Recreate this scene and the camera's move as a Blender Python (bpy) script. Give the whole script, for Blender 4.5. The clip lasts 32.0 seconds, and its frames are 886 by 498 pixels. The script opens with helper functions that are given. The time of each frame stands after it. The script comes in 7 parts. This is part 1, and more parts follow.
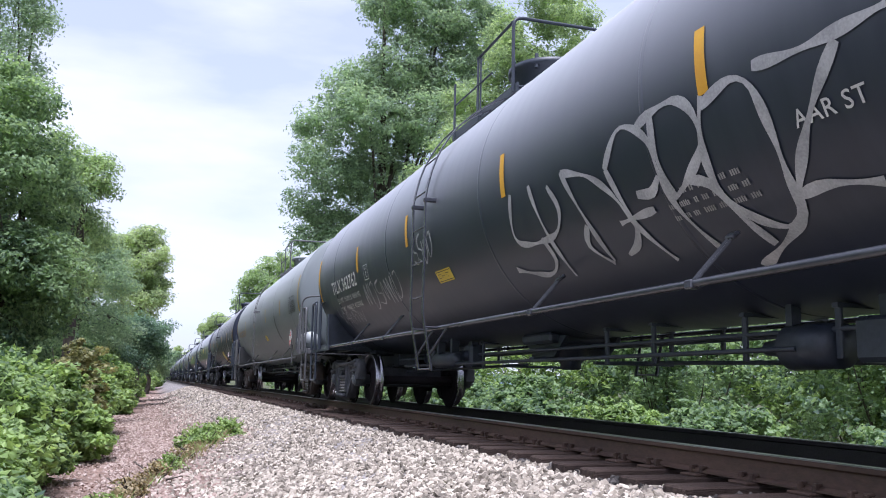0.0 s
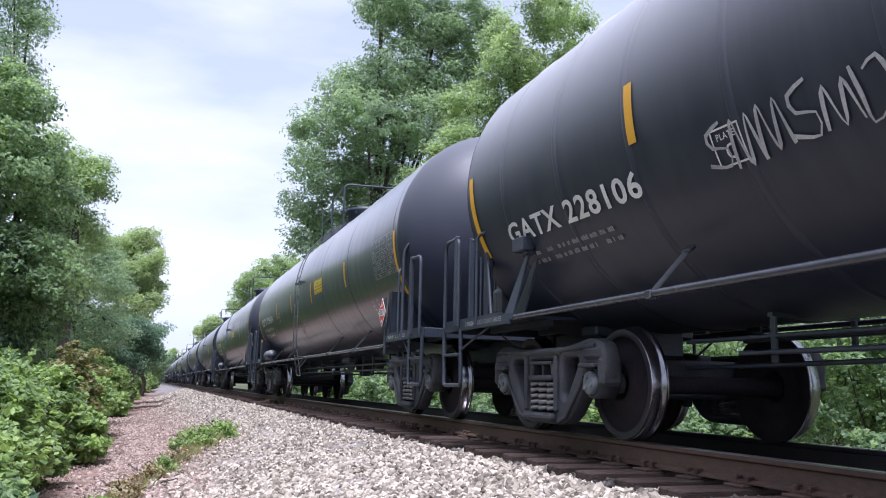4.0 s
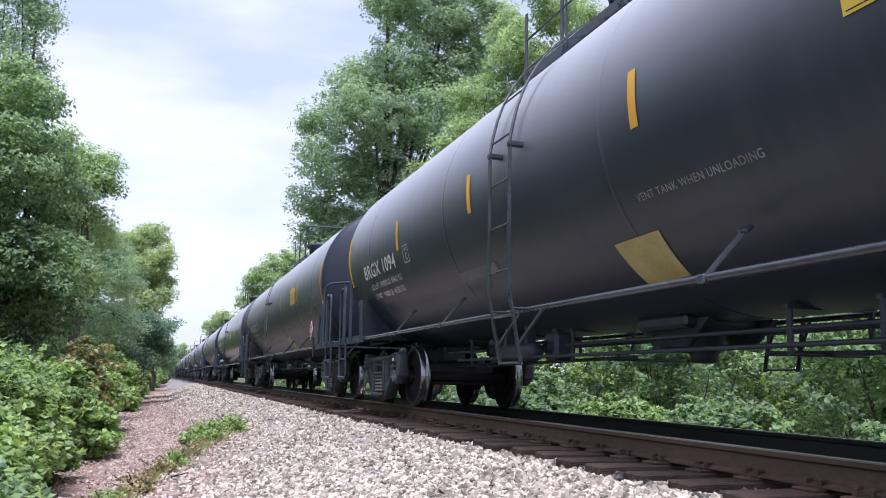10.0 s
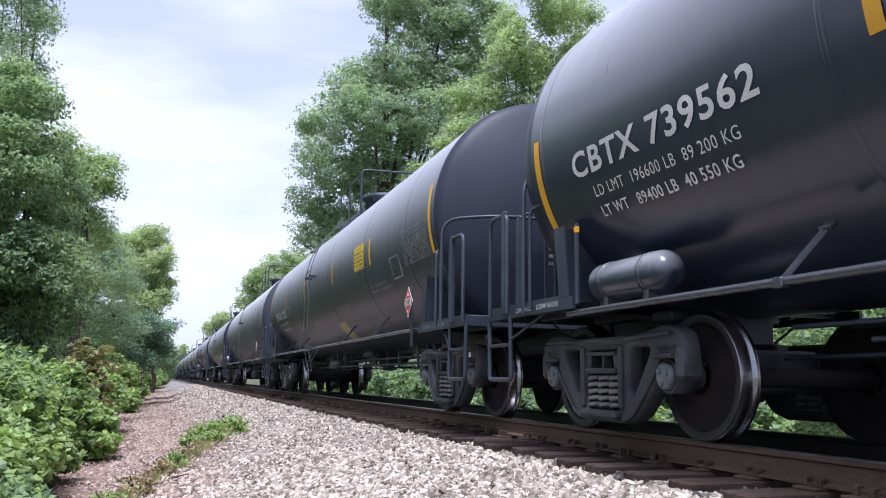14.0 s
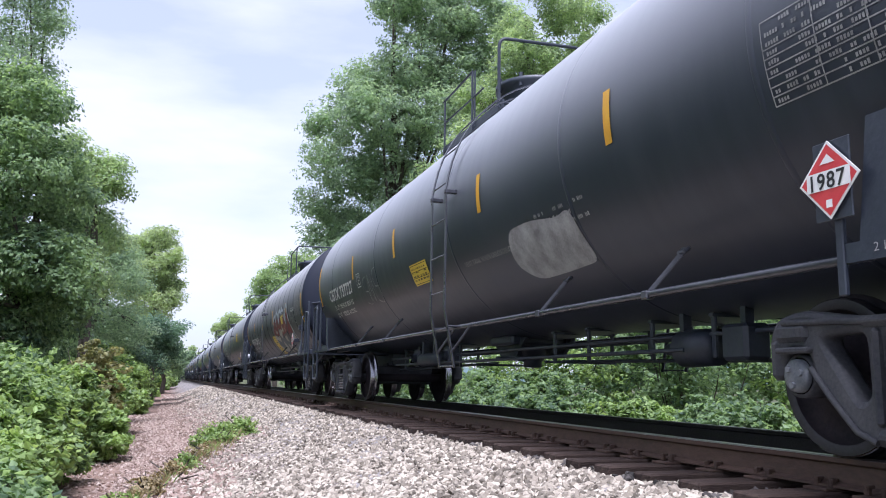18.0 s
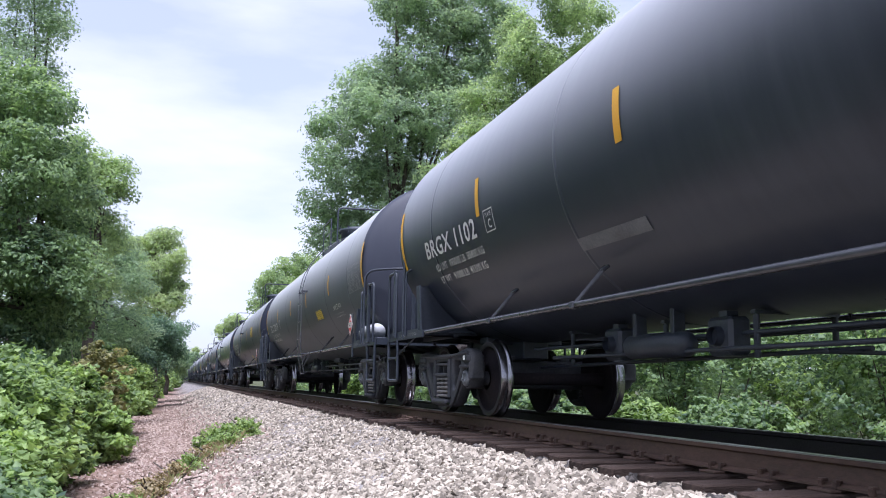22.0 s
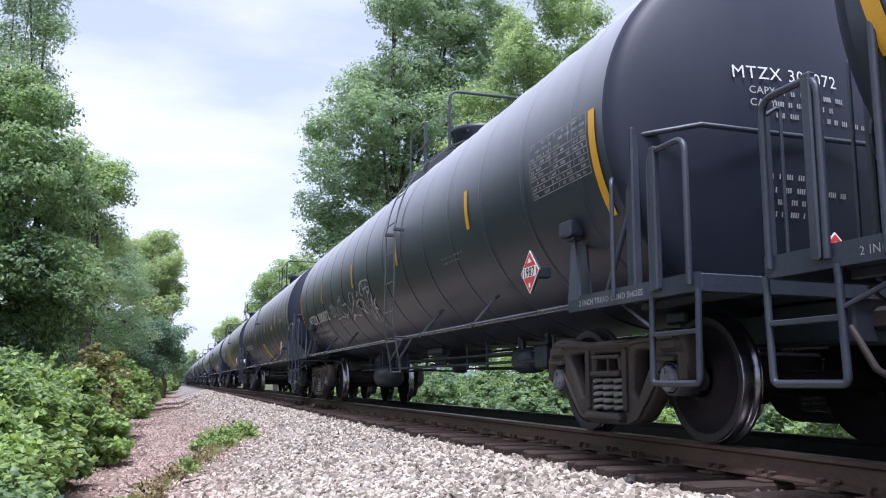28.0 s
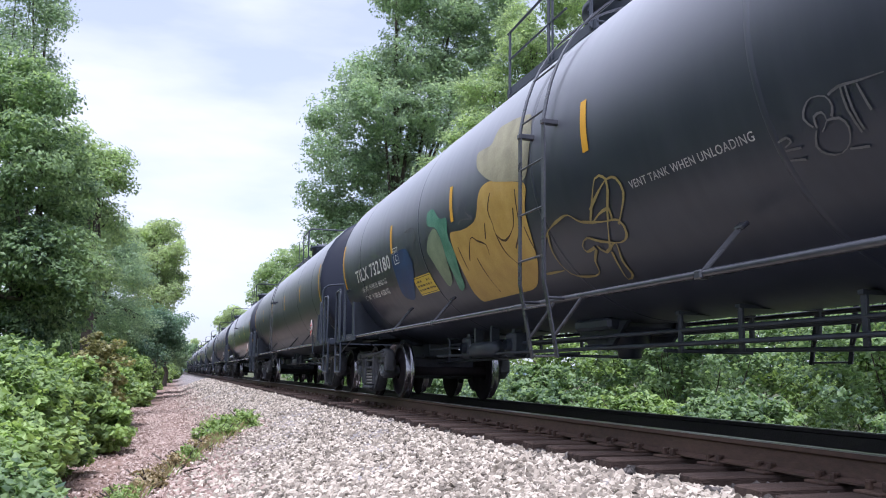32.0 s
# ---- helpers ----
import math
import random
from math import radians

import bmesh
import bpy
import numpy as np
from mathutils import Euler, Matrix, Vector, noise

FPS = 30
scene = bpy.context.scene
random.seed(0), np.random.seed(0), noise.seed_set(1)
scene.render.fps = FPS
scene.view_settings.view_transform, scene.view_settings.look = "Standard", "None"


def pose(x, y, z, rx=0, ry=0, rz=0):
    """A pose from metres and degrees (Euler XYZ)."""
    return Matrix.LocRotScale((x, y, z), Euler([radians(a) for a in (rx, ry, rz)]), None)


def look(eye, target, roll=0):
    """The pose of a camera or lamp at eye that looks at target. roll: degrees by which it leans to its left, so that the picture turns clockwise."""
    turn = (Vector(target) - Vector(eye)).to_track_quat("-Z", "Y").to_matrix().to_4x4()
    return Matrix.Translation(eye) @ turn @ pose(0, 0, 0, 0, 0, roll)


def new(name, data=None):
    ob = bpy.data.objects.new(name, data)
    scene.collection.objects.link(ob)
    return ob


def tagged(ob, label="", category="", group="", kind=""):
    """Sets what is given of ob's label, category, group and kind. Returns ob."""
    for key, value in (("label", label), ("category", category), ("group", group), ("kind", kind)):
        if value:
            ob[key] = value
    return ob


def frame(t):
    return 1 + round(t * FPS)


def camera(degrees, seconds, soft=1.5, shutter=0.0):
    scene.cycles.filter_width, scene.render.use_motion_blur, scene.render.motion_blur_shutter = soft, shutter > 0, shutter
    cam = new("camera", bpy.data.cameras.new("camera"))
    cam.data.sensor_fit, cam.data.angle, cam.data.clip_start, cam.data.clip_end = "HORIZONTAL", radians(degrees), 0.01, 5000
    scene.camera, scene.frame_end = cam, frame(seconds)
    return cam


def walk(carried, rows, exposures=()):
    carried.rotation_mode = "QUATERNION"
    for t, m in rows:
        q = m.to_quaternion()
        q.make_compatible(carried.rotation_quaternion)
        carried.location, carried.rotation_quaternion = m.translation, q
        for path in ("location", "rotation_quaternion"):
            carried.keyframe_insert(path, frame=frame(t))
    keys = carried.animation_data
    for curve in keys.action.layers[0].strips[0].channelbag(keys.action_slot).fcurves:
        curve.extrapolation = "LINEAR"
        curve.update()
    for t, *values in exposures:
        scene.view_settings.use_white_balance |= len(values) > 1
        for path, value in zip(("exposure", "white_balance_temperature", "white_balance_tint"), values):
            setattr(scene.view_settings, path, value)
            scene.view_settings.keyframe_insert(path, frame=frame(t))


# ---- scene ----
cam = camera(55.927, 32.0, soft=1.0)

# The camera stands on the gravel beside the line and is turned a little by hand.
# Rows: seconds, heading in degrees to the right of the track, tilt up, lean.
EYE = Vector((-4.523, 0.0, 0.402))
PATH = [
    (0, 18.796, 9.180, 1.204), (0.5, 18.768, 9.188, 1.303), (1, 18.766, 9.260, 1.390), (1.5, 18.753, 9.348, 1.473), (2, 18.758, 9.394, 1.515),
    (2.5, 18.832, 9.403, 1.493), (3, 18.930, 9.402, 1.445), (3.5, 19.004, 9.373, 1.325), (5.5, 19.170, 9.292, 1.228), (6, 19.161, 9.235, 1.196),
    (6.5, 19.040, 9.212, 1.132), (7, 18.943, 9.250, 1.124), (7.5, 18.894, 9.300, 1.150), (8, 18.821, 9.295, 1.199), (8.5, 18.687, 9.222, 1.229),
    (9, 18.589, 9.110, 1.193), (9.5, 18.546, 8.992, 1.104), (10, 18.519, 8.942, 1.071), (10.5, 18.469, 8.947, 1.012), (11, 18.456, 8.977, 0.935),
    (11.5, 18.519, 9.076, 0.900), (12, 18.619, 9.154, 0.745), (12.5, 18.658, 9.236, 0.741), (13, 18.657, 9.229, 0.815), (13.5, 18.613, 9.085, 0.838),
    (14, 18.537, 8.962, 0.881), (14.5, 18.468, 8.926, 0.889), (16.5, 18.394, 8.868, 0.886), (17, 18.289, 8.915, 0.802), (17.5, 18.126, 8.955, 0.741),
    (18, 17.969, 8.996, 0.739), (18.5, 17.843, 9.051, 0.851), (19, 17.778, 9.052, 0.832), (19.5, 17.783, 9.067, 0.834), (20, 17.782, 9.068, 0.818),
    (20.5, 17.782, 9.053, 0.817), (21, 17.766, 9.034, 0.753), (21.5, 17.759, 9.060, 0.689), (22, 17.751, 9.080, 0.748), (22.5, 17.730, 9.096, 0.793),
    (23, 17.731, 9.108, 0.839), (23.5, 17.723, 9.130, 0.871), (24, 17.723, 9.135, 0.873), (24.5, 17.735, 9.148, 0.937), (25, 17.764, 9.154, 1.095),
    (25.5, 17.770, 9.119, 1.122), (27.5, 17.849, 9.229, 0.640), (28, 17.924, 9.211, 0.519), (28.5, 18.009, 9.143, 0.440), (29, 18.080, 9.044, 0.359),
    (29.5, 18.155, 8.965, 0.298), (30, 18.202, 8.882, 0.212), (30.5, 18.195, 8.806, 0.266), (31, 18.109, 8.709, 0.417), (31.5, 17.964, 8.616, 0.710),
    (32, 17.824, 8.551, 0.874),
]

def heading(yaw, tilt):
    y, p = radians(yaw), radians(tilt)
    return Vector((math.sin(y) * math.cos(p), math.cos(y) * math.cos(p), math.sin(p)))


walk(cam, [(t, look(EYE, EYE + heading(yaw, tilt), lean)) for t, yaw, tilt, lean in PATH], exposures=[(0, 0.37, 5680, 21), (32, 0.37, 5680, 21)])

# ---- the train's run along the track ----
CAR = 18.09
EASE, SKEW = 16.0, 0.0046      # the line swings right by a quarter of a degree within EASE metres


def run(t):
    """Metres that the train has gone by t seconds."""
    u = t / 32
    return 32 * (11.1999 * u - 0.3103 * u ** 2 - 0.2249 * u ** 3 + 0.1024 * u ** 4)


def line_x(y):
    """The track's centre line: straight, a slight swing to the right, then straight to the end."""
    d = np.asarray(y, float) - 10.0
    return 0.5 * SKEW / EASE * np.clip(d, 0, EASE) ** 2 + SKEW * np.maximum(0, d - EASE)


def on_line(y):
    return pose(float(line_x(y)), y, 0, 0, 0, -math.degrees(math.atan(SKEW * min(1.0, max(0.0, (y - 10.0) / EASE)))))


# ---- daylight: a bright, thinly clouded sky ----
world = bpy.data.worlds.new("sky")
scene.world = world
world.use_nodes = True
wn, wl = world.node_tree.nodes, world.node_tree.links
wn.clear()
w_out = wn.new("ShaderNodeOutputWorld")
w_bg = wn.new("ShaderNodeBackground")
w_sky = wn.new("ShaderNodeTexSky")
w_sky.sky_type, w_sky.sun_disc = "NISHITA", False
w_sky.sun_elevation, w_sky.sun_rotation = radians(67), radians(-160)
w_sky.air_density, w_sky.dust_density = 1.0, 1.6
w_sc = wn.new("ShaderNodeVectorMath")
w_sc.operation = "SCALE"
w_sc.inputs["Scale"].default_value = 0.15
wl.new(w_sky.outputs[0], w_sc.inputs[0])
w_co = wn.new("ShaderNodeTexCoord")
w_map = wn.new("ShaderNodeMapping")
w_map.inputs["Scale"].default_value = (1.2, 1.2, 4.2)
w_map.inputs["Rotation"].default_value = (0.0, radians(-14), 0.4)
w_map.inputs["Location"].default_value = (0.35, 0.2, 0.1)
wl.new(w_co.outputs["Generated"], w_map.inputs[0])
w_no = wn.new("ShaderNodeTexNoise")
w_no.inputs["Scale"].default_value, w_no.inputs["Detail"].default_value, w_no.inputs["Roughness"].default_value = 2.1, 6, 0.5
wl.new(w_map.outputs[0], w_no.inputs[0])
w_ramp = wn.new("ShaderNodeValToRGB")
w_ramp.color_ramp.elements[0].position, w_ramp.color_ramp.elements[0].color = 0.36, (0.55, 0.55, 0.55, 1)
w_ramp.color_ramp.elements[1].position, w_ramp.color_ramp.elements[1].color = 0.57, (0.97, 0.97, 0.97, 1)
wl.new(w_no.outputs[0], w_ramp.inputs[0])
w_mix = wn.new("ShaderNodeMix")
w_mix.data_type = "RGBA"
w_mix.inputs["B"].default_value = (0.815, 0.835, 0.885, 1)
wl.new(w_ramp.outputs[0], w_mix.inputs["Factor"])
wl.new(w_sc.outputs[0], w_mix.inputs["A"])
wl.new(w_mix.outputs["Result"], w_bg.inputs["Color"])
w_bg.inputs["Strength"].default_value = 1.0
wl.new(w_bg.outputs[0], w_out.inputs[0])

sun = new("sun", bpy.data.lights.new("sun", "SUN"))
sun.data.energy, sun.data.angle, sun.data.color = 5.0, radians(20), (1.0, 0.975, 0.94)
sun.matrix_world = look((0, 0, 60), (8.5, 23.5, 0))

# ---- materials ----


def material(name, rough=0.6, metal=0.0):
    m = bpy.data.materials.new(name)
    m.use_nodes = True
    b = m.node_tree.nodes["Principled BSDF"]
    b.inputs["Roughness"].default_value, b.inputs["Metallic"].default_value = rough, metal
    return m, m.node_tree.nodes, m.node_tree.links, b


def two_tone(name, a, b, scale=3.0, fine=40.0, rough=0.6, rough_var=0.12, bump=0.2, metal=0.0, stretch=(1, 1, 1), low=0.35, high=0.7, by_piece=0.0):
    """Colour wandering between a and b at two scales, with fine relief and uneven gloss."""
    m, n, l, p = material(name, rough, metal)
    co, mp = n.new("ShaderNodeTexCoord"), n.new("ShaderNodeMapping")
    mp.inputs["Scale"].default_value = stretch
    l.new(co.outputs["Object"], mp.inputs[0])
    n1, n2 = n.new("ShaderNodeTexNoise"), n.new("ShaderNodeTexNoise")
    for q, s in ((n1, scale), (n2, fine)):
        q.inputs["Scale"].default_value, q.inputs["Detail"].default_value = s, 6
        l.new(mp.outputs[0], q.inputs["Vector"])
    add = n.new("ShaderNodeMath")
    add.operation = "MULTIPLY_ADD"
    add.inputs[1].default_value = 0.35
    l.new(n2.outputs[0], add.inputs[0])
    half = n.new("ShaderNodeMath")
    half.operation = "MULTIPLY"
    half.inputs[1].default_value = 0.65
    l.new(n1.outputs[0], half.inputs[0])
    l.new(half.outputs[0], add.inputs[2])
    last = add.outputs[0]
    if by_piece:
        info, sh = n.new("ShaderNodeObjectInfo"), n.new("ShaderNodeMath")
        sh.operation = "MULTIPLY_ADD"
        sh.inputs[1].default_value = by_piece
        l.new(info.outputs["Random"], sh.inputs[0])
        l.new(last, sh.inputs[2])
        last = sh.outputs[0]
    r = n.new("ShaderNodeValToRGB")
    r.color_ramp.elements[0].position, r.color_ramp.elements[0].color = low, (*a, 1)
    r.color_ramp.elements[1].position, r.color_ramp.elements[1].color = high, (*b, 1)
    l.new(last, r.inputs[0])
    l.new(r.outputs[0], p.inputs["Base Color"])
    rr = n.new("ShaderNodeMapRange")
    rr.inputs["To Min"].default_value, rr.inputs["To Max"].default_value = rough - rough_var, rough + rough_var
    l.new(n1.outputs[0], rr.inputs[0])
    l.new(rr.outputs[0], p.inputs["Roughness"])
    if bump:
        bu = n.new("ShaderNodeBump")
        bu.inputs["Strength"].default_value, bu.inputs["Distance"].default_value = bump, 0.01
        l.new(n2.outputs[0], bu.inputs["Height"])
        l.new(bu.outputs[0], p.inputs["Normal"])
    return m


def tank_paint(name, base, dust, rough, grime=0.5, dust_sheen_max=0.95):
    """Sprayed steel: paint, road film in soft vertical runs, dust and painted sky light on what faces up, dents barely
    there.
    """
    m, n, l, p = material(name, rough)
    co, mp, mp2 = n.new("ShaderNodeTexCoord"), n.new("ShaderNodeMapping"), n.new("ShaderNodeMapping")
    mp.inputs["Scale"].default_value = (1.0, 2.6, 0.35)
    mp2.inputs["Scale"].default_value = (0.5, 0.35, 0.5)
    runs, big, fine = n.new("ShaderNodeTexNoise"), n.new("ShaderNodeTexNoise"), n.new("ShaderNodeTexNoise")
    runs.inputs["Scale"].default_value, runs.inputs["Detail"].default_value = 3.0, 8
    big.inputs["Scale"].default_value, big.inputs["Detail"].default_value = 1.0, 4
    fine.inputs["Scale"].default_value, fine.inputs["Detail"].default_value = 90.0, 3
    info = n.new("ShaderNodeObjectInfo")
    off = n.new("ShaderNodeVectorMath")
    off.operation = "MULTIPLY_ADD"
    off.inputs[1].default_value = (40, 40, 40)
    comb = n.new("ShaderNodeCombineXYZ")
    l.new(info.outputs["Random"], comb.inputs[1])
    l.new(comb.outputs[0], off.inputs[0])
    l.new(co.outputs["Object"], off.inputs[2])
    for a, b in ((off, mp), (off, mp2), (mp, runs), (mp2, big), (off, fine)):
        l.new(a.outputs[0], b.inputs["Vector"])
    mul = n.new("ShaderNodeMath")
    mul.operation = "MULTIPLY"
    l.new(runs.outputs[0], mul.inputs[0])
    l.new(big.outputs[0], mul.inputs[1])
    r = n.new("ShaderNodeMapRange")
    r.inputs["From Min"].default_value, r.inputs["From Max"].default_value = 0.14, 0.44
    r.inputs["To Max"].default_value = grime
    l.new(mul.outputs[0], r.inputs[0])
    # paler towards up-facing normals: sky light put into the colour, along with dust
    geo, sep, dust_sheen = n.new("ShaderNodeNewGeometry"), n.new("ShaderNodeSeparateXYZ"), n.new("ShaderNodeMapRange")
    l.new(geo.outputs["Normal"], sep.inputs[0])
    dust_sheen.interpolation_type = "SMOOTHSTEP"
    dust_sheen.inputs["From Min"].default_value, dust_sheen.inputs["From Max"].default_value, dust_sheen.inputs["To Max"].default_value = -0.3, 1.0, dust_sheen_max
    l.new(sep.outputs["Z"], dust_sheen.inputs[0])
    p.inputs["Specular IOR Level"].default_value = 0.28
    mix = n.new("ShaderNodeMix")
    mix.data_type = "RGBA"
    mix.inputs["A"].default_value, mix.inputs["B"].default_value = (*base, 1), (*dust, 1)
    l.new(r.outputs[0], mix.inputs["Factor"])
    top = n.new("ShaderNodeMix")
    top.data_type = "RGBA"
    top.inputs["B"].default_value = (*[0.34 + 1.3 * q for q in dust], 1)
    l.new(dust_sheen.outputs[0], top.inputs["Factor"])
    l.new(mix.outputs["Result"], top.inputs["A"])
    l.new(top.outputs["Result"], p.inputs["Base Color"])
    rr = n.new("ShaderNodeMapRange")
    rr.inputs["To Min"].default_value, rr.inputs["To Max"].default_value = rough - 0.08, rough + 0.14
    l.new(runs.outputs[0], rr.inputs[0])
    l.new(rr.outputs[0], p.inputs["Roughness"])
    bu = n.new("ShaderNodeBump")
    bu.inputs["Strength"].default_value, bu.inputs["Distance"].default_value = 0.05, 0.003
    l.new(fine.outputs[0], bu.inputs["Height"])
    bu2 = n.new("ShaderNodeBump")
    bu2.inputs["Strength"].default_value, bu2.inputs["Distance"].default_value = 0.12, 0.015
    l.new(big.outputs[0], bu2.inputs["Height"])
    l.new(bu.outputs[0], bu2.inputs["Normal"])
    l.new(bu2.outputs[0], p.inputs["Normal"])
    return m


def leaf_material(name, dark, light, through_leaf=0.42):
    m, n, l, p = material(name, 0.55)
    g, r = n.new("ShaderNodeNewGeometry"), n.new("ShaderNodeValToRGB")
    co, no = n.new("ShaderNodeTexCoord"), n.new("ShaderNodeTexNoise")
    no.inputs["Scale"].default_value = 0.55
    l.new(co.outputs["Object"], no.inputs["Vector"])
    a = n.new("ShaderNodeMath")
    a.operation = "MULTIPLY_ADD"
    a.inputs[1].default_value = 0.55
    l.new(g.outputs["Random Per Island"], a.inputs[0])
    l.new(no.outputs[0], a.inputs[2])
    r.color_ramp.elements[0].position, r.color_ramp.elements[0].color = 0.42, (*dark, 1)
    r.color_ramp.elements[1].position, r.color_ramp.elements[1].color = 1.0, (*light, 1)
    l.new(a.outputs[0], r.inputs[0])
    l.new(r.outputs[0], p.inputs["Base Color"])
    tr, mx, out = n.new("ShaderNodeBsdfTranslucent"), n.new("ShaderNodeMixShader"), n["Material Output"]
    lift = n.new("ShaderNodeMix")
    lift.data_type, lift.blend_type = "RGBA", "MULTIPLY"
    lift.inputs["Factor"].default_value = 1.0
    lift.inputs["B"].default_value = (2.0, 1.9, 1.35, 1)
    l.new(r.outputs[0], lift.inputs["A"])
    l.new(lift.outputs["Result"], tr.inputs[0])
    mx.inputs[0].default_value = through_leaf
    l.new(p.outputs[0], mx.inputs[1])
    l.new(tr.outputs[0], mx.inputs[2])
    l.new(mx.outputs[0], out.inputs[0])
    return m


def stone_material(name, a, b, c, rough=0.85, by_island=True):
    m, n, l, p = material(name, rough)
    g, r = n.new("ShaderNodeNewGeometry"), n.new("ShaderNodeValToRGB")
    co, no = n.new("ShaderNodeTexCoord"), n.new("ShaderNodeTexNoise")
    no.inputs["Scale"].default_value, no.inputs["Detail"].default_value = 45, 5
    l.new(co.outputs["Object"], no.inputs["Vector"])
    ad = n.new("ShaderNodeMath")
    ad.operation = "MULTIPLY_ADD"
    ad.inputs[1].default_value = 0.3
    l.new(no.outputs[0], ad.inputs[0])
    sc = n.new("ShaderNodeMath")
    sc.operation = "MULTIPLY"
    sc.inputs[1].default_value = 0.8
    l.new(g.outputs["Random Per Island"], sc.inputs[0])
    l.new(sc.outputs[0], ad.inputs[2])
    r.color_ramp.elements[0].position, r.color_ramp.elements[0].color = 0.1, (*a, 1)
    r.color_ramp.elements[1].position, r.color_ramp.elements[1].color = 0.95, (*c, 1)
    e = r.color_ramp.elements.new(0.5)
    e.color = (*b, 1)
    l.new(ad.outputs[0], r.inputs[0])
    l.new(r.outputs[0], p.inputs["Base Color"])
    bu = n.new("ShaderNodeBump")
    bu.inputs["Strength"].default_value, bu.inputs["Distance"].default_value = 0.4, 0.008
    l.new(no.outputs[0], bu.inputs["Height"])
    l.new(bu.outputs[0], p.inputs["Normal"])
    return m


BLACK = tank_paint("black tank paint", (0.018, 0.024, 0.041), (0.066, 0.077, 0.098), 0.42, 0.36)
# end paints hold little or none of the sky light painted on barrels
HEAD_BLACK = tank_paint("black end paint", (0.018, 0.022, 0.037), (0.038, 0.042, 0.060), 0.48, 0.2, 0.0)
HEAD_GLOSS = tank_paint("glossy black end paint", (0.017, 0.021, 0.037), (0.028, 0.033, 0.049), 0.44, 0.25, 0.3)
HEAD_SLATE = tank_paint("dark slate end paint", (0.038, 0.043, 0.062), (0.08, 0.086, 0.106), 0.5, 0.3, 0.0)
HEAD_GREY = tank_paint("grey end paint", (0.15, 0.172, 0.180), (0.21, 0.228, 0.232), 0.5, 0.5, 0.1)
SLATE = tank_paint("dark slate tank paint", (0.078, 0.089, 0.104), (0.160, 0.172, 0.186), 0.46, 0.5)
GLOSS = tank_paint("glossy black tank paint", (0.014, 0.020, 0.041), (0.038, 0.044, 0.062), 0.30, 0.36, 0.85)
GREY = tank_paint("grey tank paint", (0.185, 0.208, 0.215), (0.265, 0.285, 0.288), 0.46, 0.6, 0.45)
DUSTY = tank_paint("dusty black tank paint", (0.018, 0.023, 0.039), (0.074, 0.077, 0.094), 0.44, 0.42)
for coated, amount, blur in ((GLOSS, 0.7, 0.2), (BLACK, 0.4, 0.34), (DUSTY, 0.25, 0.36)):
    shell = coated.node_tree.nodes["Principled BSDF"]
    shell.inputs["Coat Weight"].default_value = amount
    shell.inputs["Coat Roughness"].default_value = blur
FRAME = two_tone("grimy black frame paint", (0.018, 0.024, 0.037), (0.041, 0.050, 0.066), 1.6, 30, 0.46, 0.12, 0.2)
PIPE = two_tone("worn pipe paint", (0.024, 0.027, 0.036), (0.070, 0.073, 0.086), 1.2, 30, 0.26, 0.1, 0.1, stretch=(1, 0.3, 1))
GREY_FRAME = two_tone("grimy grey frame paint", (0.055, 0.058, 0.064), (0.12, 0.12, 0.122), 1.6, 30, 0.55, 0.1, 0.2)
IRON = two_tone("cast iron with brake dust", (0.032, 0.036, 0.044), (0.090, 0.090, 0.096), 3, 50, 0.6, 0.12, 0.35)
RUSTY = two_tone("rusty cast iron", (0.022, 0.018, 0.017), (0.068, 0.050, 0.042), 3, 50, 0.65, 0.12, 0.35)
WHEEL = two_tone("wheel plate", (0.010, 0.009, 0.013), (0.034, 0.027, 0.030), 2.5, 40, 0.8, 0.1, 0.2)
RIM = two_tone("wheel rim face", (0.012, 0.012, 0.015), (0.036, 0.033, 0.037), 2.5, 40, 0.6, 0.1, 0.2)
RUBBED = two_tone("rubbed grey paint", (0.07, 0.072, 0.080), (0.16, 0.165, 0.175), 4, 50, 0.55, 0.1, 0.1)
TREAD = two_tone("polished tread", (0.20, 0.20, 0.22), (0.36, 0.36, 0.38), 5, 60, 0.22, 0.06, 0.05, 1.0)
SPRING = two_tone("spring steel", (0.09, 0.09, 0.095), (0.2, 0.19, 0.185), 6, 60, 0.45, 0.1, 0.15)
CAP = two_tone("bearing end cap", (0.06, 0.072, 0.085), (0.17, 0.18, 0.195), 8, 60, 0.5, 0.1, 0.2)
YELLOW = two_tone("reflective yellow", (0.62, 0.31, 0.012), (0.72, 0.40, 0.02), 5, 60, 0.45, 0.08, 0.05)
FADED = two_tone("faded yellow reflector", (0.22, 0.15, 0.03), (0.34, 0.24, 0.06), 5, 60, 0.5, 0.08, 0.05)
LABEL = two_tone("yellow sticker", (0.62, 0.44, 0.03), (0.72, 0.53, 0.06), 4, 60, 0.5, 0.08, 0.05)
WORN_LABEL = two_tone("worn yellow sticker", (0.34, 0.27, 0.09), (0.52, 0.44, 0.20), 4, 50, 0.55, 0.08, 0.05)
WHITE = two_tone("stencil white", (0.50, 0.50, 0.49), (0.78, 0.78, 0.76), 3, 60, 0.6, 0.1, 0.1)
DIM_WHITE = two_tone("worn stencil white", (0.16, 0.16, 0.16), (0.42, 0.42, 0.42), 6, 70, 0.65, 0.1, 0.1)
SPRAY = two_tone("white spray paint", (0.26, 0.26, 0.27), (0.56, 0.56, 0.57), 4, 60, 0.6, 0.1, 0.1)
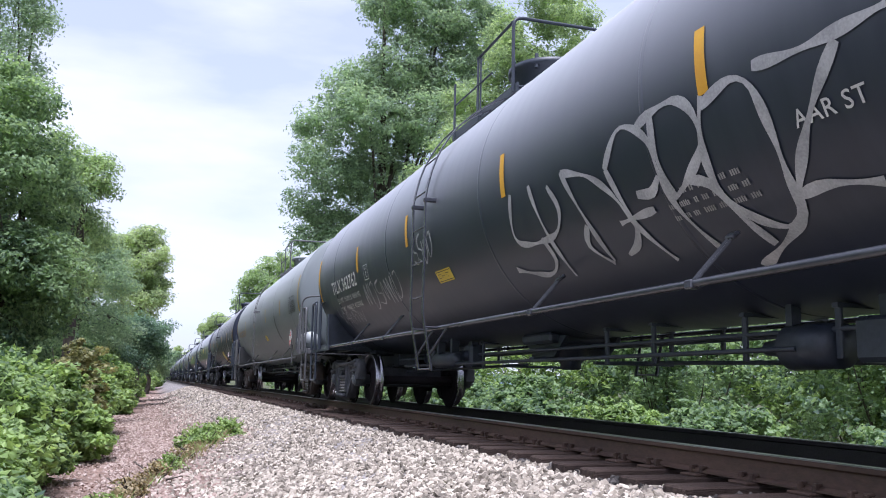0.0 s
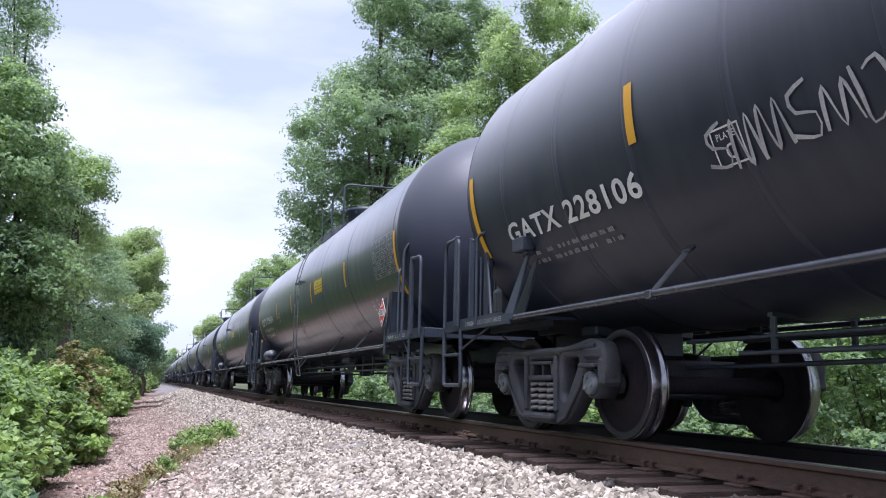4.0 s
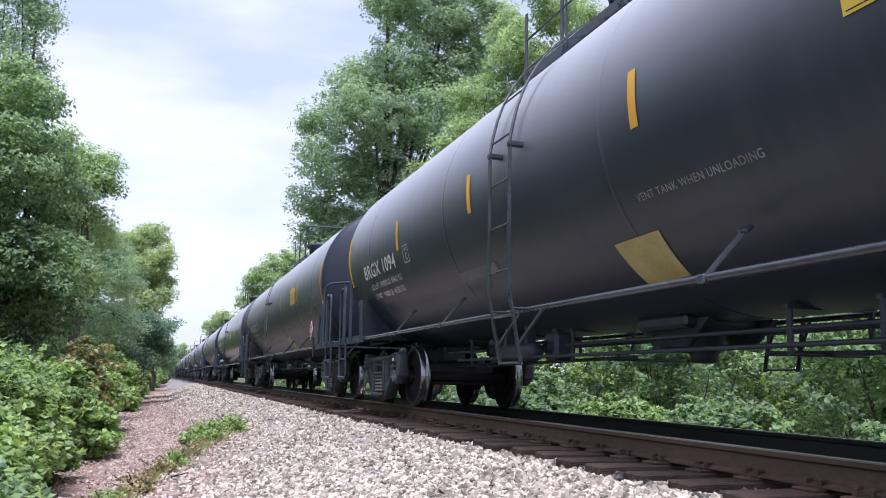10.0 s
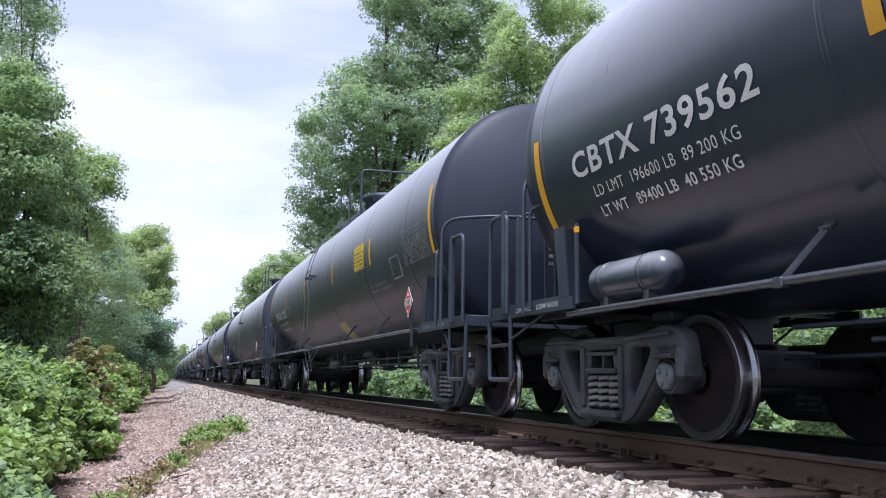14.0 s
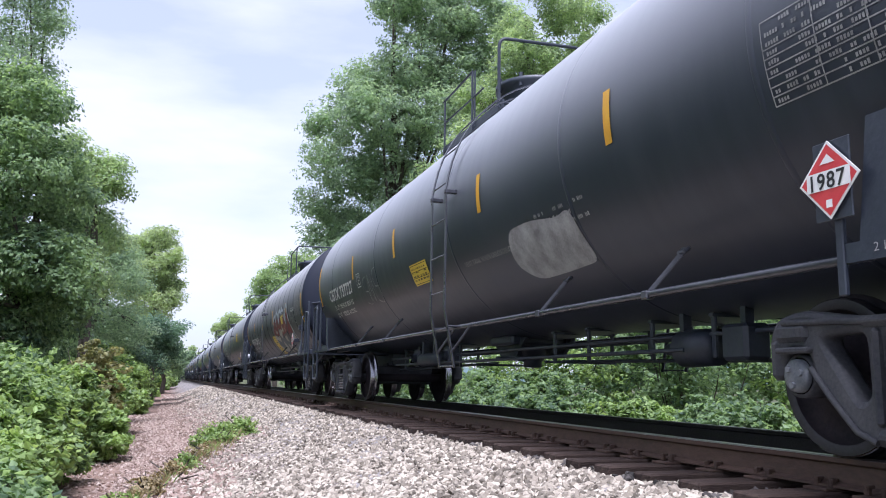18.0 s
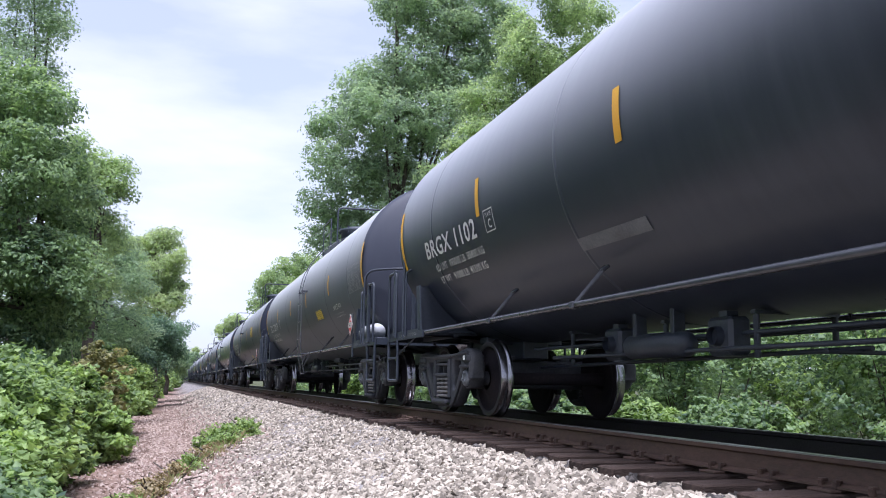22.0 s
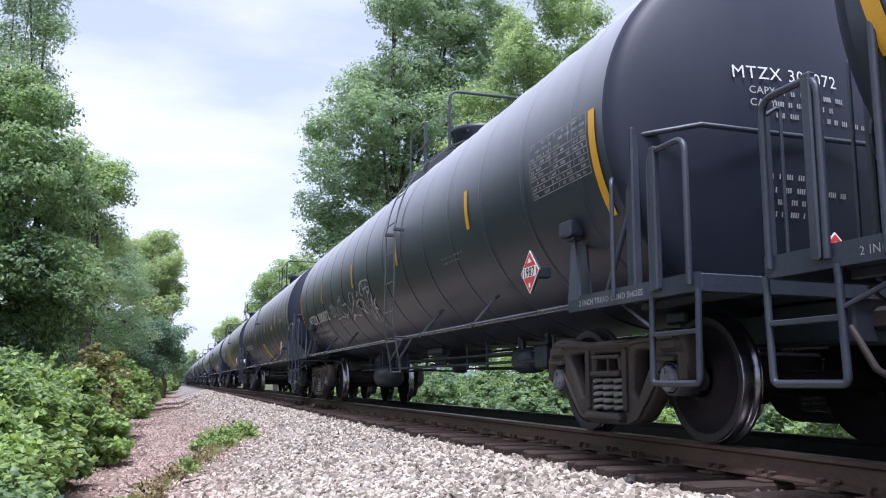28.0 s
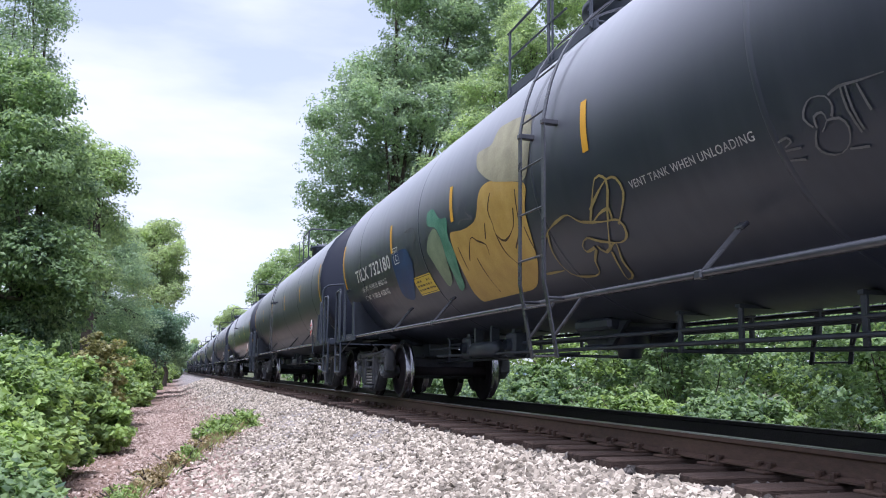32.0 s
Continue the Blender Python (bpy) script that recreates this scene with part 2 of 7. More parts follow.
ORANGE = two_tone("faded orange stencil", (0.24, 0.15, 0.055), (0.36, 0.22, 0.085), 5, 60, 0.6, 0.1, 0.1)
MUSTARD = two_tone("dirty yellow reflector", (0.34, 0.22, 0.035), (0.50, 0.34, 0.06), 5, 60, 0.5, 0.08, 0.05)
RED_SPRAY = two_tone("dark red spray paint", (0.13, 0.010, 0.020), (0.21, 0.020, 0.034), 4, 60, 0.5, 0.1, 0.1)
TEAL = two_tone("grey-blue spray paint", (0.035, 0.050, 0.078), (0.075, 0.115, 0.135), 2.2, 60, 0.5, 0.1, 0.1)
HAZE_SPRAY = two_tone("pale blue spray mist", (0.22, 0.26, 0.30), (0.52, 0.57, 0.62), 5, 40, 0.6, 0.1, 0.1)
BEIGE = two_tone("beige spray paint", (0.26, 0.25, 0.21), (0.42, 0.41, 0.35), 5, 60, 0.55, 0.1, 0.1)
GOLD = two_tone("ochre spray paint", (0.42, 0.26, 0.05), (0.56, 0.38, 0.10), 4, 60, 0.55, 0.1, 0.1)
GOLD_LINE = two_tone("faint gold spray line", (0.22, 0.17, 0.06), (0.38, 0.30, 0.11), 4, 60, 0.55, 0.1, 0.1)
PALE = two_tone("pale yellow spray paint", (0.22, 0.205, 0.13), (0.40, 0.37, 0.24), 4, 60, 0.55, 0.1, 0.1)
BROWN_LINE = two_tone("brown spray line", (0.045, 0.022, 0.008), (0.10, 0.05, 0.02), 4, 60, 0.55, 0.1, 0.1)
GREEN = two_tone("green spray paint", (0.03, 0.17, 0.10), (0.16, 0.36, 0.25), 5, 60, 0.55, 0.1, 0.1)
MINT = two_tone("pale green spray paint", (0.14, 0.20, 0.12), (0.27, 0.33, 0.20), 5, 60, 0.55, 0.1, 0.1)
BLUE = two_tone("blue spray paint", (0.012, 0.035, 0.11), (0.03, 0.075, 0.19), 4, 60, 0.55, 0.1, 0.1)
RED = two_tone("placard red", (0.50, 0.03, 0.035), (0.62, 0.06, 0.06), 6, 60, 0.45, 0.08, 0.05)
PAPER = two_tone("placard white", (0.68, 0.68, 0.66), (0.8, 0.8, 0.78), 6, 60, 0.5, 0.08, 0.05)
INK = two_tone("black ink", (0.01, 0.01, 0.01), (0.02, 0.02, 0.02), 6, 60, 0.5, 0.08, 0.0)
RAIL_RUST = two_tone("rusty rail web", (0.046, 0.028, 0.021), (0.130, 0.076, 0.054), 1.3, 40, 0.75, 0.1, 0.35, stretch=(1, 0.35, 1))
RAIL_TOP = two_tone("rail running face", (0.30, 0.29, 0.28), (0.46, 0.45, 0.44), 3, 60, 0.3, 0.06, 0.05, 1.0, (1, 0.1, 1))
TIE = two_tone("creosoted tie", (0.012, 0.009, 0.009), (0.085, 0.060, 0.050), 3, 40, 0.92, 0.05, 0.9, 0, (0.5, 5, 5), by_piece=0.12)
for dull in (TIE, WHEEL, IRON):
    dull.node_tree.nodes["Principled BSDF"].inputs["Specular IOR Level"].default_value = 0.2
# far rail: near-black colour stands in for the shade under the cars
RAIL_SHADED = two_tone("black rail web with painted shade", (0.008, 0.008, 0.010), (0.030, 0.026, 0.026), 2, 60, 0.55, 0.1, 0.3)
PLATE = two_tone("rusty tie plate", (0.045, 0.027, 0.020), (0.105, 0.060, 0.043), 6, 60, 0.8, 0.08, 0.4)
BARK = two_tone("bark", (0.045, 0.035, 0.028), (0.13, 0.11, 0.09), 3, 25, 0.9, 0.05, 0.8, 0, (2, 2, 0.4))
LEAF_OAK = leaf_material("broad tree leaves", (0.130, 0.195, 0.140), (0.288, 0.385, 0.262), 0.58)
LEAF_DARK = leaf_material("vine and conifer leaves", (0.055, 0.104, 0.068), (0.235, 0.335, 0.163), 0.48)
LEAF_LIGHT = leaf_material("pale leaves for willow and hazy far trees", (0.165, 0.225, 0.13), (0.37, 0.45, 0.265), 0.6)
LEAF_VINE = leaf_material("kudzu leaves", (0.042, 0.088, 0.036), (0.29, 0.405, 0.140), 0.40)
LEAF_BRIGHT = leaf_material("sunlit broad leaves", (0.128, 0.195, 0.110), (0.315, 0.41, 0.222), 0.56)
LEAF_CONIFER = leaf_material("conifer needles", (0.056, 0.105, 0.08), (0.16, 0.26, 0.163), 0.42)
LEAF_BROWN = leaf_material("withered shrub leaves", (0.10, 0.11, 0.05), (0.30, 0.29, 0.13), 0.4)
WEED = leaf_material("weeds", (0.10, 0.17, 0.05), (0.30, 0.40, 0.15), 0.4)
DRY = leaf_material("dry grass", (0.16, 0.12, 0.06), (0.34, 0.28, 0.15), 0.2)
STONE = stone_material("crushed limestone ballast", (0.084, 0.071, 0.056), (0.285, 0.246, 0.196), (0.560, 0.496, 0.410))
# dirty stones with the shade of the cribs put into their colour
STONE_DARK = stone_material("dirty ballast with painted crib shade", (0.018, 0.016, 0.015), (0.055, 0.048, 0.044), (0.16, 0.145, 0.135))
STONE_RED = stone_material("dusty reddish gravel", (0.13, 0.085, 0.066), (0.285, 0.205, 0.168), (0.45, 0.365, 0.315))

# ---- mesh helpers ----


class Shape:
    """Collects simple solids into one mesh."""

    def __init__(self):
        self.v, self.f, self.s, self.mi, self.m = [], [], [], [], 0

    def add(self, verts, faces, smooth=False):
        o = len(self.v)
        self.v.extend(tuple(p) for p in verts)
        self.f.extend(tuple(i + o for i in q) for q in faces)
        self.s.extend([smooth] * len(faces))
        self.mi.extend([self.m] * len(faces))
        return self

    def box(self, c, size, turn=None, chamfer=0.0):
        hx, hy, hz = (q / 2 for q in size)
        if chamfer:
            k = min(chamfer, 0.9 * min(hx, hy, hz))
            pts = []
            for sx in (-1, 1):
                for sy in (-1, 1):
                    for sz in (-1, 1):
                        pts += [(sx * hx, sy * (hy - k), sz * (hz - k)), (sx * (hx - k), sy * hy, sz * (hz - k)), (sx * (hx - k), sy * (hy - k), sz * hz)]
            bm = bmesh.new()
            for q in pts:
                bm.verts.new(q)
            bmesh.ops.convex_hull(bm, input=bm.verts)
            bmesh.ops.dissolve_limit(bm, angle_limit=0.02, verts=bm.verts, edges=bm.edges)
            bm.verts.index_update()
            vs, fs = [v.co.copy() for v in bm.verts], [[v.index for v in f.verts] for f in bm.faces]
            bm.free()
        else:
            vs = [Vector((sx * hx, sy * hy, sz * hz)) for sx in (-1, 1) for sy in (-1, 1) for sz in (-1, 1)]
            fs = [(0, 1, 3, 2), (4, 6, 7, 5), (0, 4, 5, 1), (2, 3, 7, 6), (0, 2, 6, 4), (1, 5, 7, 3)]
        m = Matrix.Translation(c) @ (turn or Matrix.Identity(4))
        return self.add([m @ Vector(q) for q in vs], fs)

    def tube(self, pts, r, n=8, caps=True):
        """A round bar through the points, with a steady frame."""
        pts = [Vector(p) for p in pts]
        rings, side = [], None
        for i, p in enumerate(pts):
            d = (pts[min(i + 1, len(pts) - 1)] - pts[max(i - 1, 0)]).normalized()
            if side is None:
                side = d.orthogonal().normalized()
            side = (side - d * side.dot(d)).normalized()
            up = d.cross(side)
            rad = r[i] if isinstance(r, (list, tuple)) else r
            rings.append([p + (side * math.cos(2 * math.pi * j / n) + up * math.sin(2 * math.pi * j / n)) * rad for j in range(n)])
        vs = [q for ring in rings for q in ring]
        fs = [(i * n + j, i * n + (j + 1) % n, (i + 1) * n + (j + 1) % n, (i + 1) * n + j) for i in range(len(pts) - 1) for j in range(n)]
        self.add(vs, fs, True)
        if caps:
            self.add(rings[0], [tuple(range(n))[::-1]])
            self.add(rings[-1], [tuple(range(n))])
        return self

    def lathe(self, profile, n=32, axis="x", at=(0, 0, 0), smooth=True):
        """Turns (along, radius) points round an axis through at."""
        vs, fs = [], []
        for a, r in profile:
            for j in range(n):
                c, s = r * math.cos(2 * math.pi * j / n), r * math.sin(2 * math.pi * j / n)
                q = {"x": (a, c, s), "y": (s, a, c), "z": (c, s, a)}[axis]
                vs.append(Vector(q) + Vector(at))
        for i in range(len(profile) - 1):
            for j in range(n):
                fs.append((i * n + j, i * n + (j + 1) % n, (i + 1) * n + (j + 1) % n, (i + 1) * n + j))
        return self.add(vs, fs, smooth)

    def prism(self, outline, thick, m=None):
        """A flat plate: outline in the plane (y, z), thick along x."""
        n = len(outline)
        m = m or Matrix.Identity(4)
        vs = [m @ Vector((sx * thick / 2, y, z)) for sx in (-1, 1) for y, z in outline]
        fs = [tuple(range(n))[::-1], tuple(range(n, 2 * n))] + [(i, (i + 1) % n, n + (i + 1) % n, n + i) for i in range(n)]
        return self.add(vs, fs)

    def mesh(self, name, *mats, bevel=0.0):
        me = bpy.data.meshes.new(name)
        me.from_pydata(self.v, [], self.f)
        me.polygons.foreach_set("use_smooth", self.s)
        me.polygons.foreach_set("material_index", self.mi)
        for q in mats:
            me.materials.append(q)
        bm = bmesh.new()
        bm.from_mesh(me)
        bmesh.ops.recalc_face_normals(bm, faces=bm.faces)
        if bevel:
            es = [e for e in bm.edges if len(e.link_faces) == 2 and e.calc_face_angle(0) > 0.6]
            bmesh.ops.bevel(bm, geom=es, offset=bevel, segments=2, affect="EDGES", clamp_overlap=True)
        bm.to_mesh(me)
        bm.free()
        return me


def part(name, mesh, parent, label="", m=None):
    ob = new(name, mesh)
    ob.parent = parent
    if m is not None:
        ob.matrix_basis = m
    if label:
        tagged(ob, label)
    return ob


def thing(name, label, category, group="", kind="", m=None, data=None):
    ob = tagged(new(name, data), label, category, group, kind)
    if data is None:
        ob.empty_display_size = 0.2
    if m is not None:
        ob.matrix_basis = m
    return ob


def from_arrays(name, verts, faces, mat, smooth=False):
    """A mesh from numpy arrays; faces all have the same number of corners."""
    me = bpy.data.meshes.new(name)
    nv, (nf, k) = len(verts), faces.shape
    me.vertices.add(nv)
    me.vertices.foreach_set("co", np.ascontiguousarray(verts, dtype=np.float32).ravel())
    me.loops.add(nf * k)
    me.loops.foreach_set("vertex_index", faces.astype(np.int32).ravel())
    me.polygons.add(nf)
    me.polygons.foreach_set("loop_start", np.arange(0, nf * k, k, dtype=np.int32))
    me.polygons.foreach_set("use_smooth", np.full(nf, smooth))
    me.update(calc_edges=True)
    me.materials.append(mat)
    return me


def curve_mesh(curve, name):
    """The mesh that a curve or text gives."""
    ob = new("shape_work", curve)
    me = bpy.data.meshes.new_from_object(ob)
    me.name = name
    bpy.data.objects.remove(ob)
    bpy.data.curves.remove(curve)
    return me


def flat_plate(name, outer, holes, thick, round_by, mat):
    """A cast plate in (y, z) with windows through it and rounded edges, facing along x."""
    c = bpy.data.curves.new(name, "CURVE")
    c.dimensions, c.fill_mode, c.extrude, c.bevel_depth, c.bevel_resolution = "2D", "BOTH", thick / 2 - round_by, round_by, 1
    c.offset = -round_by
    for line in (outer, *holes):
        sp = c.splines.new("POLY")
        sp.points.add(len(line) - 1)
        for q, (a, b) in zip(sp.points, line):
            q.co = (a, b, 0, 1)
        sp.use_cyclic_u = True
    me = curve_mesh(c, name)
    me.transform(Matrix(((0, 0, 1, 0), (1, 0, 0, 0), (0, 1, 0, 0), (0, 0, 0, 1))))
    me.materials.clear()
    me.materials.append(mat)
    return me


def round_corners(pts, r, n=4):
    """The closed outline with its corners rounded."""
    out = []
    for i, p in enumerate(pts):
        a, b, c = Vector(pts[i - 1]), Vector(p), Vector(pts[(i + 1) % len(pts)])
        d1, d2 = (a - b), (c - b)
        k = min(r, d1.length * 0.45, d2.length * 0.45)
        p1, p2 = b + d1.normalized() * k, b + d2.normalized() * k
        for j in range(n + 1):
            t = j / n
            q = p1 * (1 - t) ** 2 + b * 2 * t * (1 - t) + p2 * t ** 2
            out.append((q.x, q.y))
    return out


# ---- leaves and stones in bulk ----
rng = np.random.default_rng(7)


def leaf_cloud(centres, sizes, up=0.5, droop=0.0, wide=0.62, out=None):
    """Verts and faces of folded leaves, one at each centre, facing up and about."""
    n = len(centres)
    nrm = rng.normal(size=(n, 3))
    nrm[:, 2] = np.abs(nrm[:, 2]) + up
    if out is not None:
        nrm = nrm * 0.75 + out * 1.0
    nrm /= np.linalg.norm(nrm, axis=1)[:, None]
    d = rng.normal(size=(n, 3))
    d[:, 2] -= droop
    d -= nrm * np.sum(d * nrm, axis=1)[:, None]
    d /= np.linalg.norm(d, axis=1)[:, None] + 1e-9
    s = np.cross(nrm, d)
    h = np.asarray(sizes)[:, None]
    tip, base = centres + d * h * 0.6, centres - d * h * 0.5
    fold = -nrm * h * 0.12
    le, ri = centres + s * h * wide * 0.5 + fold, centres - s * h * wide * 0.5 + fold
    v = np.stack([base, le, tip, ri], axis=1).reshape(-1, 3)
    i = np.arange(n)[:, None] * 4
    f = np.concatenate([i + np.array([[0, 1, 2]]), i + np.array([[0, 2, 3]])], axis=0)
    return v, f


ICO = np.array([(0, -0.5257, 0.8507), (0.8507, 0, 0.5257), (0.8507, 0, -0.5257), (-0.8507, 0, -0.5257), (-0.8507, 0, 0.5257), (-0.5257, 0.8507, 0),
                (0.5257, 0.8507, 0), (0.5257, -0.8507, 0), (-0.5257, -0.8507, 0), (0, -0.5257, -0.8507), (0, 0.5257, -0.8507), (0, 0.5257, 0.8507)])
ICO_BM = bmesh.new()
for _q in ICO:
    ICO_BM.verts.new(_q)
bmesh.ops.convex_hull(ICO_BM, input=ICO_BM.verts)
ICO_BM.verts.index_update()
ICO_F = np.array([[v.index for v in f.verts] for f in ICO_BM.faces])
ICO_BM.free()


OCTA = np.array([(1, 0, 0), (-1, 0, 0), (0, 1, 0), (0, -1, 0), (0, 0, 1), (0, 0, -1)], float)
OCTA_F = np.array([(0, 2, 4), (2, 1, 4), (1, 3, 4), (3, 0, 4), (2, 0, 5), (1, 2, 5), (3, 1, 5), (0, 3, 5)])


def stones(name, pts, sizes, mat, cheap=False):
    """Angular broken stones at pts, as one mesh."""
    n = len(pts)
    form, faces = (OCTA, OCTA_F) if cheap else (ICO, ICO_F)
    k = len(form)
    v = form[None] * (1 + rng.uniform(-0.32, 0.32, (n, k, 1))) + rng.normal(0, 0.1, (n, k, 3))
    v *= np.asarray(sizes)[:, None, None] * rng.uniform(0.6, 1.3, (n, 1, 3)) * np.array([1, 1, 0.75])
    q = rng.normal(size=(n, 4))
    q /= np.linalg.norm(q, axis=1)[:, None]
    w, x, y, z = q.T
    r = np.stack([1 - 2 * (y * y + z * z), 2 * (x * y - z * w), 2 * (x * z + y * w), 2 * (x * y + z * w), 1 - 2 * (x * x + z * z), 2 * (y * z - x * w),
                  2 * (x * z - y * w), 2 * (y * z + x * w), 1 - 2 * (x * x + y * y)], axis=1).reshape(n, 3, 3)
    v = np.einsum("nij,nkj->nki", r, v) + np.asarray(pts)[:, None]
    f = (np.arange(n)[:, None, None] * k + faces[None]).reshape(-1, 3)
    return from_arrays(name, v.reshape(-1, 3), f, mat)


# ---- the lie of the land ----


def smooth01(x):
    x = np.clip(x, 0, 1)
    return x * x * (3 - 2 * x)


def land(x, y):
    """Height of the ground; the rail tops lie at 0."""
    x, y = np.asarray(x, float), np.asarray(y, float)
    q = x - line_x(y)
    bed = -0.272 - 0.048 * np.clip((np.abs(q) - 1.3) / 0.45, 0, 1)
    far_side = -0.32 - 0.42 * np.clip(q - 1.75, 0, 1.7)
    pad = -0.32 - 0.19 * np.clip(-1.75 - q, 0, 6)
    low = -0.32 - 0.38 * np.clip(-1.75 - q, 0, 2.2) - 0.05 * np.clip(-3.95 - q, 0, 8)
    edge = -4.96 + 0.236 * (y - 8.7)
    on_pad = smooth01((x - edge) / 0.5 + 0.6)
    left = low * (1 - on_pad) + pad * on_pad + 0.10 * np.exp(-((x - edge) / 0.28) ** 2) * smooth01((y - 4) / 3) * (1 - smooth01((y - 14) / 4))
    z = np.where(q > 1.75, far_side, np.where(q < -1.75, left, bed))
    away = smooth01((np.hypot(x, y) - 200) / 600)
    return z * (1 - away) + -1.0 * away

# ---- ground, one sheet to the horizon ----


def ground_material():
    m, n, l, p = material("trackside ground", 0.9)
    co = n.new("ShaderNodeTexCoord")
    sep = n.new("ShaderNodeSeparateXYZ")
    l.new(co.outputs["Object"], sep.inputs[0])
    wob = n.new("ShaderNodeTexNoise")
    wob.inputs["Scale"].default_value, wob.inputs["Detail"].default_value = 0.9, 5
    l.new(co.outputs["Object"], wob.inputs["Vector"])
    vor = n.new("ShaderNodeTexVoronoi")
    vor.inputs["Scale"].default_value = 17
    l.new(co.outputs["Object"], vor.inputs["Vector"])
    vr = n.new("ShaderNodeValToRGB")
    vr.color_ramp.elements[0].color, vr.color_ramp.elements[1].color = (0.11, 0.098, 0.092, 1), (0.34, 0.315, 0.30, 1)
    l.new(vor.outputs["Color"], vr.inputs[0])
    vr2 = n.new("ShaderNodeValToRGB")
    vr2.color_ramp.elements[0].color, vr2.color_ramp.elements[1].color = (0.12, 0.076, 0.055, 1), (0.31, 0.21, 0.165, 1)
    l.new(vor.outputs["Color"], vr2.inputs[0])
    # clean ballast by the track, reddish dirt and fines beyond the toe of the slope
    t = n.new("ShaderNodeMath")
    t.operation = "MULTIPLY_ADD"
    t.inputs[1].default_value = 1.6
    l.new(wob.outputs[0], t.inputs[0])
    l.new(sep.outputs["X"], t.inputs[2])
    mr = n.new("ShaderNodeMapRange")
    mr.inputs["From Min"].default_value, mr.inputs["From Max"].default_value = -3.5, -1.9
    l.new(t.outputs[0], mr.inputs[0])
    mix = n.new("ShaderNodeMix")
    mix.data_type = "RGBA"
    l.new(mr.outputs[0], mix.inputs["Factor"])
    l.new(vr2.outputs[0], mix.inputs["A"])
    l.new(vr.outputs[0], mix.inputs["B"])
    # grime and painted train shade between the rails and out to the tie ends
    bed_shade = n.new("ShaderNodeMapRange")
    bed_shade.inputs["From Min"].default_value, bed_shade.inputs["From Max"].default_value = -0.75, -0.42
    l.new(t.outputs[0], bed_shade.inputs[0])
    vr3 = n.new("ShaderNodeValToRGB")
    vr3.color_ramp.elements[0].color, vr3.color_ramp.elements[1].color = (0.016, 0.014, 0.013, 1), (0.075, 0.066, 0.06, 1)
    l.new(vor.outputs["Color"], vr3.inputs[0])
    mix0 = n.new("ShaderNodeMix")
    mix0.data_type = "RGBA"
    l.new(bed_shade.outputs[0], mix0.inputs["Factor"])
    l.new(mix.outputs["Result"], mix0.inputs["A"])
    l.new(vr3.outputs[0], mix0.inputs["B"])
    # leaf mould and low green under the woods
    soil = n.new("ShaderNodeValToRGB")
    soil.color_ramp.elements[0].color, soil.color_ramp.elements[1].color = (0.03, 0.04, 0.015, 1), (0.09, 0.10, 0.035, 1)
    l.new(wob.outputs[0], soil.inputs[0])
    ab = n.new("ShaderNodeMath")
    ab.operation = "ABSOLUTE"
    sh = n.new("ShaderNodeMath")
    sh.operation = "ADD"
    sh.inputs[1].default_value = 1.4
    l.new(t.outputs[0], sh.inputs[0])
    l.new(sh.outputs[0], ab.inputs[0])
    mr2 = n.new("ShaderNodeMapRange")
    mr2.inputs["From Min"].default_value, mr2.inputs["From Max"].default_value = 4.6, 5.6
    l.new(ab.outputs[0], mr2.inputs[0])
    mix2 = n.new("ShaderNodeMix")
    mix2.data_type = "RGBA"
    l.new(mr2.outputs[0], mix2.inputs["Factor"])
    l.new(mix0.outputs["Result"], mix2.inputs["A"])
    l.new(soil.outputs[0], mix2.inputs["B"])
    l.new(mix2.outputs["Result"], p.inputs["Base Color"])
    bu = n.new("ShaderNodeBump")
    bu.inputs["Strength"].default_value, bu.inputs["Distance"].default_value = 0.9, 0.04
    l.new(vor.outputs["Distance"], bu.inputs["Height"])
    l.new(bu.outputs[0], p.inputs["Normal"])
    return m


def axis(*spans):
    return np.unique(np.concatenate([np.linspace(a, b, n) for a, b, n in spans]).round(4))


gx = axis((-2500, -300, 8), (-300, -40, 14), (-40, -8, 24), (-8, 6, 90), (6, 40, 24), (40, 300, 14), (300, 2500, 8))
gy = axis((-2500, -200, 8), (-200, -10, 20), (-10, 4, 20), (4, 30, 130), (30, 120, 60), (120, 500, 40), (500, 3500, 12))
GX, GY = np.meshgrid(gx, gy)
GZ = land(GX, GY) + np.where(np.abs(GX) < 40, 0.02 * np.sin(GX * 3.1 + GY * 1.3) * np.sin(GY * 2.3 - GX), 0)
gi = np.arange(GX.size).reshape(GX.shape)
gf = np.stack([gi[:-1, :-1], gi[:-1, 1:], gi[1:, 1:], gi[1:, :-1]], axis=-1).reshape(-1, 4)
thing("ground", "railway embankment of pale ballast and reddish dirt running into green verges", "ground", kind="structure",
      data=from_arrays("ground", np.stack([GX, GY, GZ], -1).reshape(-1, 3), gf, ground_material(), True))

# ---- track ----
track = thing("railway_track", "single railway track with rusty steel rails on creosoted wooden ties", "railway track", kind="structure")
RAIL_PROFILE = [(-0.07, -0.178), (0.07, -0.178), (0.07, -0.166), (0.012, -0.15), (0.009, -0.05), (0.034, -0.036), (0.036, -0.008), (0.028, 0.0), (-0.028, 0.0),
                (-0.036, -0.008), (-0.034, -0.036), (-0.009, -0.05), (-0.012, -0.15), (-0.07, -0.166)]


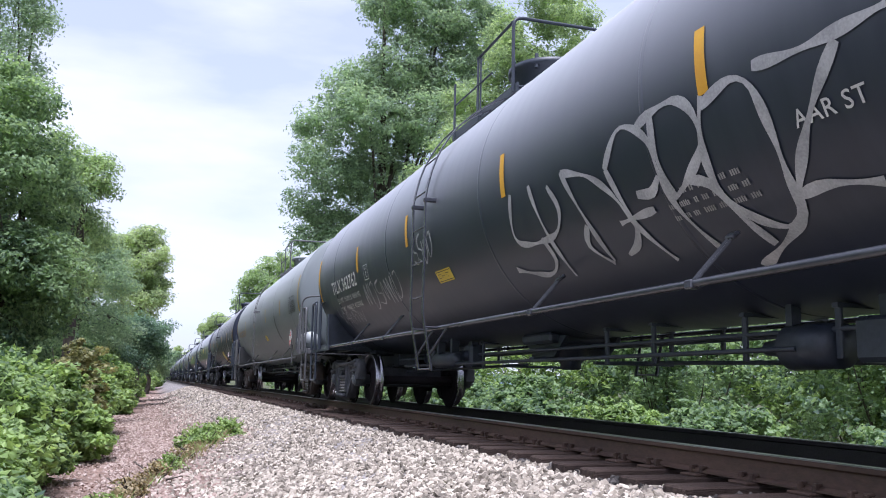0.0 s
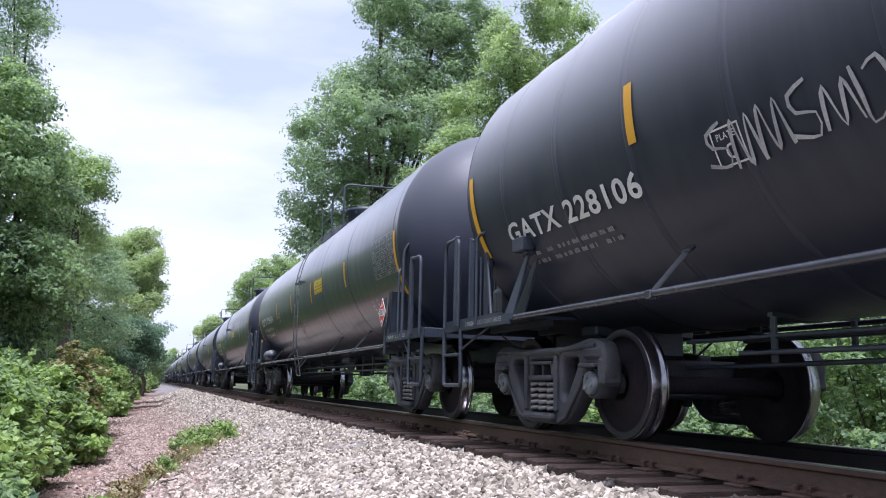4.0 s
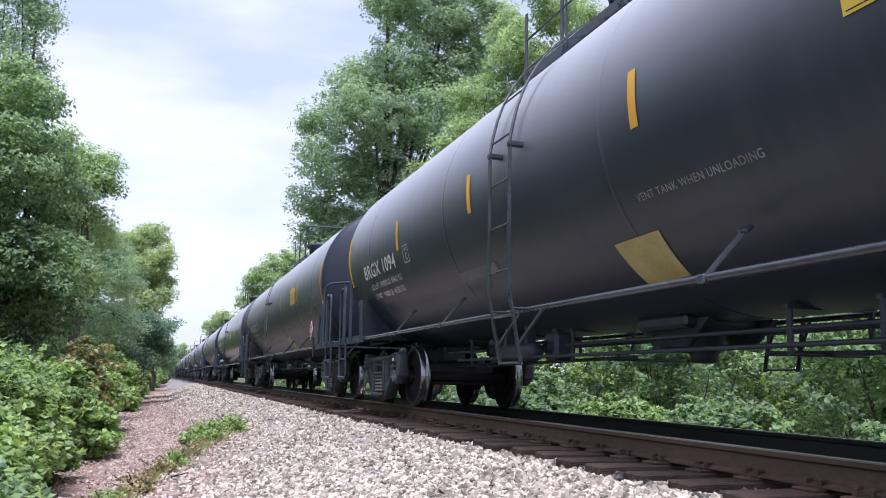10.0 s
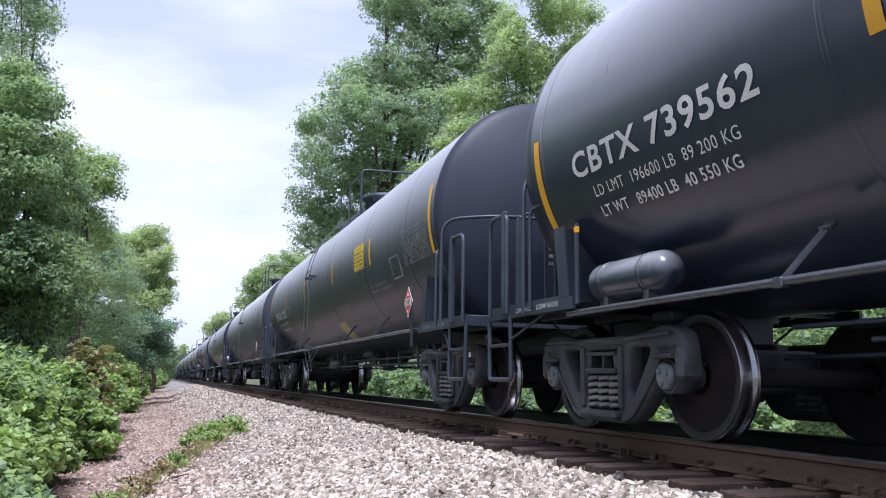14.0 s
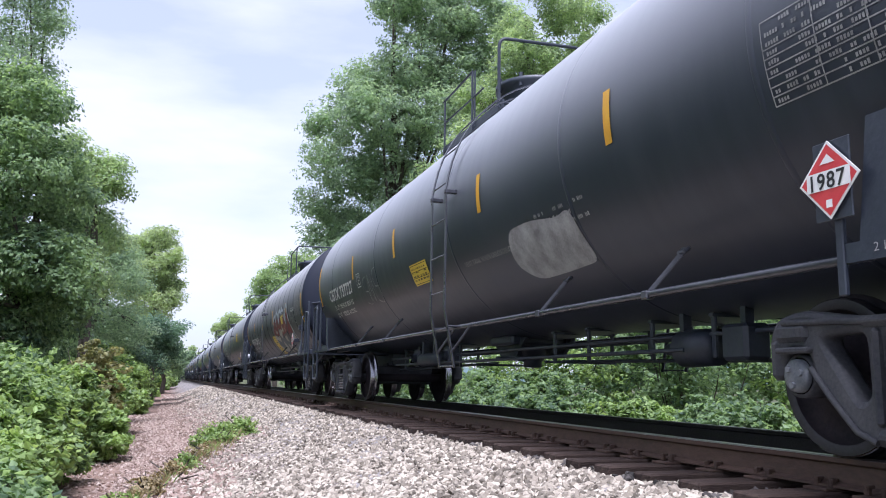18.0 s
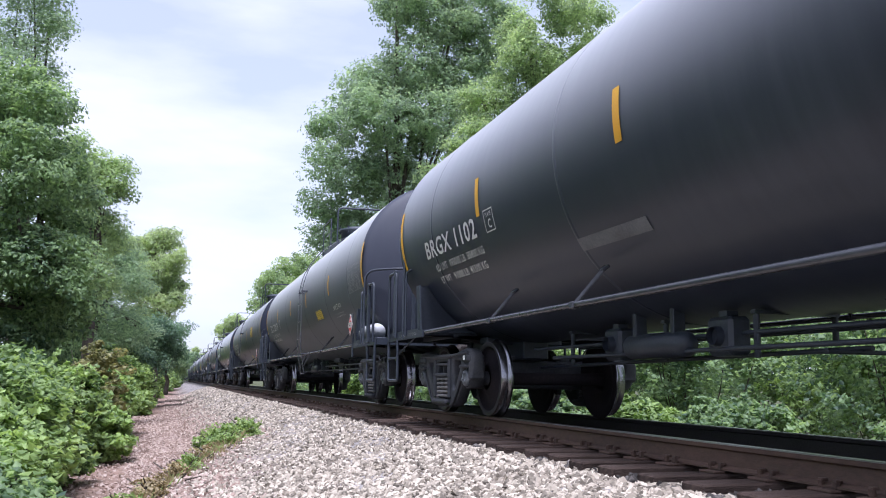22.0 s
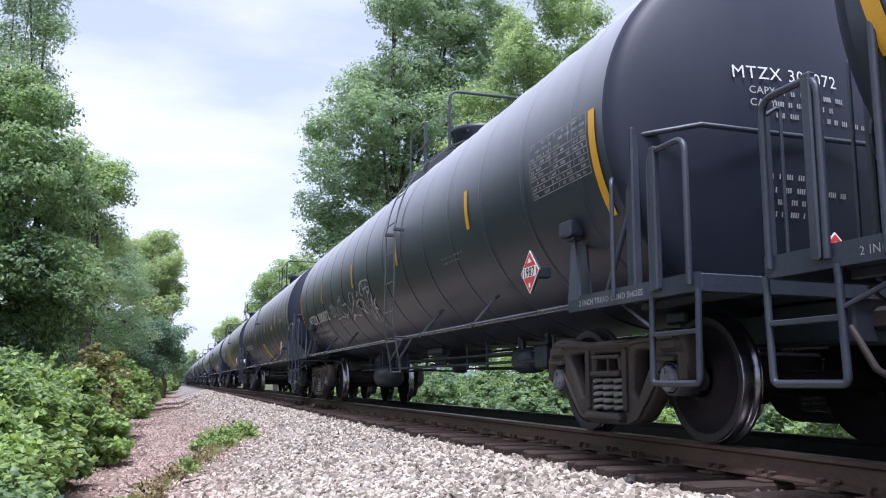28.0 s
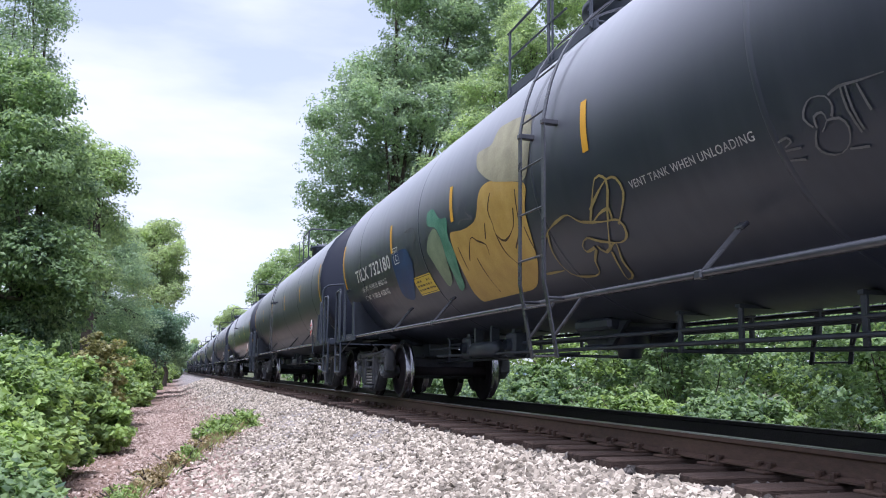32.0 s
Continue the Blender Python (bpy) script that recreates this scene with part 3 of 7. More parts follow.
def rail_mesh(x0, web):
    ys = list(np.arange(-30, 60, 3.0)) + list(np.arange(60, 900, 12.0))
    n, vs, fs, mi = len(RAIL_PROFILE), [], [], []
    for y in ys:
        for a, z in RAIL_PROFILE:
            vs.append((float(line_x(y)) + x0 + a, y, z))
    for i in range(len(ys) - 1):
        for j in range(n):
            fs.append((i * n + j, i * n + (j + 1) % n, (i + 1) * n + (j + 1) % n, (i + 1) * n + j))
            mi.append(1 if j in (6, 7, 8) else 0)
    me = bpy.data.meshes.new("rail")
    me.from_pydata(vs, [], fs)
    me.polygons.foreach_set("material_index", mi)
    me.materials.append(web)
    me.materials.append(RAIL_TOP)
    return me


part("rail", rail_mesh(-0.753, RAIL_RUST), track, "rusty steel rail with a polished head")
part("rail", rail_mesh(0.753, RAIL_SHADED), track, "oily black steel rail")
tie_me = Shape().box((0, 0, 0), (2.84, 0.23, 0.18), chamfer=0.012).mesh("tie", TIE)
plate_me = Shape().box((0, 0, 0), (0.36, 0.19, 0.02), chamfer=0.006).mesh("tie_plate", PLATE)
sp = Shape()
for sx in (-1, 1):
    for sy in (-0.055, 0.06):
        sp.box((sx * 0.098, sy, 0.03), (0.034, 0.034, 0.05), chamfer=0.006)
        sp.box((sx * 0.086, sy, 0.052), (0.05, 0.038, 0.018), chamfer=0.005)
spike_me = sp.mesh("rail_spikes", PLATE)
TIE_GAP = 0.508
tie_rnd = random.Random(3)
for i in range(152):
    y = 1.6 + i * TIE_GAP + tie_rnd.uniform(-0.02, 0.02)
    t = part("tie", tie_me, track, m=pose(float(line_x(y)) + tie_rnd.uniform(-0.05, 0.05), y, -0.288 + tie_rnd.uniform(-0.006, 0.006), tie_rnd.uniform(-1, 1), 0, tie_rnd.uniform(-1.2, 1.2)))
    if y < 42:
        pl = part("tie_plate", plate_me, t, m=pose(-0.753, 0, 0.098))
        part("rail_spikes", spike_me, t, m=pose(-0.753, 0, 0.1))

# ---- loose stones of the ballast ----


def scatter(n, x0, x1, y0, y1, near=1.6):
    """Points whose density falls off with distance."""
    u = rng.uniform(0, 1, n)
    y = (y0 ** (1 - near) + u * (y1 ** (1 - near) - y0 ** (1 - near))) ** (1 / (1 - near))
    x = rng.uniform(x0, x1, n)
    return x, y


sx_, sy_ = scatter(46000, -5.2, -1.22, 3.2, 34)
ragged = -1.36 + 0.07 * np.sin(sy_ * 3.1) + 0.05 * np.sin(sy_ * 7.7 + 1) + rng.uniform(-0.07, 0.07, len(sx_))
sx_, sy_ = sx_[sx_ < ragged], sy_[sx_ < ragged]
red = rng.uniform(-0.7, 0.7, len(sx_)) + sx_ < np.where(sy_ > 14, -3.3, -4.4 + 0.06 * (sy_ - 6))
sz_ = land(sx_, sy_)
size_ = rng.uniform(0.017, 0.040, len(sx_)) * (1 + 0.012 * np.clip(sy_ - 12, 0, 30))
far_ = sy_ > 9.5
for name, sel, mat, lab in (("ballast_stones", ~red & ~far_, STONE, "loose pale grey crushed stone ballast on the shoulder"), ("ballast_stones", ~red & far_, STONE, "pale grey crushed stone ballast further along the shoulder"),
                            ("gravel_stones", red, STONE_RED, "loose reddish gravel along the foot of the bank")):
    thing(name, lab, "gravel", kind="stuff", data=stones(name, np.stack([sx_, sy_, sz_ + size_ * 0.25], 1)[sel], size_[sel], mat, bool(sy_[sel].min() > 9)))
fx_ = np.concatenate([rng.uniform(-7.4, -4.2, 9000), rng.uniform(-5.0, -1.42, 12000)])
fy_ = np.concatenate([rng.uniform(7.0, 40.0, 9000), 18.0 + 62.0 * rng.uniform(0, 1, 12000) ** 1.5])
fx_ = fx_ + line_x(fy_)
fs_ = rng.uniform(0.02, 0.042, len(fx_)) * (1 + 0.018 * np.clip(fy_ - 12, 0, 60))
fr_ = fx_ + rng.uniform(-0.8, 0.8, len(fx_)) < -3.5
for sel, mat, lab in ((fr_, STONE_RED, "scattered reddish gravel beyond the ridge"), (~fr_, STONE, "pale ballast running away beside the rails")):
    thing("scattered_stones", lab, "gravel", kind="stuff", data=stones("scattered_stones", np.stack([fx_, fy_, land(fx_, fy_) + 0.2 * fs_], 1)[sel], fs_[sel], mat, True))
# crib stones: dirt plus painted shade between the ties
sx_, sy_ = scatter(5600, -1.42, -0.55, 3.0, 26)
rows_ = ((sy_ - 1.6) % TIE_GAP)
sel = (rows_ > 0.15) & (rows_ < TIE_GAP - 0.15)
thing("crib_stones", "oil-darkened crushed stone lying between the wooden ties", "gravel", kind="stuff",
      data=stones("crib_stones", np.stack([sx_, sy_, np.full_like(sx_, -0.262)], 1)[sel], rng.uniform(0.016, 0.036, sel.sum()), STONE_DARK))

# ---- tank cars ----
R, ZC = 1.50, 2.43
HALF = CAR / 2
SHELL = HALF - 1.44          # half length of the cylindrical shell
HEAD = 0.42                  # depth of the dished heads
TRUCK = HALF - 2.0           # truck centres from the middle
WHEEL_R = 0.457
CACHE = {}


def once(key, make):
    if key not in CACHE:
        CACHE[key] = make()
    return CACHE[key]


def U(u):
    """Along the car: u metres ahead of its rear coupling."""
    return HALF - u


RAISE = {"by": 0.0}           # what markings stand off a ribbed shell


def skin(u, arc, lift=0.004, side=-1):
    """A point on the tank's flank: arc metres above its widest line."""
    a = arc / R
    lift += RAISE["by"]
    return (side * (R + lift) * math.cos(a), U(u), ZC + (R + lift) * math.sin(a))


def head_depth(r, head):
    """How far a head bulges out at r from its axis: shallow ones are dished with a tight knuckle, deep ones round."""
    k = min(1.0, r / R)
    if head > 0.6:
        return head * math.sqrt(1 - k * k)
    return head * (0.78 * (1 - k * k) + 0.22 * math.sqrt(1 - k ** 50))


def tank_mesh(mat, shell, rear, n=72):
    """The barrel; rear: where it ends towards +y."""
    prof = [(-shell, R)]
    prof += [(-shell + k * (shell + rear) / 16, R) for k in range(1, 16)]
    prof += [(rear, R)]
    return Shape().lathe(prof, n, "y", (0, 0, ZC)).mesh("tank", mat)


def tank_head_mesh(mat, head, n):
    """A dished end plate that bulges towards -y from its rim at the origin."""
    ks = [0.001] + [math.sin(math.pi / 2 * i / 14) for i in range(1, 14)] + [0.9965, 0.9995, 1.0]
    return Shape().lathe([(-head_depth(R * k, head), R * k) for k in ks], n, "y", (0, 0, ZC)).mesh("tank_head", mat)


def ring_mesh(mat, w=0.035, h=0.006, n=72):
    return Shape().lathe([(-w, R - 0.002), (-w * 0.6, R + h), (w * 0.6, R + h), (w, R - 0.002)], n, "y", (0, 0, ZC)).mesh("weld_seam", mat)


def patch_mesh(name, pts, mat, lift=0.0062, side=-1):
    """A flexible sheet lying on the flank: corners (u, arc) as lower rear, lower front, upper front, upper rear."""
    n, k, vs, fs = 10, 4, [], []
    a, b, c, d = [Vector(p) for p in pts]
    for i in range(n + 1):
        t = i / n
        lo, hi = a.lerp(d, t), b.lerp(c, t)
        for j in range(k + 1):
            q = lo.lerp(hi, j / k)
            vs.append(skin(q.x, q.y, lift, side))
    for i in range(n):
        for j in range(k):
            o = i * (k + 1) + j
            fs.append((o, o + 1, o + k + 2, o + k + 1))
    return Shape().add(vs, fs, True).mesh(name, mat)


def rect(u0, u1, a0, a1):
    return [(u0, a0), (u1, a0), (u1, a1), (u0, a1)]


def text_mesh(body, size, mat, name="stencil", shear=0.0, wide=1.0, heavy=0.0):
    c = bpy.data.curves.new(name, "FONT")
    c.body, c.size = body, 1 / 0.72
    c.offset = 0.0 if "M" in body and size < 0.13 else max(heavy / size, 0.012)
    c.space_character, c.resolution_u = 1.1, 3
    me = curve_mesh(c, name)
    me.materials.clear()
    me.materials.append(mat)
    me.transform(Matrix.Diagonal((wide * size, size, size, 1)))
    return me


def words(me):
    """Splits a flat line of lettering into one mesh a word."""
    rows = sorted(((min(me.vertices[i].co.x for i in p.vertices), max(me.vertices[i].co.x for i in p.vertices), p.index) for p in me.polygons))
    gap = 0.42 * (max(v.co.y for v in me.vertices) - min(v.co.y for v in me.vertices))
    groups, end = [], -1e9
    for x0, x1, i in rows:
        if x0 > end + gap:
            groups.append([])
        groups[-1].append(i)
        end = max(end, x1)
    out = []
    for g in groups:
        used = sorted({i for p in g for i in me.polygons[p].vertices})
        at = {v: k for k, v in enumerate(used)}
        one = bpy.data.meshes.new(me.name)
        one.from_pydata([me.vertices[i].co[:] for i in used], [], [[at[i] for i in me.polygons[p].vertices] for p in g])
        for m in me.materials:
            one.materials.append(m)
        out.append(one)
    bpy.data.meshes.remove(me)
    return out


def flank_text(body, u, arc, size, mat, name="stencil", wide=1.0, heavy=0.0, lift=0.0072, span=0.0):
    """Lettering painted along the flank, its baseline arc metres from the widest line, starting at u."""
    me = text_mesh(body, size, mat, name, 0, wide, heavy)
    if span:
        x0, x1 = min(v.co.x for v in me.vertices), max(v.co.x for v in me.vertices)
        for v in me.vertices:
            v.co.x = (v.co.x - x0) * span / (x1 - x0)
    done = words(me)
    for one in done:
        bm = bmesh.new()
        bm.from_mesh(one)
        if size > 0.14:
            for k in range(1, 5):
                bmesh.ops.bisect_plane(bm, geom=bm.verts[:] + bm.edges[:] + bm.faces[:], plane_co=(0, size * k / 5, 0), plane_no=(0, 1, 0))
        for v in bm.verts:
            v.co = skin(u + v.co.x, arc + v.co.y, lift)
        bm.to_mesh(one)
        bm.free()
    return done


def head_text(body, x, z, size, mat, head=HEAD, shell=SHELL, lift=0.02):
    done = words(text_mesh(body, size, mat, "head_stencil"))
    for one in done:
        for v in one.vertices:
            px, pz = x + v.co.x, z + v.co.y
            v.co = (px, -(shell + head_depth(math.hypot(px, pz - ZC), head)) - lift, pz)
    return done


def bars_mesh(name, u0, u1, arc0, arc1, lines, mat, frame_it=True, fill=0.85, cols=3, seed=1):
    """A stencilled table: rows of short bars inside a thin frame, on the flank."""
    rnd, s = random.Random(seed), Shape()
    h = (arc1 - arc0) / lines

    def bar(ua, ub, aa, ab):
        vs = [skin(ua, aa, 0.0072), skin(ub, aa, 0.0072), skin(ub, ab, 0.0072), skin(ua, ab, 0.0072)]
        s.add(vs, [(0, 1, 2, 3)])
    if frame_it:
        t = 0.008
        for i in range(lines + 1):
            if i in (0, lines) or rnd.random() < 0.55:
                bar(u0, u1, arc0 + i * h - t / 2, arc0 + i * h + t / 2)
        for c in range(cols + 1):
            q = u0 + (u1 - u0) * (c / cols if c in (0, cols) else c / cols + 0.05)
            for k in range(4):
                bar(q - t / 2, q + t / 2, arc0 + (arc1 - arc0) * k / 4, arc0 + (arc1 - arc0) * (k + 1) / 4)
    for i in range(lines):
        q = u0 + 0.03
        while q < u1 - 0.05:
            w = rnd.uniform(0.03, 0.13)
            if rnd.random() < fill:
                for k in range(max(1, int(w / 0.022))):
                    a = q + k * 0.022
                    bar(a, min(a + 0.015, u1 - 0.02), arc0 + (i + 0.25) * h, arc0 + (i + 0.25 + rnd.uniform(0.38, 0.5)) * h)
            q += w + 0.03
    return s.mesh(name, mat)


# -- trucks --
FRAME_OUT = [(-1.10, 0.46), (-1.13, 0.66), (-1.06, 0.79), (-0.86, 0.83), (-0.56, 0.785), (-0.36, 0.765), (0.36, 0.765), (0.56, 0.785), (0.86, 0.83), (1.06, 0.79), (1.13, 0.66), (1.10, 0.46),
             (1.02, 0.44), (0.98, 0.60), (0.80, 0.60), (0.77, 0.44), (0.68, 0.33), (0.50, 0.15), (0.35, 0.095), (-0.35, 0.095), (-0.50, 0.15), (-0.68, 0.33), (-0.77, 0.44), (-0.80, 0.60), (-0.98, 0.60), (-1.02, 0.44)]
FRAME_HOLES = [[(-0.27, 0.19), (0.27, 0.19), (0.26, 0.66), (-0.26, 0.66)], [(-0.71, 0.67), (-0.39, 0.685), (-0.38, 0.35), (-0.45, 0.31)], [(0.71, 0.67), (0.45, 0.31), (0.38, 0.35), (0.39, 0.685)]]


def side_frame_mesh(mat):
    me = flat_plate("side_frame", round_corners(FRAME_OUT, 0.08), [round_corners(h, 0.07) for h in FRAME_HOLES], 0.16, 0.034, mat)
    bm = bmesh.new()
    bm.from_mesh(me)
    extra = Shape()
    extra.box((-0.01, 0, 0.155), (0.30, 0.58, 0.07), chamfer=0.025)
    extra.box((-0.01, 0, 0.735), (0.21, 0.80, 0.06), chamfer=0.025)
    for sy in (-1, 1):
        extra.box((0.0, sy * 0.92, 0.70), (0.22, 0.34, 0.19), chamfer=0.07)
        extra.box((0.0, sy * 1.06, 0.55), (0.20, 0.09, 0.24), chamfer=0.03)
        extra.box((-0.02, sy * 0.305, 0.45), (0.20, 0.05, 0.50), chamfer=0.02)
    for sy in (-1, 1):
        extra.tube([(-0.088, sy * 0.98, 0.76), (-0.088, sy * 0.60, 0.75), (-0.088, sy * 0.35, 0.735), (-0.088, 0, 0.73)], 0.020, 6)
        extra.tube([(-0.084, sy * 0.78, 0.50), (-0.086, sy * 0.64, 0.34), (-0.086, sy * 0.47, 0.17), (-0.086, sy * 0.34, 0.12)], 0.018, 6)
        extra.box((-0.06, sy * 0.89, 0.60), (0.14, 0.26, 0.035), chamfer=0.01)
    tmp = extra.mesh("extra", mat)
    bm.from_mesh(tmp)
    bm.to_mesh(me)
    bm.free()
    bpy.data.meshes.remove(tmp)
    return me


def spring_mesh():
    pts = [(0.074 * math.cos(a), 0.074 * math.sin(a), 0.20 + 0.27 * a / (2 * math.pi * 5)) for a in np.linspace(0, 2 * math.pi * 5, 66)]
    return Shape().tube(pts, 0.019, 6).mesh("coil_spring", SPRING)


def wheelset_mesh(n):
    """Two wheels on an axle with bearings and end caps, round x."""
    s = Shape()
    for side in (-1, 1):
        def prof(rows):
            return [(side * a, r) for a, r in rows]
        s.m = 0
        s.lathe(prof([(0.745, 0.14), (0.80, 0.14), (0.835, 0.13), (0.832, 0.17), (0.785, 0.22), (0.765, 0.30), (0.775, 0.375), (0.815, 0.390)]), n)
        s.m = 4
        s.lathe(prof([(0.815, 0.390), (0.823, 0.398), (0.823, 0.440), (0.822, 0.449)]), n)
        s.m = 0
        s.lathe(prof([(0.745, 0.14), (0.70, 0.16), (0.735, 0.24), (0.715, 0.32), (0.69, 0.385), (0.682, 0.40), (0.682, 0.478)]), n)
        s.m = 1
        s.lathe(prof([(0.822, 0.449), (0.816, 0.4545), (0.745, 0.4575), (0.722, 0.465), (0.712, 0.4825), (0.695, 0.485), (0.682, 0.478)]), n)
        s.m = 2
        s.lathe(prof([(0.83, 0.085), (0.90, 0.085), (0.905, 0.125), (1.09, 0.125), (1.095, 0.105)]), 24)
        s.m = 3
        s.lathe(prof([(1.095, 0.098), (1.125, 0.094), (1.135, 0.075), (1.135, 0.0)]), 24)
        for k in range(3):
            a = 2 * math.pi * k / 3
            s.lathe([(side * 1.13, 0.022), (side * 1.15, 0.020), (side * 1.15, 0.0)], 6, "x", (0, 0.055 * math.cos(a), 0.055 * math.sin(a)), False)
    s.m = 0
    s.lathe([(-0.75, 0.085), (-0.3, 0.075), (0.3, 0.075), (0.75, 0.085)], 20)
    return s.mesh("wheelset", WHEEL, TREAD, IRON, CAP, RIM)


def truck_bolster_mesh(mat):
    s = Shape()
    s.box((0, 0, 0.60), (1.86, 0.34, 0.20), chamfer=0.03)
    s.box((0, 0, 0.73), (0.42, 0.42, 0.07), chamfer=0.02)
    for sx in (-1, 1):
        s.box((sx * 1.02, 0, 0.50), (0.26, 0.48, 0.045), chamfer=0.012)
        s.box((sx * 1.02, 0, 0.635), (0.24, 0.44, 0.03), chamfer=0.008)
        for sy in (-1, 1):
            s.box((sx * 1.02, sy * 0.215, 0.57), (0.20, 0.07, 0.12), Matrix.Rotation(sy * 0.18, 4, "X"), 0.012)
        s.box((sx * 1.06, 0, 0.565), (0.10, 0.03, 0.12), chamfer=0.006)
        s.box((sx * 0.62, 0, 0.72), (0.16, 0.14, 0.07), chamfer=0.02)
    return s.mesh("truck_bolster", mat)


def brake_beam_mesh(mat):
    s = Shape()
    s.tube([(-0.86, 0.40, 0.36), (0, 0.32, 0.36), (0.86, 0.40, 0.36)], 0.032, 8)
    for sx in (-1, 1):
        s.box((sx * 0.75, 0.425, 0.40), (0.09, 0.08, 0.30), chamfer=0.015)
    s.tube([(0, 0.02, 0.42), (0, 0.35, 0.37)], 0.025, 8)
    return s.mesh("brake_beam", mat)


def add_truck(car, y, iron, frame_key, near=True):
    t = part("truck", once("bolster" + frame_key, lambda: truck_bolster_mesh(iron)), car, "cast iron freight truck", pose(0, y, 0))
    fr = once("frame" + frame_key, lambda: side_frame_mesh(iron))
    for sx in (-1, 1):
        part("side_frame", fr, t, m=pose(sx * 1.03, 0, 0, 0, 0, 0 if sx < 0 else 180))
        for cy in (-0.17, 0.0, 0.17) if near else ():
            part("coil_spring", once("spring", spring_mesh), t, m=pose(sx * 1.05, cy, 0))
    for turn in (0, 180):
        part("brake_beam", once("beam" + frame_key, lambda: brake_beam_mesh(iron)), t, m=pose(0, 0, 0, 0, 0, turn))
    sets = []
    for sy in (-0.89, 0.89):
        sets.append(part("wheelset", once("wheelset%d" % near, lambda: wheelset_mesh(40 if near else 16)), t, "steel wheels with polished treads on an axle", pose(0, sy, WHEEL_R)))
    return sets


# -- end structures, built for the rear end; the front end is the same turned about --


def end_sill_mesh(mat):
    s = Shape()
    s.box((0, U(1.48), 0.86), (0.36, 2.05, 0.30), chamfer=0.02)
    s.box((0, U(0.50), 0.87), (0.46, 0.16, 0.36), chamfer=0.02)
    s.box((0, U(2.0), 0.96), (1.1, 0.30, 0.10), chamfer=0.02)
    return s.mesh("draft_sill", mat)


def deck_mesh(mat):
    s = Shape()
    s.box((0, U(1.17), 1.075), (2.83, 1.50, 0.03))
    return s.mesh("end_platform", mat)


def side_sill_mesh(mat, sx):
    s = Shape()
    s.prism([(U(0.38), 0.985), (U(0.38), 1.105), (U(1.96), 1.105), (U(1.96), 1.08), (U(2.14), 1.08), (U(2.14), 0.985)], 0.03, Matrix.Translation((sx * 1.44, 0, 0)))
    return s.mesh("side_sill", mat)


def end_beam_mesh(mat):
    return Shape().box((0, U(0.40), 1.04), (2.84, 0.03, 0.12), chamfer=0.008).mesh("end_beam", mat)


def joist_mesh(mat):
    return Shape().box((0, U(1.17), 1.03), (0.06, 1.46, 0.06), chamfer=0.006).mesh("joist", mat)


def saddle_mesh(mat, u, tall):
    """A cradle web between bolster and tank that follows the shell, with end flanges."""
    s = Shape()
    top = ZC - math.sqrt(max(0.0, (R + 0.004) ** 2 - 1.30 ** 2)) if tall else 1.32
    a0 = math.asin((ZC - top) / (R + 0.004))
    out = [(-1.43, 1.02), (-1.43, top)] + [(-(R + 0.004) * math.cos(a), ZC - (R + 0.004) * math.sin(a)) for a in np.linspace(a0, math.pi - a0, 24)] + [(1.43, top), (1.43, 1.02)]
    n = len(out)
    vs = [(x, U(u) + dy, z) for dy in (-0.012, 0.012) for x, z in out]
    s.add(vs, [tuple(range(n))[::-1], tuple(range(n, 2 * n))] + [(i, (i + 1) % n, n + (i + 1) % n, n + i) for i in range(n)])
    for sx in (-1, 1):
        s.prism([(U(u - 0.05), top), (U(u + 0.10), top), (U(u + 0.19), 1.02), (U(u + 0.04), 1.02)], 0.02, Matrix.Translation((sx * 1.435, 0, 0)))
    return s.mesh("tank_saddle", mat)


def jack_pad_mesh(mat, sx):
    """A pad welded to the tank above a tapering prop on the end sill."""
    s = Shape()
    s.box((sx * 1.36, U(2.26), 1.70), (0.13, 0.22, 0.13), None, 0.012)
    for dx in (0.0, 0.10):
        s.add([(sx * (q - dx), U(u), z) for q, u, z in ((1.44, 1.97, 1.02), (1.44, 2.19, 1.02), (1.33, 2.32, 1.62), (1.33, 2.26, 1.62))] +
              [(sx * (q - dx - 0.02), U(u), z) for q, u, z in ((1.44, 1.97, 1.02), (1.44, 2.19, 1.02), (1.33, 2.32, 1.62), (1.33, 2.26, 1.62))],
              [(0, 1, 2, 3), (7, 6, 5, 4), (0, 4, 5, 1), (1, 5, 6, 2), (2, 6, 7, 3), (3, 7, 4, 0)])
    s.box((sx * 1.28, U(2.28), 1.63), (0.18, 0.14, 0.04), chamfer=0.01)
    return s.mesh("jack_pad", mat)


def marker_post_mesh(mat):
    s = Shape()
    s.box((-1.45, U(2.22), 1.33), (0.03, 0.035, 0.64), chamfer=0.006)
    s.m = 1
    s.box((-1.45, U(2.22), 1.60), (0.034, 0.039, 0.05), chamfer=0.004)
    return s.mesh("marker_post", mat, YELLOW)


def bent(points, r, n=5):
    """Points of a bar with its corners bent round."""
    pts = [Vector(p) for p in points]
    out = [pts[0]]
    for a, b, c in zip(pts, pts[1:], pts[2:]):
        k = min(r, (a - b).length * 0.45, (c - b).length * 0.45)
        p1, p2 = b + (a - b).normalized() * k, b + (c - b).normalized() * k
        out += [p1 * (1 - t) ** 2 + b * 2 * t * (1 - t) + p2 * t * t for t in np.linspace(0, 1, n)]
    return out + [pts[-1]]


def end_rail_mesh(mat):
    x, s = 1.46, Shape()
    s.tube(bent([(-x, U(1.22), 1.0), (-x, U(1.22), 2.28), (-0.9, U(0.86), 2.30), (0.9, U(0.86), 2.30), (x, U(1.22), 2.28), (x, U(1.22), 1.0)], 0.22), 0.021, 8)
    return s.mesh("end_railing", mat)


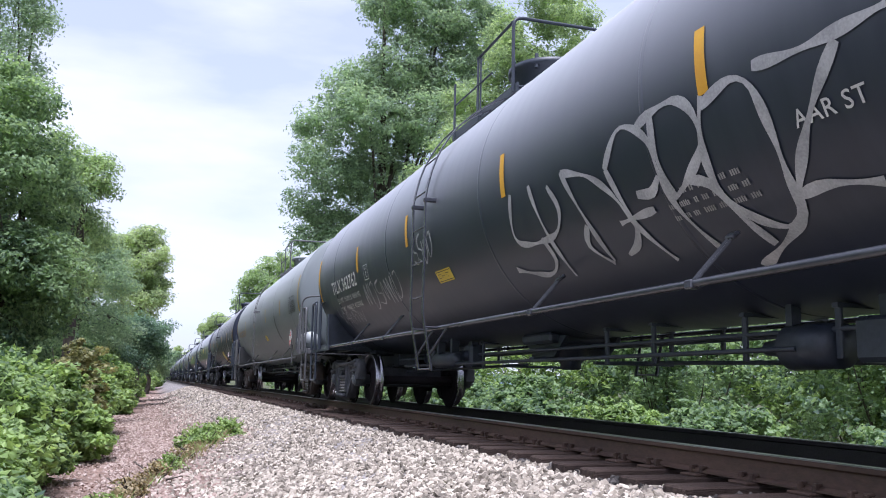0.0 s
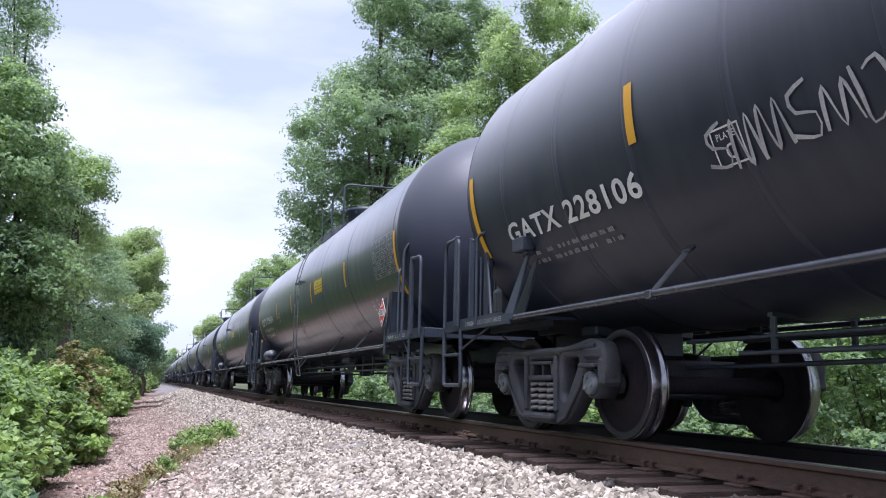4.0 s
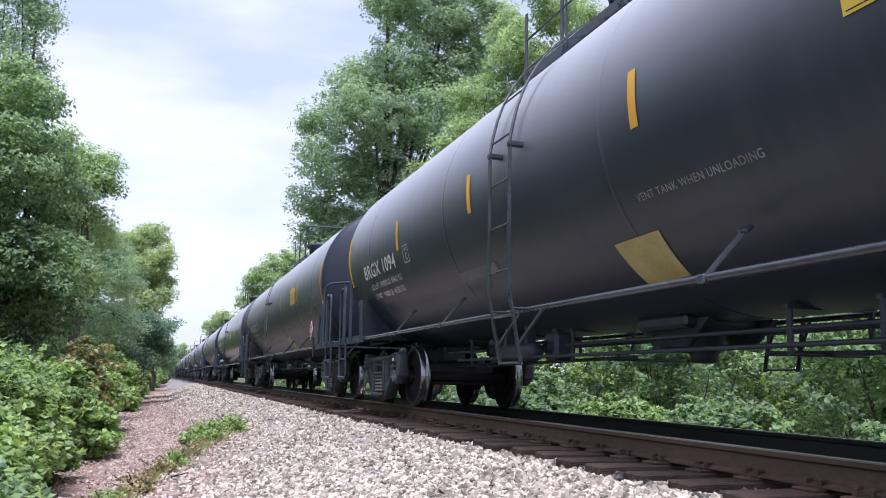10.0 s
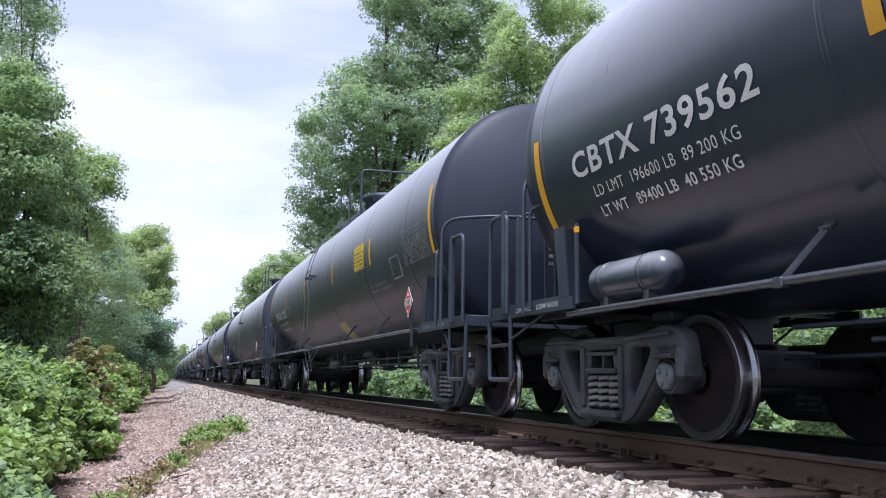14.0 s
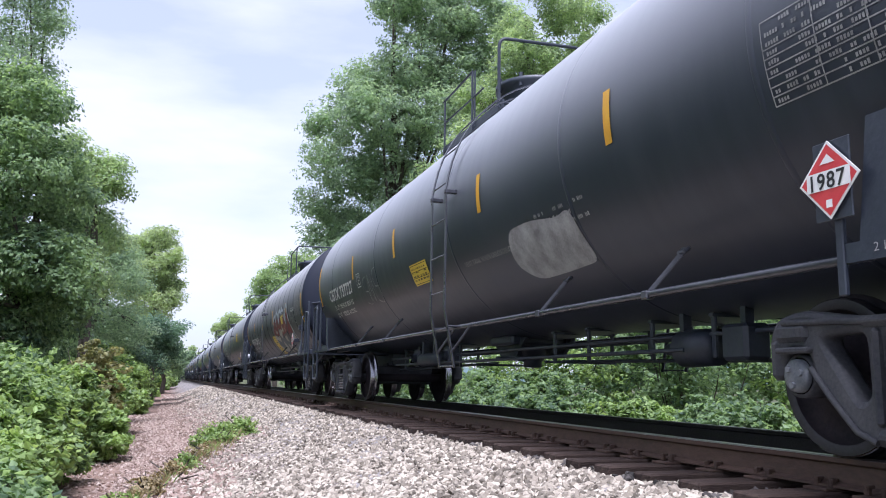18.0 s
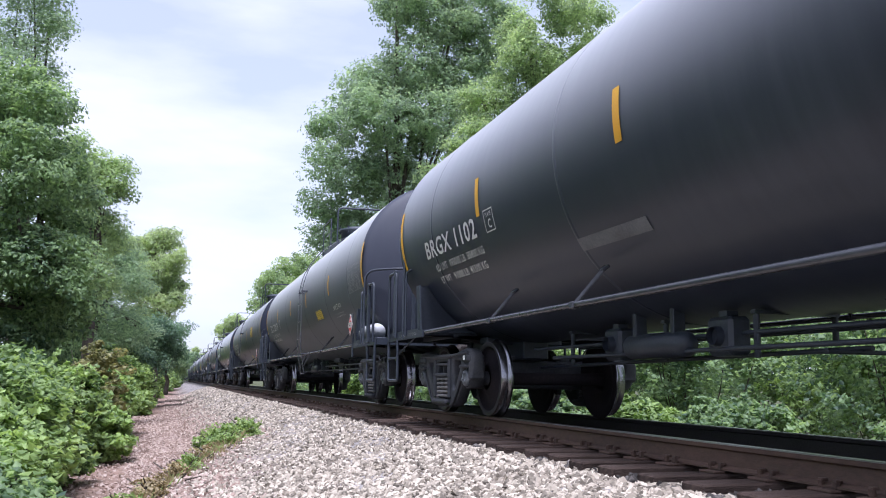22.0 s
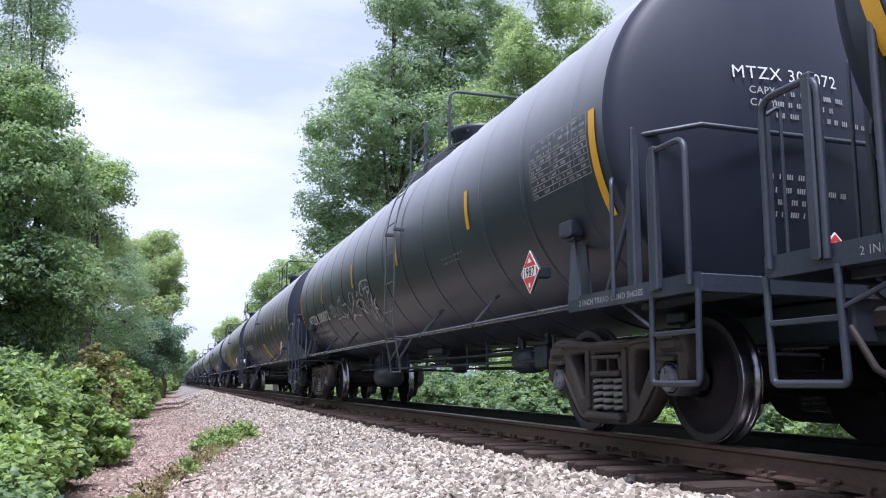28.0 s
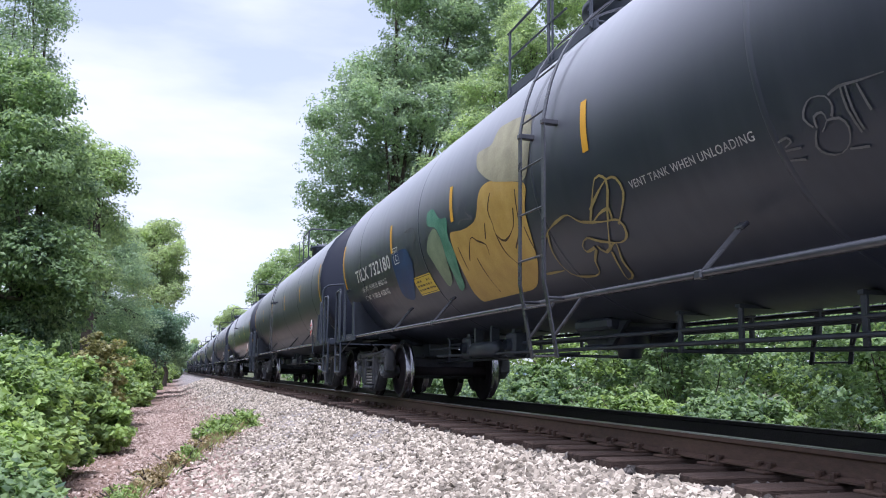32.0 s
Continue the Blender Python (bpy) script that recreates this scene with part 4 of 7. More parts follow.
def heavy_rail_mesh(mat):
    """Two square corner posts with a bent rail from one to the other."""
    s = Shape()
    for sx in (-1, 1):
        s.box((sx * 1.32, U(1.33), 1.68), (0.07, 0.11, 1.26), chamfer=0.012)
    s.tube([(-1.32, U(1.33), 2.25), (-0.95, U(0.98), 2.28), (0.95, U(0.98), 2.28), (1.32, U(1.33), 2.25)], 0.022, 8)
    return s.mesh("end_railing", mat)


def post_mesh(mat):
    s = Shape()
    s.box((0, 0, 1.62), (0.07, 0.055, 1.26), chamfer=0.01)
    s.tube(bent([(-0.12, 0.02, 1.08), (-0.12, 0.02, 2.30), (0, 0.02, 2.22)], 0.06), 0.014, 6)
    return s.mesh("end_post", mat)


def loop_mesh(mat, sx):
    x = sx * 1.47
    return Shape().tube(bent([(x, U(0.44), 1.03), (x, U(0.44), 1.98), (x, U(0.86), 1.98), (x, U(0.86), 1.03)], 0.10), 0.021, 8).mesh("grab_iron", mat)


def hand_mesh(mat, sx):
    x = sx * 1.47
    return Shape().tube(bent([(x, U(1.38), 1.03), (x, U(1.38), 1.92), (x * 0.94, U(1.50), 1.96)], 0.08), 0.017, 8).mesh("handhold", mat)


def stake_mesh(mat, sx):
    return Shape().box((sx * 1.47, U(0.80), 1.52), (0.05, 0.07, 0.98), chamfer=0.01).mesh("corner_post", mat)


def brace_mesh(mat, sx):
    s = Shape()
    s.tube([(sx * 1.40, U(1.62), 1.06), (sx * 1.34, U(1.36), 1.66)], 0.022, 6)
    return s.mesh("end_brace", mat)


def step_mesh(mat, sx):
    s, x = Shape(), sx * 1.45
    s.tube(bent([(x, U(0.38), 1.0), (x, U(0.40), 0.42), (x, U(0.92), 0.42), (x, U(0.90), 1.0)], 0.04), 0.022, 6)
    s.box((x, U(0.65), 0.74), (0.03, 0.50, 0.03), chamfer=0.005)
    s.tube([(x, U(0.90), 0.78), (x * 0.93, U(1.5), 1.02)], 0.014, 6)
    return s.mesh("sill_step", mat)


def brake_stand_mesh(mat):
    """Gear case, valve body and air pipes of the hand brake on the end platform."""
    s = Shape()
    s.box((0, 0, 1.42), (0.09, 0.07, 0.68), chamfer=0.012)
    s.box((0, -0.02, 1.80), (0.30, 0.18, 0.34), chamfer=0.05)
    s.lathe([(-0.20, 0.0), (-0.20, 0.10), (-0.10, 0.13), (0.0, 0.13)], 18, "y", (0, -0.02, 1.80))
    s.box((0.34, 0.06, 1.30), (0.26, 0.24, 0.30), chamfer=0.05)
    s.lathe([(1.45, 0.09), (1.58, 0.09), (1.62, 0.05), (1.62, 0.0)], 14, "z", (0.34, 0.06, 0))
    for dx, dz in ((0.16, 0.0), (0.22, 0.06), (0.28, 0.12)):
        s.tube(bent([(dx, 0.02, 1.08), (dx, 0.02, 1.52 + dz), (-0.1, 0.03, 1.60 + dz)], 0.08), 0.013, 6)
    return s.mesh("hand_brake", mat)


def brake_wheel_mesh(mat):
    s = Shape()
    ring = [(0.25 * math.cos(a), -0.26, 1.80 + 0.25 * math.sin(a)) for a in np.linspace(0, 2 * math.pi, 25)]
    s.tube(ring, 0.016, 6, False)
    for k in range(4):
        a = math.pi * k / 4
        s.tube([(0.25 * math.cos(a), -0.26, 1.80 + 0.25 * math.sin(a)), (0, -0.22, 1.80), (-0.25 * math.cos(a), -0.26, 1.80 - 0.25 * math.sin(a))], 0.010, 6)
    return s.mesh("brake_wheel", mat)


def nose_tag_mesh():
    return Shape().box((-1.146, 0, 0.70), (0.006, 0.06, 0.055), chamfer=0.002).mesh("bearing_tag", PAPER)


def coupler_mesh(mat):
    s = Shape()
    s.box((0, U(0.36), 0.86), (0.14, 0.44, 0.16), chamfer=0.03)
    s.box((0.03, U(0.12), 0.86), (0.32, 0.26, 0.30), chamfer=0.07)
    s.box((-0.12, U(0.04), 0.86), (0.10, 0.20, 0.28), chamfer=0.04)
    s.tube([(-0.75, U(0.38), 0.98), (-0.3, U(0.34), 0.72), (0, U(0.34), 0.74)], 0.013, 6)
    s.tube([(0.26, U(0.42), 0.80), (0.27, U(0.22), 0.52), (0.24, U(0.02), 0.40), (0.22, U(-0.0), 0.40)], 0.025, 8)
    return s.mesh("coupler", mat)


def side_pipe_mesh(mat):
    return Shape().tube([(0, U(2.0), 0), (0, U(CAR - 2.0), 0)], 0.027, 10).mesh("side_pipe", mat)


def prop_mesh(mat, sx, u, z, flat=True):
    """An angle-iron stay from the pipe up to the shell."""
    s = Shape()
    a, b = Vector((sx * 1.41, U(u), z)), Vector((sx * 1.19, U(u + 0.12), z + 0.30))
    if flat:
        q = (b - a).to_track_quat("Y", "X").to_matrix().to_4x4()
        s.box((a + b) / 2, (0.035, (b - a).length, 0.010), q)
        s.box((a + b) / 2 + Vector((0, -0.013, 0)), (0.008, (b - a).length, 0.032), q)
    else:
        s.tube([a, b], 0.014, 6)
    s.box(b, (0.07, 0.09, 0.03), Matrix.Rotation(sx * 0.65, 4, "Y"), 0.008)
    s.box((sx * 1.41, U(u), z - 0.005), (0.07, 0.08, 0.06), chamfer=0.01)
    return s.mesh("pipe_stay", mat)


def ladder_mesh(mat, sx, lu, pz):
    """A side ladder from below the pipe over the shoulder of the tank."""
    s = Shape()

    def at(z, u):
        if z < 1.2:
            return Vector((sx * (1.50 + 0.12 * max(0.0, z - 0.55) / 0.65), U(u), z))
        if z <= ZC + 0.15:
            return Vector((sx * 1.62, U(u), z))
        a = (z - ZC - 0.15) / R + 0.1
        return Vector((sx * 1.62 * math.cos(a), U(u), ZC + 1.62 * math.sin(a)))
    zs = [0.55, 0.9, 1.2, 1.6, 2.0, 2.5] + [2.58 + 0.15 * k for k in range(13)]
    for u in lu:
        vs, n = [], len(zs)
        for z in zs:
            p = at(z, u)
            out = Vector((p.x, 0, max(0.0, p.z - ZC - 0.15))).normalized() * 0.007
            vs += [p + out * a + Vector((0, b * 0.027, 0)) for a, b in ((-1, -1), (1, -1), (1, 1), (-1, 1))]
        s.add(vs, [(4 * i + j, 4 * i + (j + 1) % 4, 4 * i + 4 + (j + 1) % 4, 4 * i + 4 + j) for i in range(n - 1) for j in range(4)] + [(3, 2, 1, 0), (4 * n - 4, 4 * n - 3, 4 * n - 2, 4 * n - 1)])
        s.box((sx * 1.56, U(u), ZC + 0.12), (0.16, 0.06, 0.05), chamfer=0.008)
        s.tube([(sx * 1.40, U(u), pz), at(pz, u)], 0.014, 6)
        s.tube([at(0.72, u), Vector((sx * 1.41, U(u + 0.30), pz))], 0.017, 6)
    for k in range(10):
        z = 0.57 + 0.415 * k
        s.tube([at(z, lu[0]), at(z, lu[1])], 0.010, 6)
    return s.mesh("ladder", mat)


def platform_deck_mesh(mat, p1, p3):
    """Open steel grating on short feet along the crest of the tank."""
    mid, long = (p1 + p3) / 2, p3 - p1 + 0.2
    bm = bmesh.new()
    bmesh.ops.create_grid(bm, x_segments=7, y_segments=11, size=0.5, matrix=pose(0, U(mid), 3.98) @ Matrix.Diagonal((1.20, long, 1, 1)))
    bmesh.ops.wireframe(bm, faces=bm.faces[:], thickness=0.022, use_replace=True, use_boundary=True, use_even_offset=True)
    me = bpy.data.meshes.new("platform_deck")
    s = Shape()
    for sx in (-1, 1):
        s.box((sx * 0.60, U(mid), 3.97), (0.03, long, 0.12), chamfer=0.006)
    for u in (p1, mid, p3):
        s.box((0, U(u), 3.94), (1.22, 0.05, 0.08), chamfer=0.01)
        for sx in (-1, 1):
            s.box((sx * 0.56, U(u), 3.85), (0.05, 0.05, 0.24))
    tmp = s.mesh("feet", mat)
    bm.from_mesh(tmp)
    bpy.data.meshes.remove(tmp)
    bm.to_mesh(me)
    bm.free()
    me.materials.append(mat)
    return me


def platform_rail_mesh(mat, sx, p, sloped):
    """Side railing of three flat posts; the gap between the first two is the gate above the ladder."""
    s, x = Shape(), sx * 0.62
    for u, top in zip(p, (4.76, 4.80, 4.82)):
        s.box((x, U(u), (3.93 + top) / 2), (0.02, 0.055, top - 3.93), chamfer=0.004)
    s.box((x, U(p[1] + 0.10), 4.36), (0.02, 0.03, 0.84), chamfer=0.004)
    if sloped:
        s.tube([(x, U(p[0] - 0.06), 4.76), (x, U(p[1]), 4.80)], 0.018, 6)
        s.tube([(x, U(p[0]), 4.40), (x, U(p[1] + 0.45), 4.40)], 0.015, 6)
    else:
        s.tube([(x, U(p[1]), 4.80), (x, U(p[2]), 4.84)], 0.020, 6)
        s.tube([(x, U(p[0]), 4.42), (x, U(p[1] + 0.5), 4.42)], 0.015, 6)
    return s.mesh("platform_railing", mat)


def end_guard_mesh(mat, u):
    """The bent rail across the front of the platform."""
    s = Shape()
    s.tube(bent([(-0.62, U(u), 3.95), (-0.62, U(u), 4.90), (0.62, U(u), 4.92), (0.62, U(u), 3.95)], 0.13), 0.023, 8)
    return s.mesh("platform_guard", mat)


def dome_mesh(mat, u):
    s = Shape()
    s.lathe([(3.80, 0.46), (4.28, 0.46), (4.29, 0.53), (4.36, 0.53), (4.37, 0.46), (4.43, 0.32), (4.45, 0.0)], 32, "z", (0, U(u), 0))
    for k in range(8):
        a = 2 * math.pi * k / 8
        s.lathe([(4.24, 0.026), (4.42, 0.026), (4.42, 0)], 8, "z", (0.50 * math.cos(a), U(u) + 0.50 * math.sin(a), 0), False)
    return s.mesh("dome", mat)


def valve_mesh(mat, u, h):
    return Shape().lathe([(3.9, 0.13), (h - 0.06, 0.13), (h - 0.05, 0.17), (h, 0.17), (h, 0.0)], 16, "z", (0.1, U(u), 0)).mesh("valve_housing", mat)


def outlet_mesh(mat):
    s = Shape()
    s.box((0, U(9.05), 0.93), (0.9, 0.75, 0.12), chamfer=0.03)
    s.lathe([(0.92, 0.24), (0.74, 0.20), (0.66, 0.12), (0.60, 0.12), (0.59, 0.09), (0.59, 0)], 20, "z", (0, U(9.05), 0))
    s.box((-0.25, U(9.05), 0.70), (0.5, 0.10, 0.05), chamfer=0.01)
    s.prism([(U(8.5), 0.95), (U(9.6), 0.95), (U(9.3), 0.72), (U(8.8), 0.72)], 0.04, Matrix.Translation((-0.32, 0, 0)))
    s.prism([(U(8.5), 0.95), (U(9.6), 0.95), (U(9.3), 0.72), (U(8.8), 0.72)], 0.04, Matrix.Translation((0.32, 0, 0)))
    return s.mesh("bottom_outlet", mat)


RODS = {"train_pipe": [(-0.42, 3.4, 0.80), (-0.42, 14.6, 0.80)], "brake_rod": [(0.30, 3.2, 0.84), (0.30, 14.8, 0.84)], "pull_rod": [(-0.15, 3.0, 0.60), (-0.15, 8.2, 0.66)],
        "push_rod": [(0.12, 9.7, 0.66), (0.10, 15.0, 0.58)], "air_line": [(-0.55, 4.2, 0.68), (-0.50, 13.2, 0.68)]}


def rod_mesh(name, mat):
    return Shape().tube([(x, U(u), z) for x, u, z in RODS[name]], 0.019, 6).mesh(name, mat)


def hanger_mesh(mat):
    s = Shape()
    s.box((-0.42, 0, 0.79), (0.03, 0.05, 0.36), chamfer=0.006)
    s.box((0.30, 0, 0.86), (0.03, 0.05, 0.22), chamfer=0.006)
    s.box((-0.06, 0, 0.95), (0.78, 0.05, 0.03))
    return s.mesh("rod_hanger", mat)


def lever_mesh(mat):
    return Shape().box((0, 0, 0.635), (0.9, 0.06, 0.03), chamfer=0.008).mesh("brake_lever", mat)


def brake_box_mesh(mat, big=False):
    s = Shape()
    if big:
        s.lathe([(-0.48, 0.0), (-0.47, 0.13), (-0.40, 0.19), (0.40, 0.19), (0.47, 0.13), (0.48, 0.0)], 20, "y", (-0.55, U(12.98), 0.60))
        for u in (12.6, 13.35):
            s.box((-0.55, U(u), 0.86), (0.10, 0.05, 0.30))
    else:
        s.lathe([(-0.30, 0.0), (-0.30, 0.15), (0.14, 0.16), (0.16, 0.08), (0.40, 0.05), (0.40, 0)], 18, "y", (-0.35, U(12.6), 0.70))
        s.box((-0.40, U(13.3), 0.72), (0.24, 0.30, 0.28), chamfer=0.03)
        for u in (12.5, 13.3):
            s.box((-0.38, U(u), 0.88), (0.08, 0.06, 0.24))
    return s.mesh("brake_cylinder", mat)


def aux_tank_mesh(mat, big):
    """A second air tank slung low under the sill, with its straps and a valve plate."""
    s = Shape()
    r, z, u = (0.20, 0.54, 6.3) if big else (0.11, 0.74, 6.2)
    s.lathe([(-0.50, 0.0), (-0.49, r * 0.6), (-0.42, r), (0.42, r), (0.49, r * 0.6), (0.50, 0.0)], 20, "y", (-0.5, U(u), z))
    for d in (-0.3, 0.3):
        s.box((-0.5, U(u + d), 0.88), (0.12, 0.06, 0.34), chamfer=0.008)
    return s.mesh("auxiliary_tank", mat)


def valve_box_mesh(mat):
    s = Shape()
    s.box((-0.44, 0, 0.78), (0.20, 0.30, 0.30), chamfer=0.03)
    s.box((-0.44, 0, 0.945), (0.10, 0.10, 0.06))
    s.lathe([(-0.60, 0.07), (-0.54, 0.08), (-0.53, 0.08)], 14, "x", (0, 0, 0.78))
    return s.mesh("valve_box", mat)


def reservoir_mesh(mat, r):
    s = Shape()
    s.lathe([(-0.52, 0.0), (-0.51, r * 0.5), (-0.45, r * 0.9), (-0.40, r), (0.40, r), (0.45, r * 0.9), (0.51, r * 0.5), (0.52, 0.0)], 24, "y")
    for y in (-0.28, 0.28):
        s.lathe([(y - 0.025, r), (y - 0.025, r + 0.004), (y + 0.025, r + 0.004), (y + 0.025, r)], 24, "y")
        s.box((0.02, y, -r), (0.22, 0.06, 0.10), chamfer=0.01)
    s.tube([(0, 0.5, 0), (0.06, 0.62, -0.04), (0.10, 0.64, -0.2)], 0.012, 6)
    return s.mesh("air_reservoir", mat)


def placard_mesh():
    """A red square standing on its corner, white edged, with a white panel across it; faces -x."""
    s = Shape()
    d = 0.175 * math.sqrt(2) * 0.80

    def dia(r, x):
        return [(x, 0, -r), (x, -r, 0), (x, 0, r), (x, r, 0)]
    s.m = 1
    s.add(dia(d, 0.0) + dia(d, 0.004), [(0, 1, 2, 3), (7, 6, 5, 4), (0, 4, 5, 1), (1, 5, 6, 2), (2, 6, 7, 3), (3, 7, 4, 0)])
    s.m = 0
    s.add(dia(d * 0.91, -0.002), [(0, 1, 2, 3)])
    s.m = 1
    h = d * 0.24
    s.add([(-0.004, -d * 0.72, -h), (-0.004, d * 0.72, -h), (-0.004, d * 0.72, h), (-0.004, -d * 0.72, h)], [(0, 1, 2, 3)])
    s.add([(-0.004, -0.05, d * 0.42), (-0.004, 0.05, d * 0.42), (-0.004, 0.0, d * 0.66)], [(0, 1, 2)])
    s.add([(-0.004, -0.02, -d * 0.7), (-0.004, 0.02, -d * 0.7), (-0.004, 0.02, -d * 0.5), (-0.004, -0.02, -d * 0.5)], [(0, 1, 2, 3)])
    return s.mesh("placard", RED, PAPER)


def placard_digits_mesh():
    me = text_mesh("1987", 0.082, INK, "placard_number", heavy=0.002)
    xs = [v.co.x for v in me.vertices]
    mid = (min(xs) + max(xs)) / 2
    for v in me.vertices:
        v.co = (-0.007, mid - v.co.x, v.co.y - 0.041)
    return me


def holder_mesh(mat, stalk):
    s = Shape()
    if stalk:
        s.box((0.02, 0, 0.0), (0.012, 0.24, 0.40), chamfer=0.004)
        s.box((0.05, 0.0, -0.36), (0.03, 0.05, 0.42), chamfer=0.006)
    else:
        s.box((0.02, 0, 0.0), (0.012, 0.27, 0.27), Matrix.Rotation(math.pi / 4, 4, "X"), 0.004)
        s.box((0.10, 0, 0.0), (0.16, 0.10, 0.10), chamfer=0.01)
    return s.mesh("placard_holder", mat)


def shoe_text_mesh(body, ink):
    me = text_mesh(body, 0.044, ink, "shoe_stencil", wide=1.08, heavy=0.001)
    done = words(me)
    for one in done:
        for v in one.vertices:
            v.co = (-1.459, -v.co.x, v.co.y)
    return done


def truck_pose(end, kind):
    q = 2.15 if kind == "ribbed" else 2.0
    return U(q) if end > 0 else U(CAR - q)


def tank_car(spec, near=True):
    """One tank car at the origin, its rear end towards +y, its seen flank towards -x."""
    kind, paint = spec.get("kind", "jacket"), spec.get("paint", BLACK)
    grey = paint is GREY
    RAISE["by"] = 0.0035 if kind == "ribbed" else 0.0
    fr = GREY_FRAME if grey else FRAME
    k = "g" if grey else "b"
    iron, ik = (RUSTY, "r") if spec.get("rusty") else (IRON, "i")
    car = thing("tank_car", spec["label"], "tank car", "tank cars of the train")
    head, shell = (0.92, SHELL - 0.02) if kind == "gloss" else (HEAD, SHELL)
    fine = 72 if near else 28
    tk = ("tank", paint.name, kind, near)
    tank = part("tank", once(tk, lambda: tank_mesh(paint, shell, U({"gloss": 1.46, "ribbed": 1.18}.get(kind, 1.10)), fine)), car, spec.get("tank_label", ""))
    hm = HEAD_GLOSS if kind == "gloss" else {GREY: HEAD_GREY, SLATE: HEAD_SLATE}.get(paint, HEAD_BLACK)
    dish = once(("dish", hm.name, near), lambda: tank_head_mesh(hm, head, fine))
    part("tank_head", dish, tank, m=pose(0, -shell, 0))
    part("tank_head", dish, tank, m=pose(0, U({"gloss": 1.46, "ribbed": 1.18}.get(kind, 1.10)), 0, 0, 0, 180))
    seams = {"jacket": (2.62, 6.22, 9.9, 12.95, 15.4), "gloss": (1.68, 4.9, 8.1, 11.3, 13.6, 16.41), "ribbed": tuple(2.06 + 1.085 * i for i in range(14)), "grey": (3.0, 6.0, 9.0, 12.1, 15.2)}[kind]
    for u in seams:
        part("weld_seam", once(("seam", paint.name, kind, near), lambda: ring_mesh(paint, *((0.04, 0.009) if kind == "ribbed" else (0.03, 0.0045)), fine)), tank, m=pose(0, U(u), 0))
    # ends
    for turn in (0, 180):
        m = pose(0, 0, 0, 0, 0, turn)
        part("draft_sill", once("sill" + k, lambda: end_sill_mesh(fr)), car, m=m)
        deck = part("end_platform", once("deck" + k, lambda: deck_mesh(fr)), car, m=m)
        part("end_beam", once("beam_e" + k, lambda: end_beam_mesh(fr)), deck)
        for sx in (-1, 1):
            part("side_sill", once(("ssill", k, sx), lambda: side_sill_mesh(fr, sx)), deck)
        for x in (-0.9, -0.3, 0.3, 0.9) if near else ():
            part("joist", once("joist" + k, lambda: joist_mesh(fr)), deck, m=pose(x, 0, 0))
        if kind != "ribbed":
            part("tank_saddle", once("saddle" + k, lambda: saddle_mesh(fr, 1.86, True)), car, m=m)
        part("end_railing", once(("erail", k, kind == "ribbed"), lambda: heavy_rail_mesh(fr) if kind == "ribbed" else end_rail_mesh(fr)), car, m=m)
        for px in (-0.78, 0.78):
            part("end_post", once("post" + k, lambda: post_mesh(fr)), car, m=m @ pose(px, U(0.52), 0))
        for sx in (-1, 1):
            if kind == "ribbed":
                part("jack_pad", once(("jack", k, sx), lambda: jack_pad_mesh(fr, sx)), car, m=m @ pose(0, spec.get("jack", 0.0), 0))
                part("end_brace", once(("brace", k, sx), lambda: brace_mesh(fr, sx)), car, m=m)
            part("grab_iron", once(("loop", k, sx), lambda: loop_mesh(fr, sx)), car, m=m)
            part("handhold", once(("hand", k, sx), lambda: hand_mesh(fr, sx)), car, m=m)
            part("corner_post", once(("stake", k, sx), lambda: stake_mesh(fr, sx)), car, m=m)
            part("sill_step", once(("step", k, sx), lambda: step_mesh(fr, sx)), car, m=m)
        part("coupler", once("coupler", lambda: coupler_mesh(RUSTY)), car, "rust-brown knuckle coupler", m)
    if near and kind != "gloss":
        stand = part("hand_brake", once("stand" + k, lambda: brake_stand_mesh(GREY_FRAME)), car, "grimy grey hand brake gear and valve", pose(-0.62, U(0.86), 0, 0, 0, 180))
        part("brake_wheel", once("bwheel" + k, lambda: brake_wheel_mesh(fr)), stand)
    pz = spec.get("pipe", {"jacket": 1.045, "ribbed": 1.04, "gloss": 0.95, "grey": 0.935}[kind])
    lu = {"jacket": (8.01, 8.49), "gloss": (9.05, 9.48), "ribbed": (8.27, 8.78), "grey": (8.32, 8.74)}[kind]
    lu = spec.get("ladder", lu)
    if kind == "gloss":
        part("marker_post", once("mpost", lambda: marker_post_mesh(FRAME)), car)
    for sx in (-1, 1):
        part("side_pipe", once("pipe" + k, lambda: side_pipe_mesh(fr if grey else PIPE)), car, m=pose(sx * 1.41, 0, pz))
        for u in spec.get("stays", {"jacket": (4.0, 6.0, 11.02, 13.35), "gloss": (4.45, 6.8, 11.9, 13.98), "ribbed": (4.4, 6.4, 11.6, 13.55), "grey": (4.15, 6.0, 10.85, 13.35)}[kind]):
            part("pipe_stay", once(("stay", k, pz, u, sx), lambda: prop_mesh(fr if grey else PIPE, sx, u, pz, kind != "grey")), car)
        part("ladder", once(("ladder", k, sx, lu, pz), lambda: ladder_mesh(fr if grey else PIPE, sx, lu, pz)), car)
    p = spec.get("platform", {"jacket": (6.64, 7.57, 8.76), "ribbed": (6.69, 7.50, 8.93), "gloss": (6.5, 7.65, 9.0), "grey": (6.7, 7.6, 8.85)}[kind])
    plat = part("platform_deck", once(("pdeck", k, p), lambda: platform_deck_mesh(fr, p[0], p[2])), car, "steel grating platform on top of the tank")
    for sx in (-1, 1):
        part("platform_railing", once(("prail", k, sx, p), lambda: platform_rail_mesh(fr, sx, p, p[2] > 9.3)), plat)
    part("platform_guard", once(("guard", k, p), lambda: end_guard_mesh(fr, p[2])), plat)
